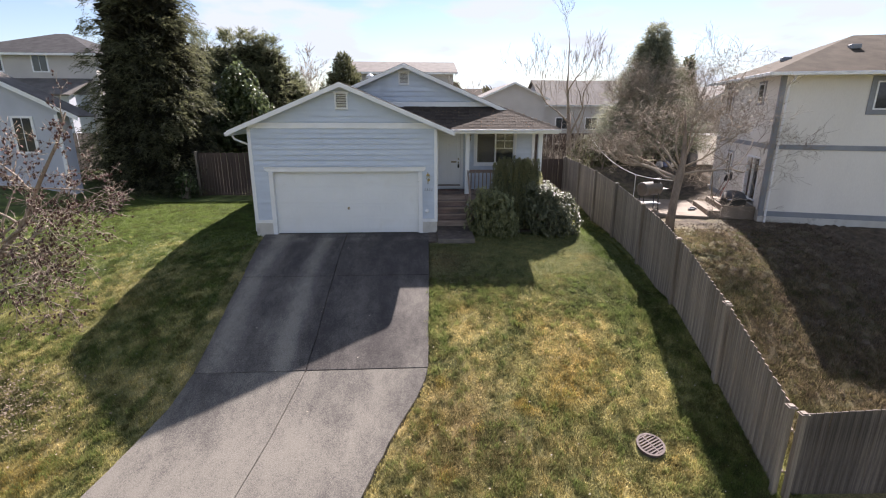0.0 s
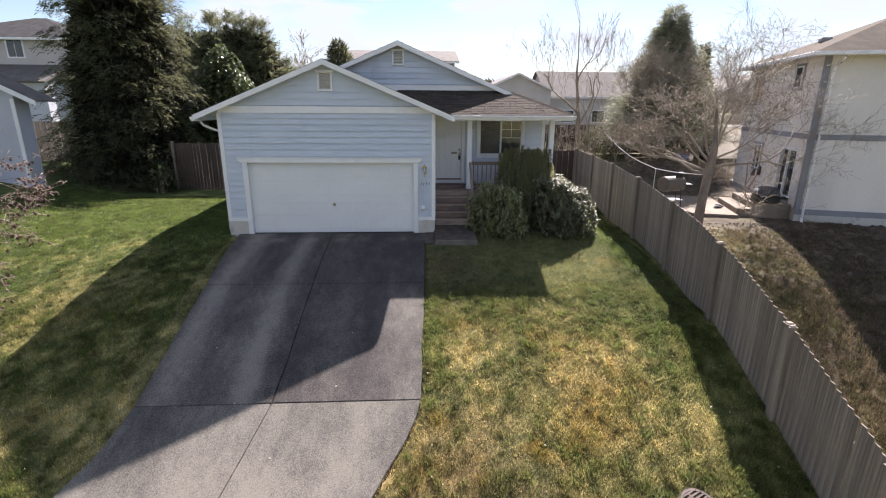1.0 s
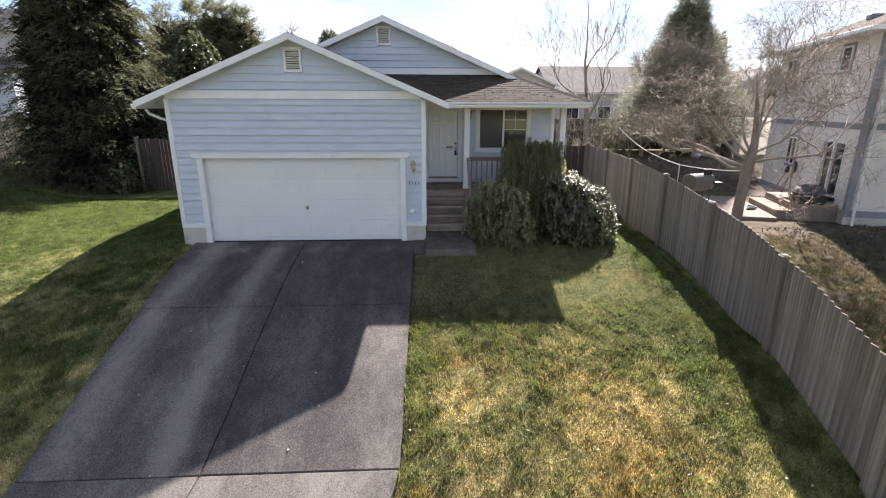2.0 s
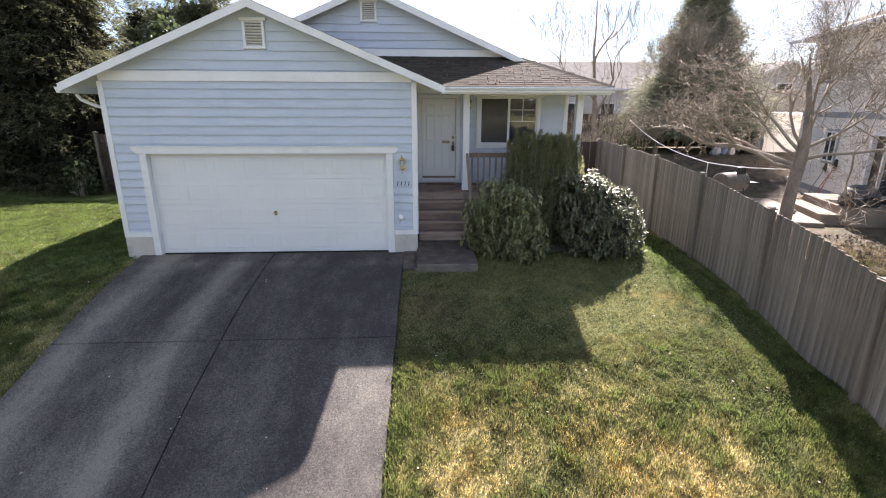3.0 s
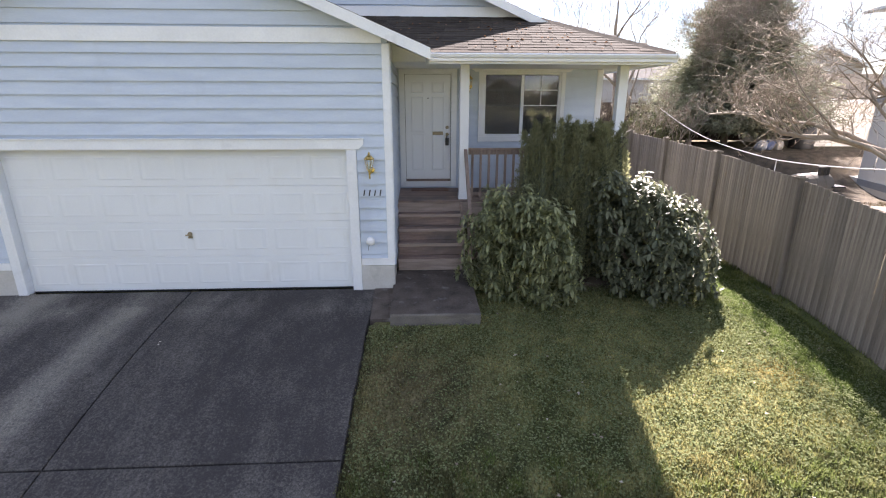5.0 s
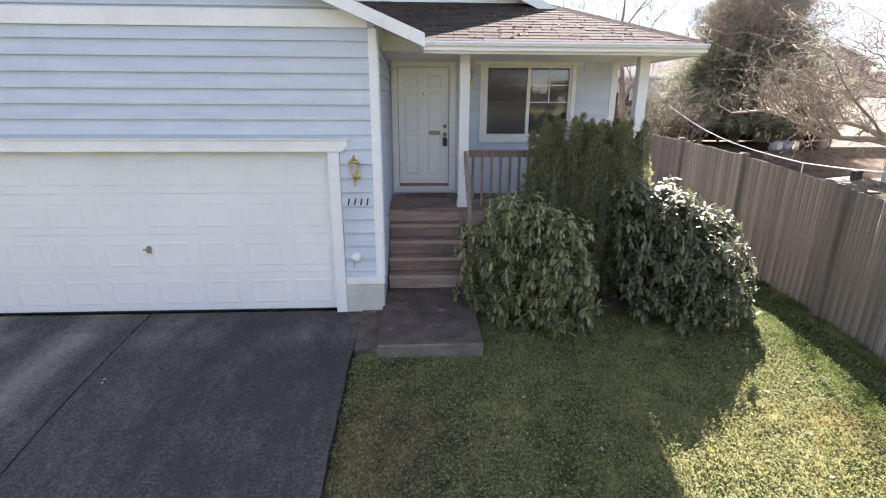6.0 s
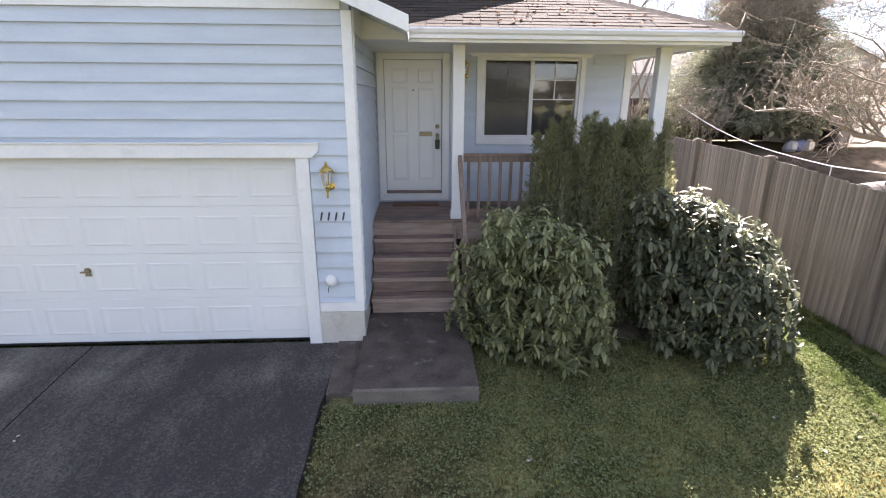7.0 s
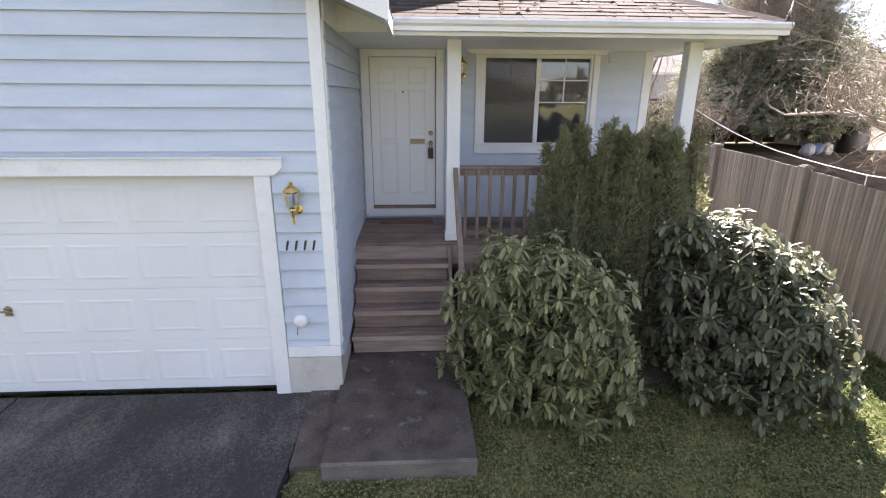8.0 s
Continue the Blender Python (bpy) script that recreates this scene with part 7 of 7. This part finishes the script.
x, y = -7.0 + g.normal(0, 0.9, n), -7.2 + g.normal(0, 0.5, n)
d = g.normal(0, 1, (n, 3)) * np.array([1, 1, 0.25])
L = g.uniform(0.03, 0.07, n)
v, f = leaves(np.stack([x, y, gz(x, y) + 0.03], 1), d, L, L * 0.4, L * 0.15)
tagged(new("leaf_litter", mesh_np("leaf_litter", v, f, leafy("brown_leaf_bits", (0.12, 0.085, 0.06), (0.34, 0.275, 0.21), 0.7, 0.1, 0.3))), "brown dead leaves gathered on bare soil", "leaves", kind="stuff")

g = np.random.default_rng(93)
n = 7000
x, y = g.uniform(9.9, 17.5, n), g.uniform(-9.6, 1.0, n)
ok = g.random(n) < np.clip(0.10 + 0.2 * (x - 9.9), 0, 1)
x, y = x[ok], y[ok]
m_ = len(x)
oct_ = np.array([(1, 0, 0), (0, 1, 0), (-1, 0, 0), (0, -1, 0), (0, 0, 0.8), (0, 0, -0.6)])
r_ = g.uniform(0.01, 0.042, (m_, 1, 1)) * g.uniform(0.6, 1.3, (m_, 6, 1))
a = g.random(m_) * 6.28
v = oct_[None] * r_
v = np.stack([v[..., 0] * np.cos(a)[:, None] - v[..., 1] * np.sin(a)[:, None], v[..., 0] * np.sin(a)[:, None] + v[..., 1] * np.cos(a)[:, None], v[..., 2]], 2) + np.stack([x, y, gz(x, y) + 0.02], 1)[:, None]
fi = np.array([(0, 1, 4), (1, 2, 4), (2, 3, 4), (3, 0, 4), (1, 0, 5), (2, 1, 5), (3, 2, 5), (0, 3, 5)])
f = (np.arange(m_)[:, None, None] * 6 + fi[None]).reshape(-1, 3)
me = mesh_np("soil_clods", v.reshape(-1, 3), f, M_DIRT)
me.shade_flat()
tagged(new("soil_clods", me), "dark crumbly clods of dug soil in the neighbour's yard", "soil", kind="stuff")

# ---- grass ----
def tufts(x, y, g, height, blades=3):
    n = len(x)
    z = gz(x, y)
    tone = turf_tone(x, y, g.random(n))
    a = g.random((n, blades)) * 6.28
    lean = g.uniform(0.2, 0.9, (n, blades))
    hh = (height * (1 + 0.6 * np.clip((-y - 3.2) / 0.6, 0, 1)))[:, None] * g.uniform(0.5, 1.3, (n, blades)) * np.where(np.hypot(x - 6.94, y + 8.73) < 0.34, 0.2, 1.0)[:, None]
    bx = x[:, None] + g.normal(0, 0.018, (n, blades))
    by = y[:, None] + g.normal(0, 0.018, (n, blades))
    bz = z[:, None] + g.normal(0, 0.004, (n, blades))
    w = 0.0060
    px, py = -np.sin(a) * w, np.cos(a) * w
    v = np.stack([np.stack([bx - px, by - py, bz - 0.01], -1), np.stack([bx + px, by + py, bz - 0.01], -1),
                  np.stack([bx + np.cos(a) * hh * lean, by + np.sin(a) * hh * lean, bz + hh], -1)], 2).reshape(-1, 3)
    f = np.arange(n * blades * 3).reshape(-1, 3)
    return v, f, np.repeat(tone, blades * 3, 0)


g = np.random.default_rng(77)
bx0 = []
for xa, xb, ya, yb, n, hgt in ((0.3, 9.3, -10.8, 1.0, 150000, 0.027), (-12, -2.6, -10.8, 6.3, 110000, 0.034), (-13, 18, -18, -10.5, 120000, 0.034), (9.4, 17, -9.6, 6, 62000, 0.055), (7.1, 9.6, 0.5, 7.6, 9000, 0.05)):
    x, y = g.uniform(xa, xb, n), g.uniform(ya, yb, n)
    ok = ~((x > np.interp(y, XL_Y, XL_X) - 0.02) & (x < np.interp(y, XR_Y, XR_X) + 0.02) & (y < 0.1))
    ok &= ~((x > 2.7) & (x < 4.32) & (y > -1.12)) & ~((x > -3.2) & (x < 7.05) & (y > 0.6))
    keep = ~((x > 11) & (y > 0.2) & (x < 16))
    keep &= g.random(n) < np.where(x > 13.5, 0.5, 1.0)
    x, y = x[ok & keep], y[ok & keep]
    bx0.append(tufts(x, y, g, hgt))
# taller soft clumps on the slope, some fresh green, some dull
n = 2300
cx, cy = np.concatenate([g.uniform(1.5, 9, n), g.uniform(-10, -3, n)]), np.concatenate([g.uniform(-10.5, -3.3, n), g.uniform(-10.5, 5, n)])
keep = (cx > np.interp(cy, XR_Y, XR_X) + 0.08) | (cx < np.interp(cy, XL_Y, XL_X) - 0.08)
keep &= ~((cx > -3.3) & (cx < 7) & (cy > -0.5))
keep &= g.random(2 * n) < np.clip(0.55 + 0.6 * smooth_noise(cx, cy, 1.6, 11.0), 0.12, 1)
cx, cy = cx[keep], cy[keep]
# fresh tufts along the edge of the concrete and in the strip by the fence
ey, fy_ = g.uniform(-6.4, -3.9, 40), g.uniform(-2.4, 1.2, 170)
cx = np.concatenate([cx, np.interp(ey, XR_Y, XR_X) + g.uniform(0.06, 0.42, 40), 8.35 - 0.06 * fy_ + g.normal(0, 0.22, 170)])
cy = np.concatenate([cy, ey, fy_])
k, m_ = 26, len(cx)
wide = g.uniform(0.035, 0.085, (m_, 1))
x = (cx[:, None] + wide * g.normal(0, 1, (m_, k))).ravel()
y = (cy[:, None] + wide * g.normal(0, 1, (m_, k))).ravel()
v, f, t_ = tufts(x, y, g, 0.05)
fresh = (g.random((m_, 1)) < np.where(np.arange(m_) >= m_ - 210, 1.0, 0.55)[:, None])
own = np.where(fresh, np.array([[0.165, 0.225, 0.062]]), np.array([[0.12, 0.115, 0.05]])) * g.uniform(0.65, 1.25, (m_, 1))
own = np.repeat(np.repeat(own, k, 0), 9, 0)
bx0.append((v, f, 0.35 * t_ + 0.65 * own))
# matted dead clumps in the neighbour's yard
n, k = 1500, 14
cx, cy = g.uniform(9.6, 15, n), g.uniform(-9.4, -0.2, n)
wide = g.uniform(0.04, 0.10, (n, 1))
v, f, t_ = tufts((cx[:, None] + wide * g.normal(0, 1, (n, k))).ravel(), (cy[:, None] + wide * g.normal(0, 1, (n, k))).ravel(), g, 0.06)
own = np.where(g.random((n, 1)) < 0.3, np.array([[0.10, 0.12, 0.045]]), np.array([[0.30, 0.235, 0.155]])) * g.uniform(0.4, 1.2, (n, 1))
bx0.append((v, f, 0.3 * t_ + 0.7 * np.repeat(np.repeat(own, k, 0), 9, 0)))
off, V, F, T = 0, [], [], []
for v, f, t_ in bx0:
    V.append(v)
    F.append(f + off)
    T.append(t_)
    off += len(v)
grass = new("grass", mesh_np("grass", np.concatenate(V), np.concatenate(F), M_GRASS, np.concatenate(T)))
tagged(grass, "short lawn grass, green and straw coloured", "grass", kind="stuff")

# small round leaves of clover and moss among the grass
n = 110000
x, y = g.uniform(2.7, 9.3, n), g.uniform(-6.8, 0.8, n)
ok = (g.random(n) < np.clip((y + 4.0 + 1.3 * np.clip((x - 4.8) / 2, 0, 1) + 0.5 * smooth_noise(x, y, 1.5, 2.0)) / 0.9, 0.02, 1) * np.clip(1.15 - 0.9 * spot(x, y, 3.2, -2.4, 0.7, 1.0), 0.1, 1) * np.clip(0.8 + 0.5 * smooth_noise(x, y, 2.3, 4.0), 0.25, 1)) & (x > np.interp(y, XR_Y, XR_X) + 0.02) & ~((x < 4.32) & (y > -1.12)) & (x < 9.2 + 0.05 * y)
x, y = x[ok], y[ok]
m_ = len(x)
d = g.normal(0, 1, (m_, 3)) * np.array([1, 1, 0.35])
L = g.uniform(0.016, 0.034, m_)
v, f = leaves(np.stack([x, y, gz(x, y) + g.uniform(0.010, 0.036, m_)], 1), d, L, L * 0.40, L * 0.1)
clover = new("clover", mesh_np("clover", v, f, leafy("clover_leaf", (0.160, 0.198, 0.086), (0.275, 0.294, 0.150), 0.85, 0.45, 0.08)))
tagged(clover, "small clover and moss leaves among the lawn", "ground cover", kind="stuff")

# ---- shingles on the porch roof ----
def tab_mesh(w):
    bm = bmesh.new()
    prism(bm, [(0.0015, 0.0), (w - 0.0015, 0.0), (w - 0.0015, 0.17), (0.0015, 0.17)], "z", 0.0, 0.010)
    return data_of("shingle", bm, M_SHINGLE)


TAB = tab_mesh(0.21)
rnd = random.Random(4)
run = math.hypot(1.0, pslope)
tilt = math.degrees(math.atan(pslope))
for c in range(16):
    d = c * 0.135
    y = PY0 - 0.03 + d / run
    if y > 2.6:
        break
    z = PZ0 + pslope * (y - PY0)
    xa, xb = 3.56 - (y - PY0) * 1.016 + 0.03, 7.48 - (y - PY0) * 1.0 - 0.02
    x = xa - (c % 3) * 0.07
    while x < xb - 0.05:
        if x + 0.21 > xb + 0.12 or x < xa - 0.12:
            x += 0.21
            continue
        piece("shingle", TAB, pose(x, y + rnd.uniform(-0.006, 0.006), z + 0.011, tilt - 2.6, 0, rnd.uniform(-0.6, 0.6)), porch_roof)
        x += 0.21
CAP = bmesh.new()
prism(CAP, [(-0.13, -0.055), (0.0, 0.012), (0.13, -0.055), (0.13, -0.062), (0.0, 0.004), (-0.13, -0.062)], "y", 0.0, 0.2)
CAP = data_of("hip_shingle", CAP, M_SHINGLE)
hip0, hip1 = Vector((7.50, 0.78, zm(7.5) + 0.02)), Vector((5.80, 2.48, zm(5.80) + 0.02))
hd = hip1 - hip0
for k in range(17):
    p = hip0 + hd * (k / 17)
    q = hd.to_track_quat("Y", "Z").to_matrix().to_4x4()
    piece("hip_shingle", CAP, Matrix.Translation(p) @ q @ pose(0, 0, 0.006, 2.5), porch_roof)
# dead leaves lying on the porch roof
g = np.random.default_rng(97)
n = 70
y = g.uniform(0.9, 2.3, n)
x = g.uniform(3.9, 7.0, n) - (y - 0.8) * 0.9
z = PZ0 + pslope * (y - PY0) + 0.03
d = np.stack([g.normal(0, 1, n), g.normal(0, 0.6, n), g.normal(0, 0.3, n)], 1)
L = g.uniform(0.03, 0.075, n)
v, f = leaves(np.stack([x, y, z], 1), d, L, L * 0.35, L * 0.2)
tagged(new("leaf_litter", mesh_np("leaf_litter", v, f, leafy("rusty_leaf", (0.16, 0.07, 0.03), (0.34, 0.19, 0.10), 0.7, 0.2, 0.3))), "rusty dead leaves lying on the porch roof", "leaves", kind="stuff")
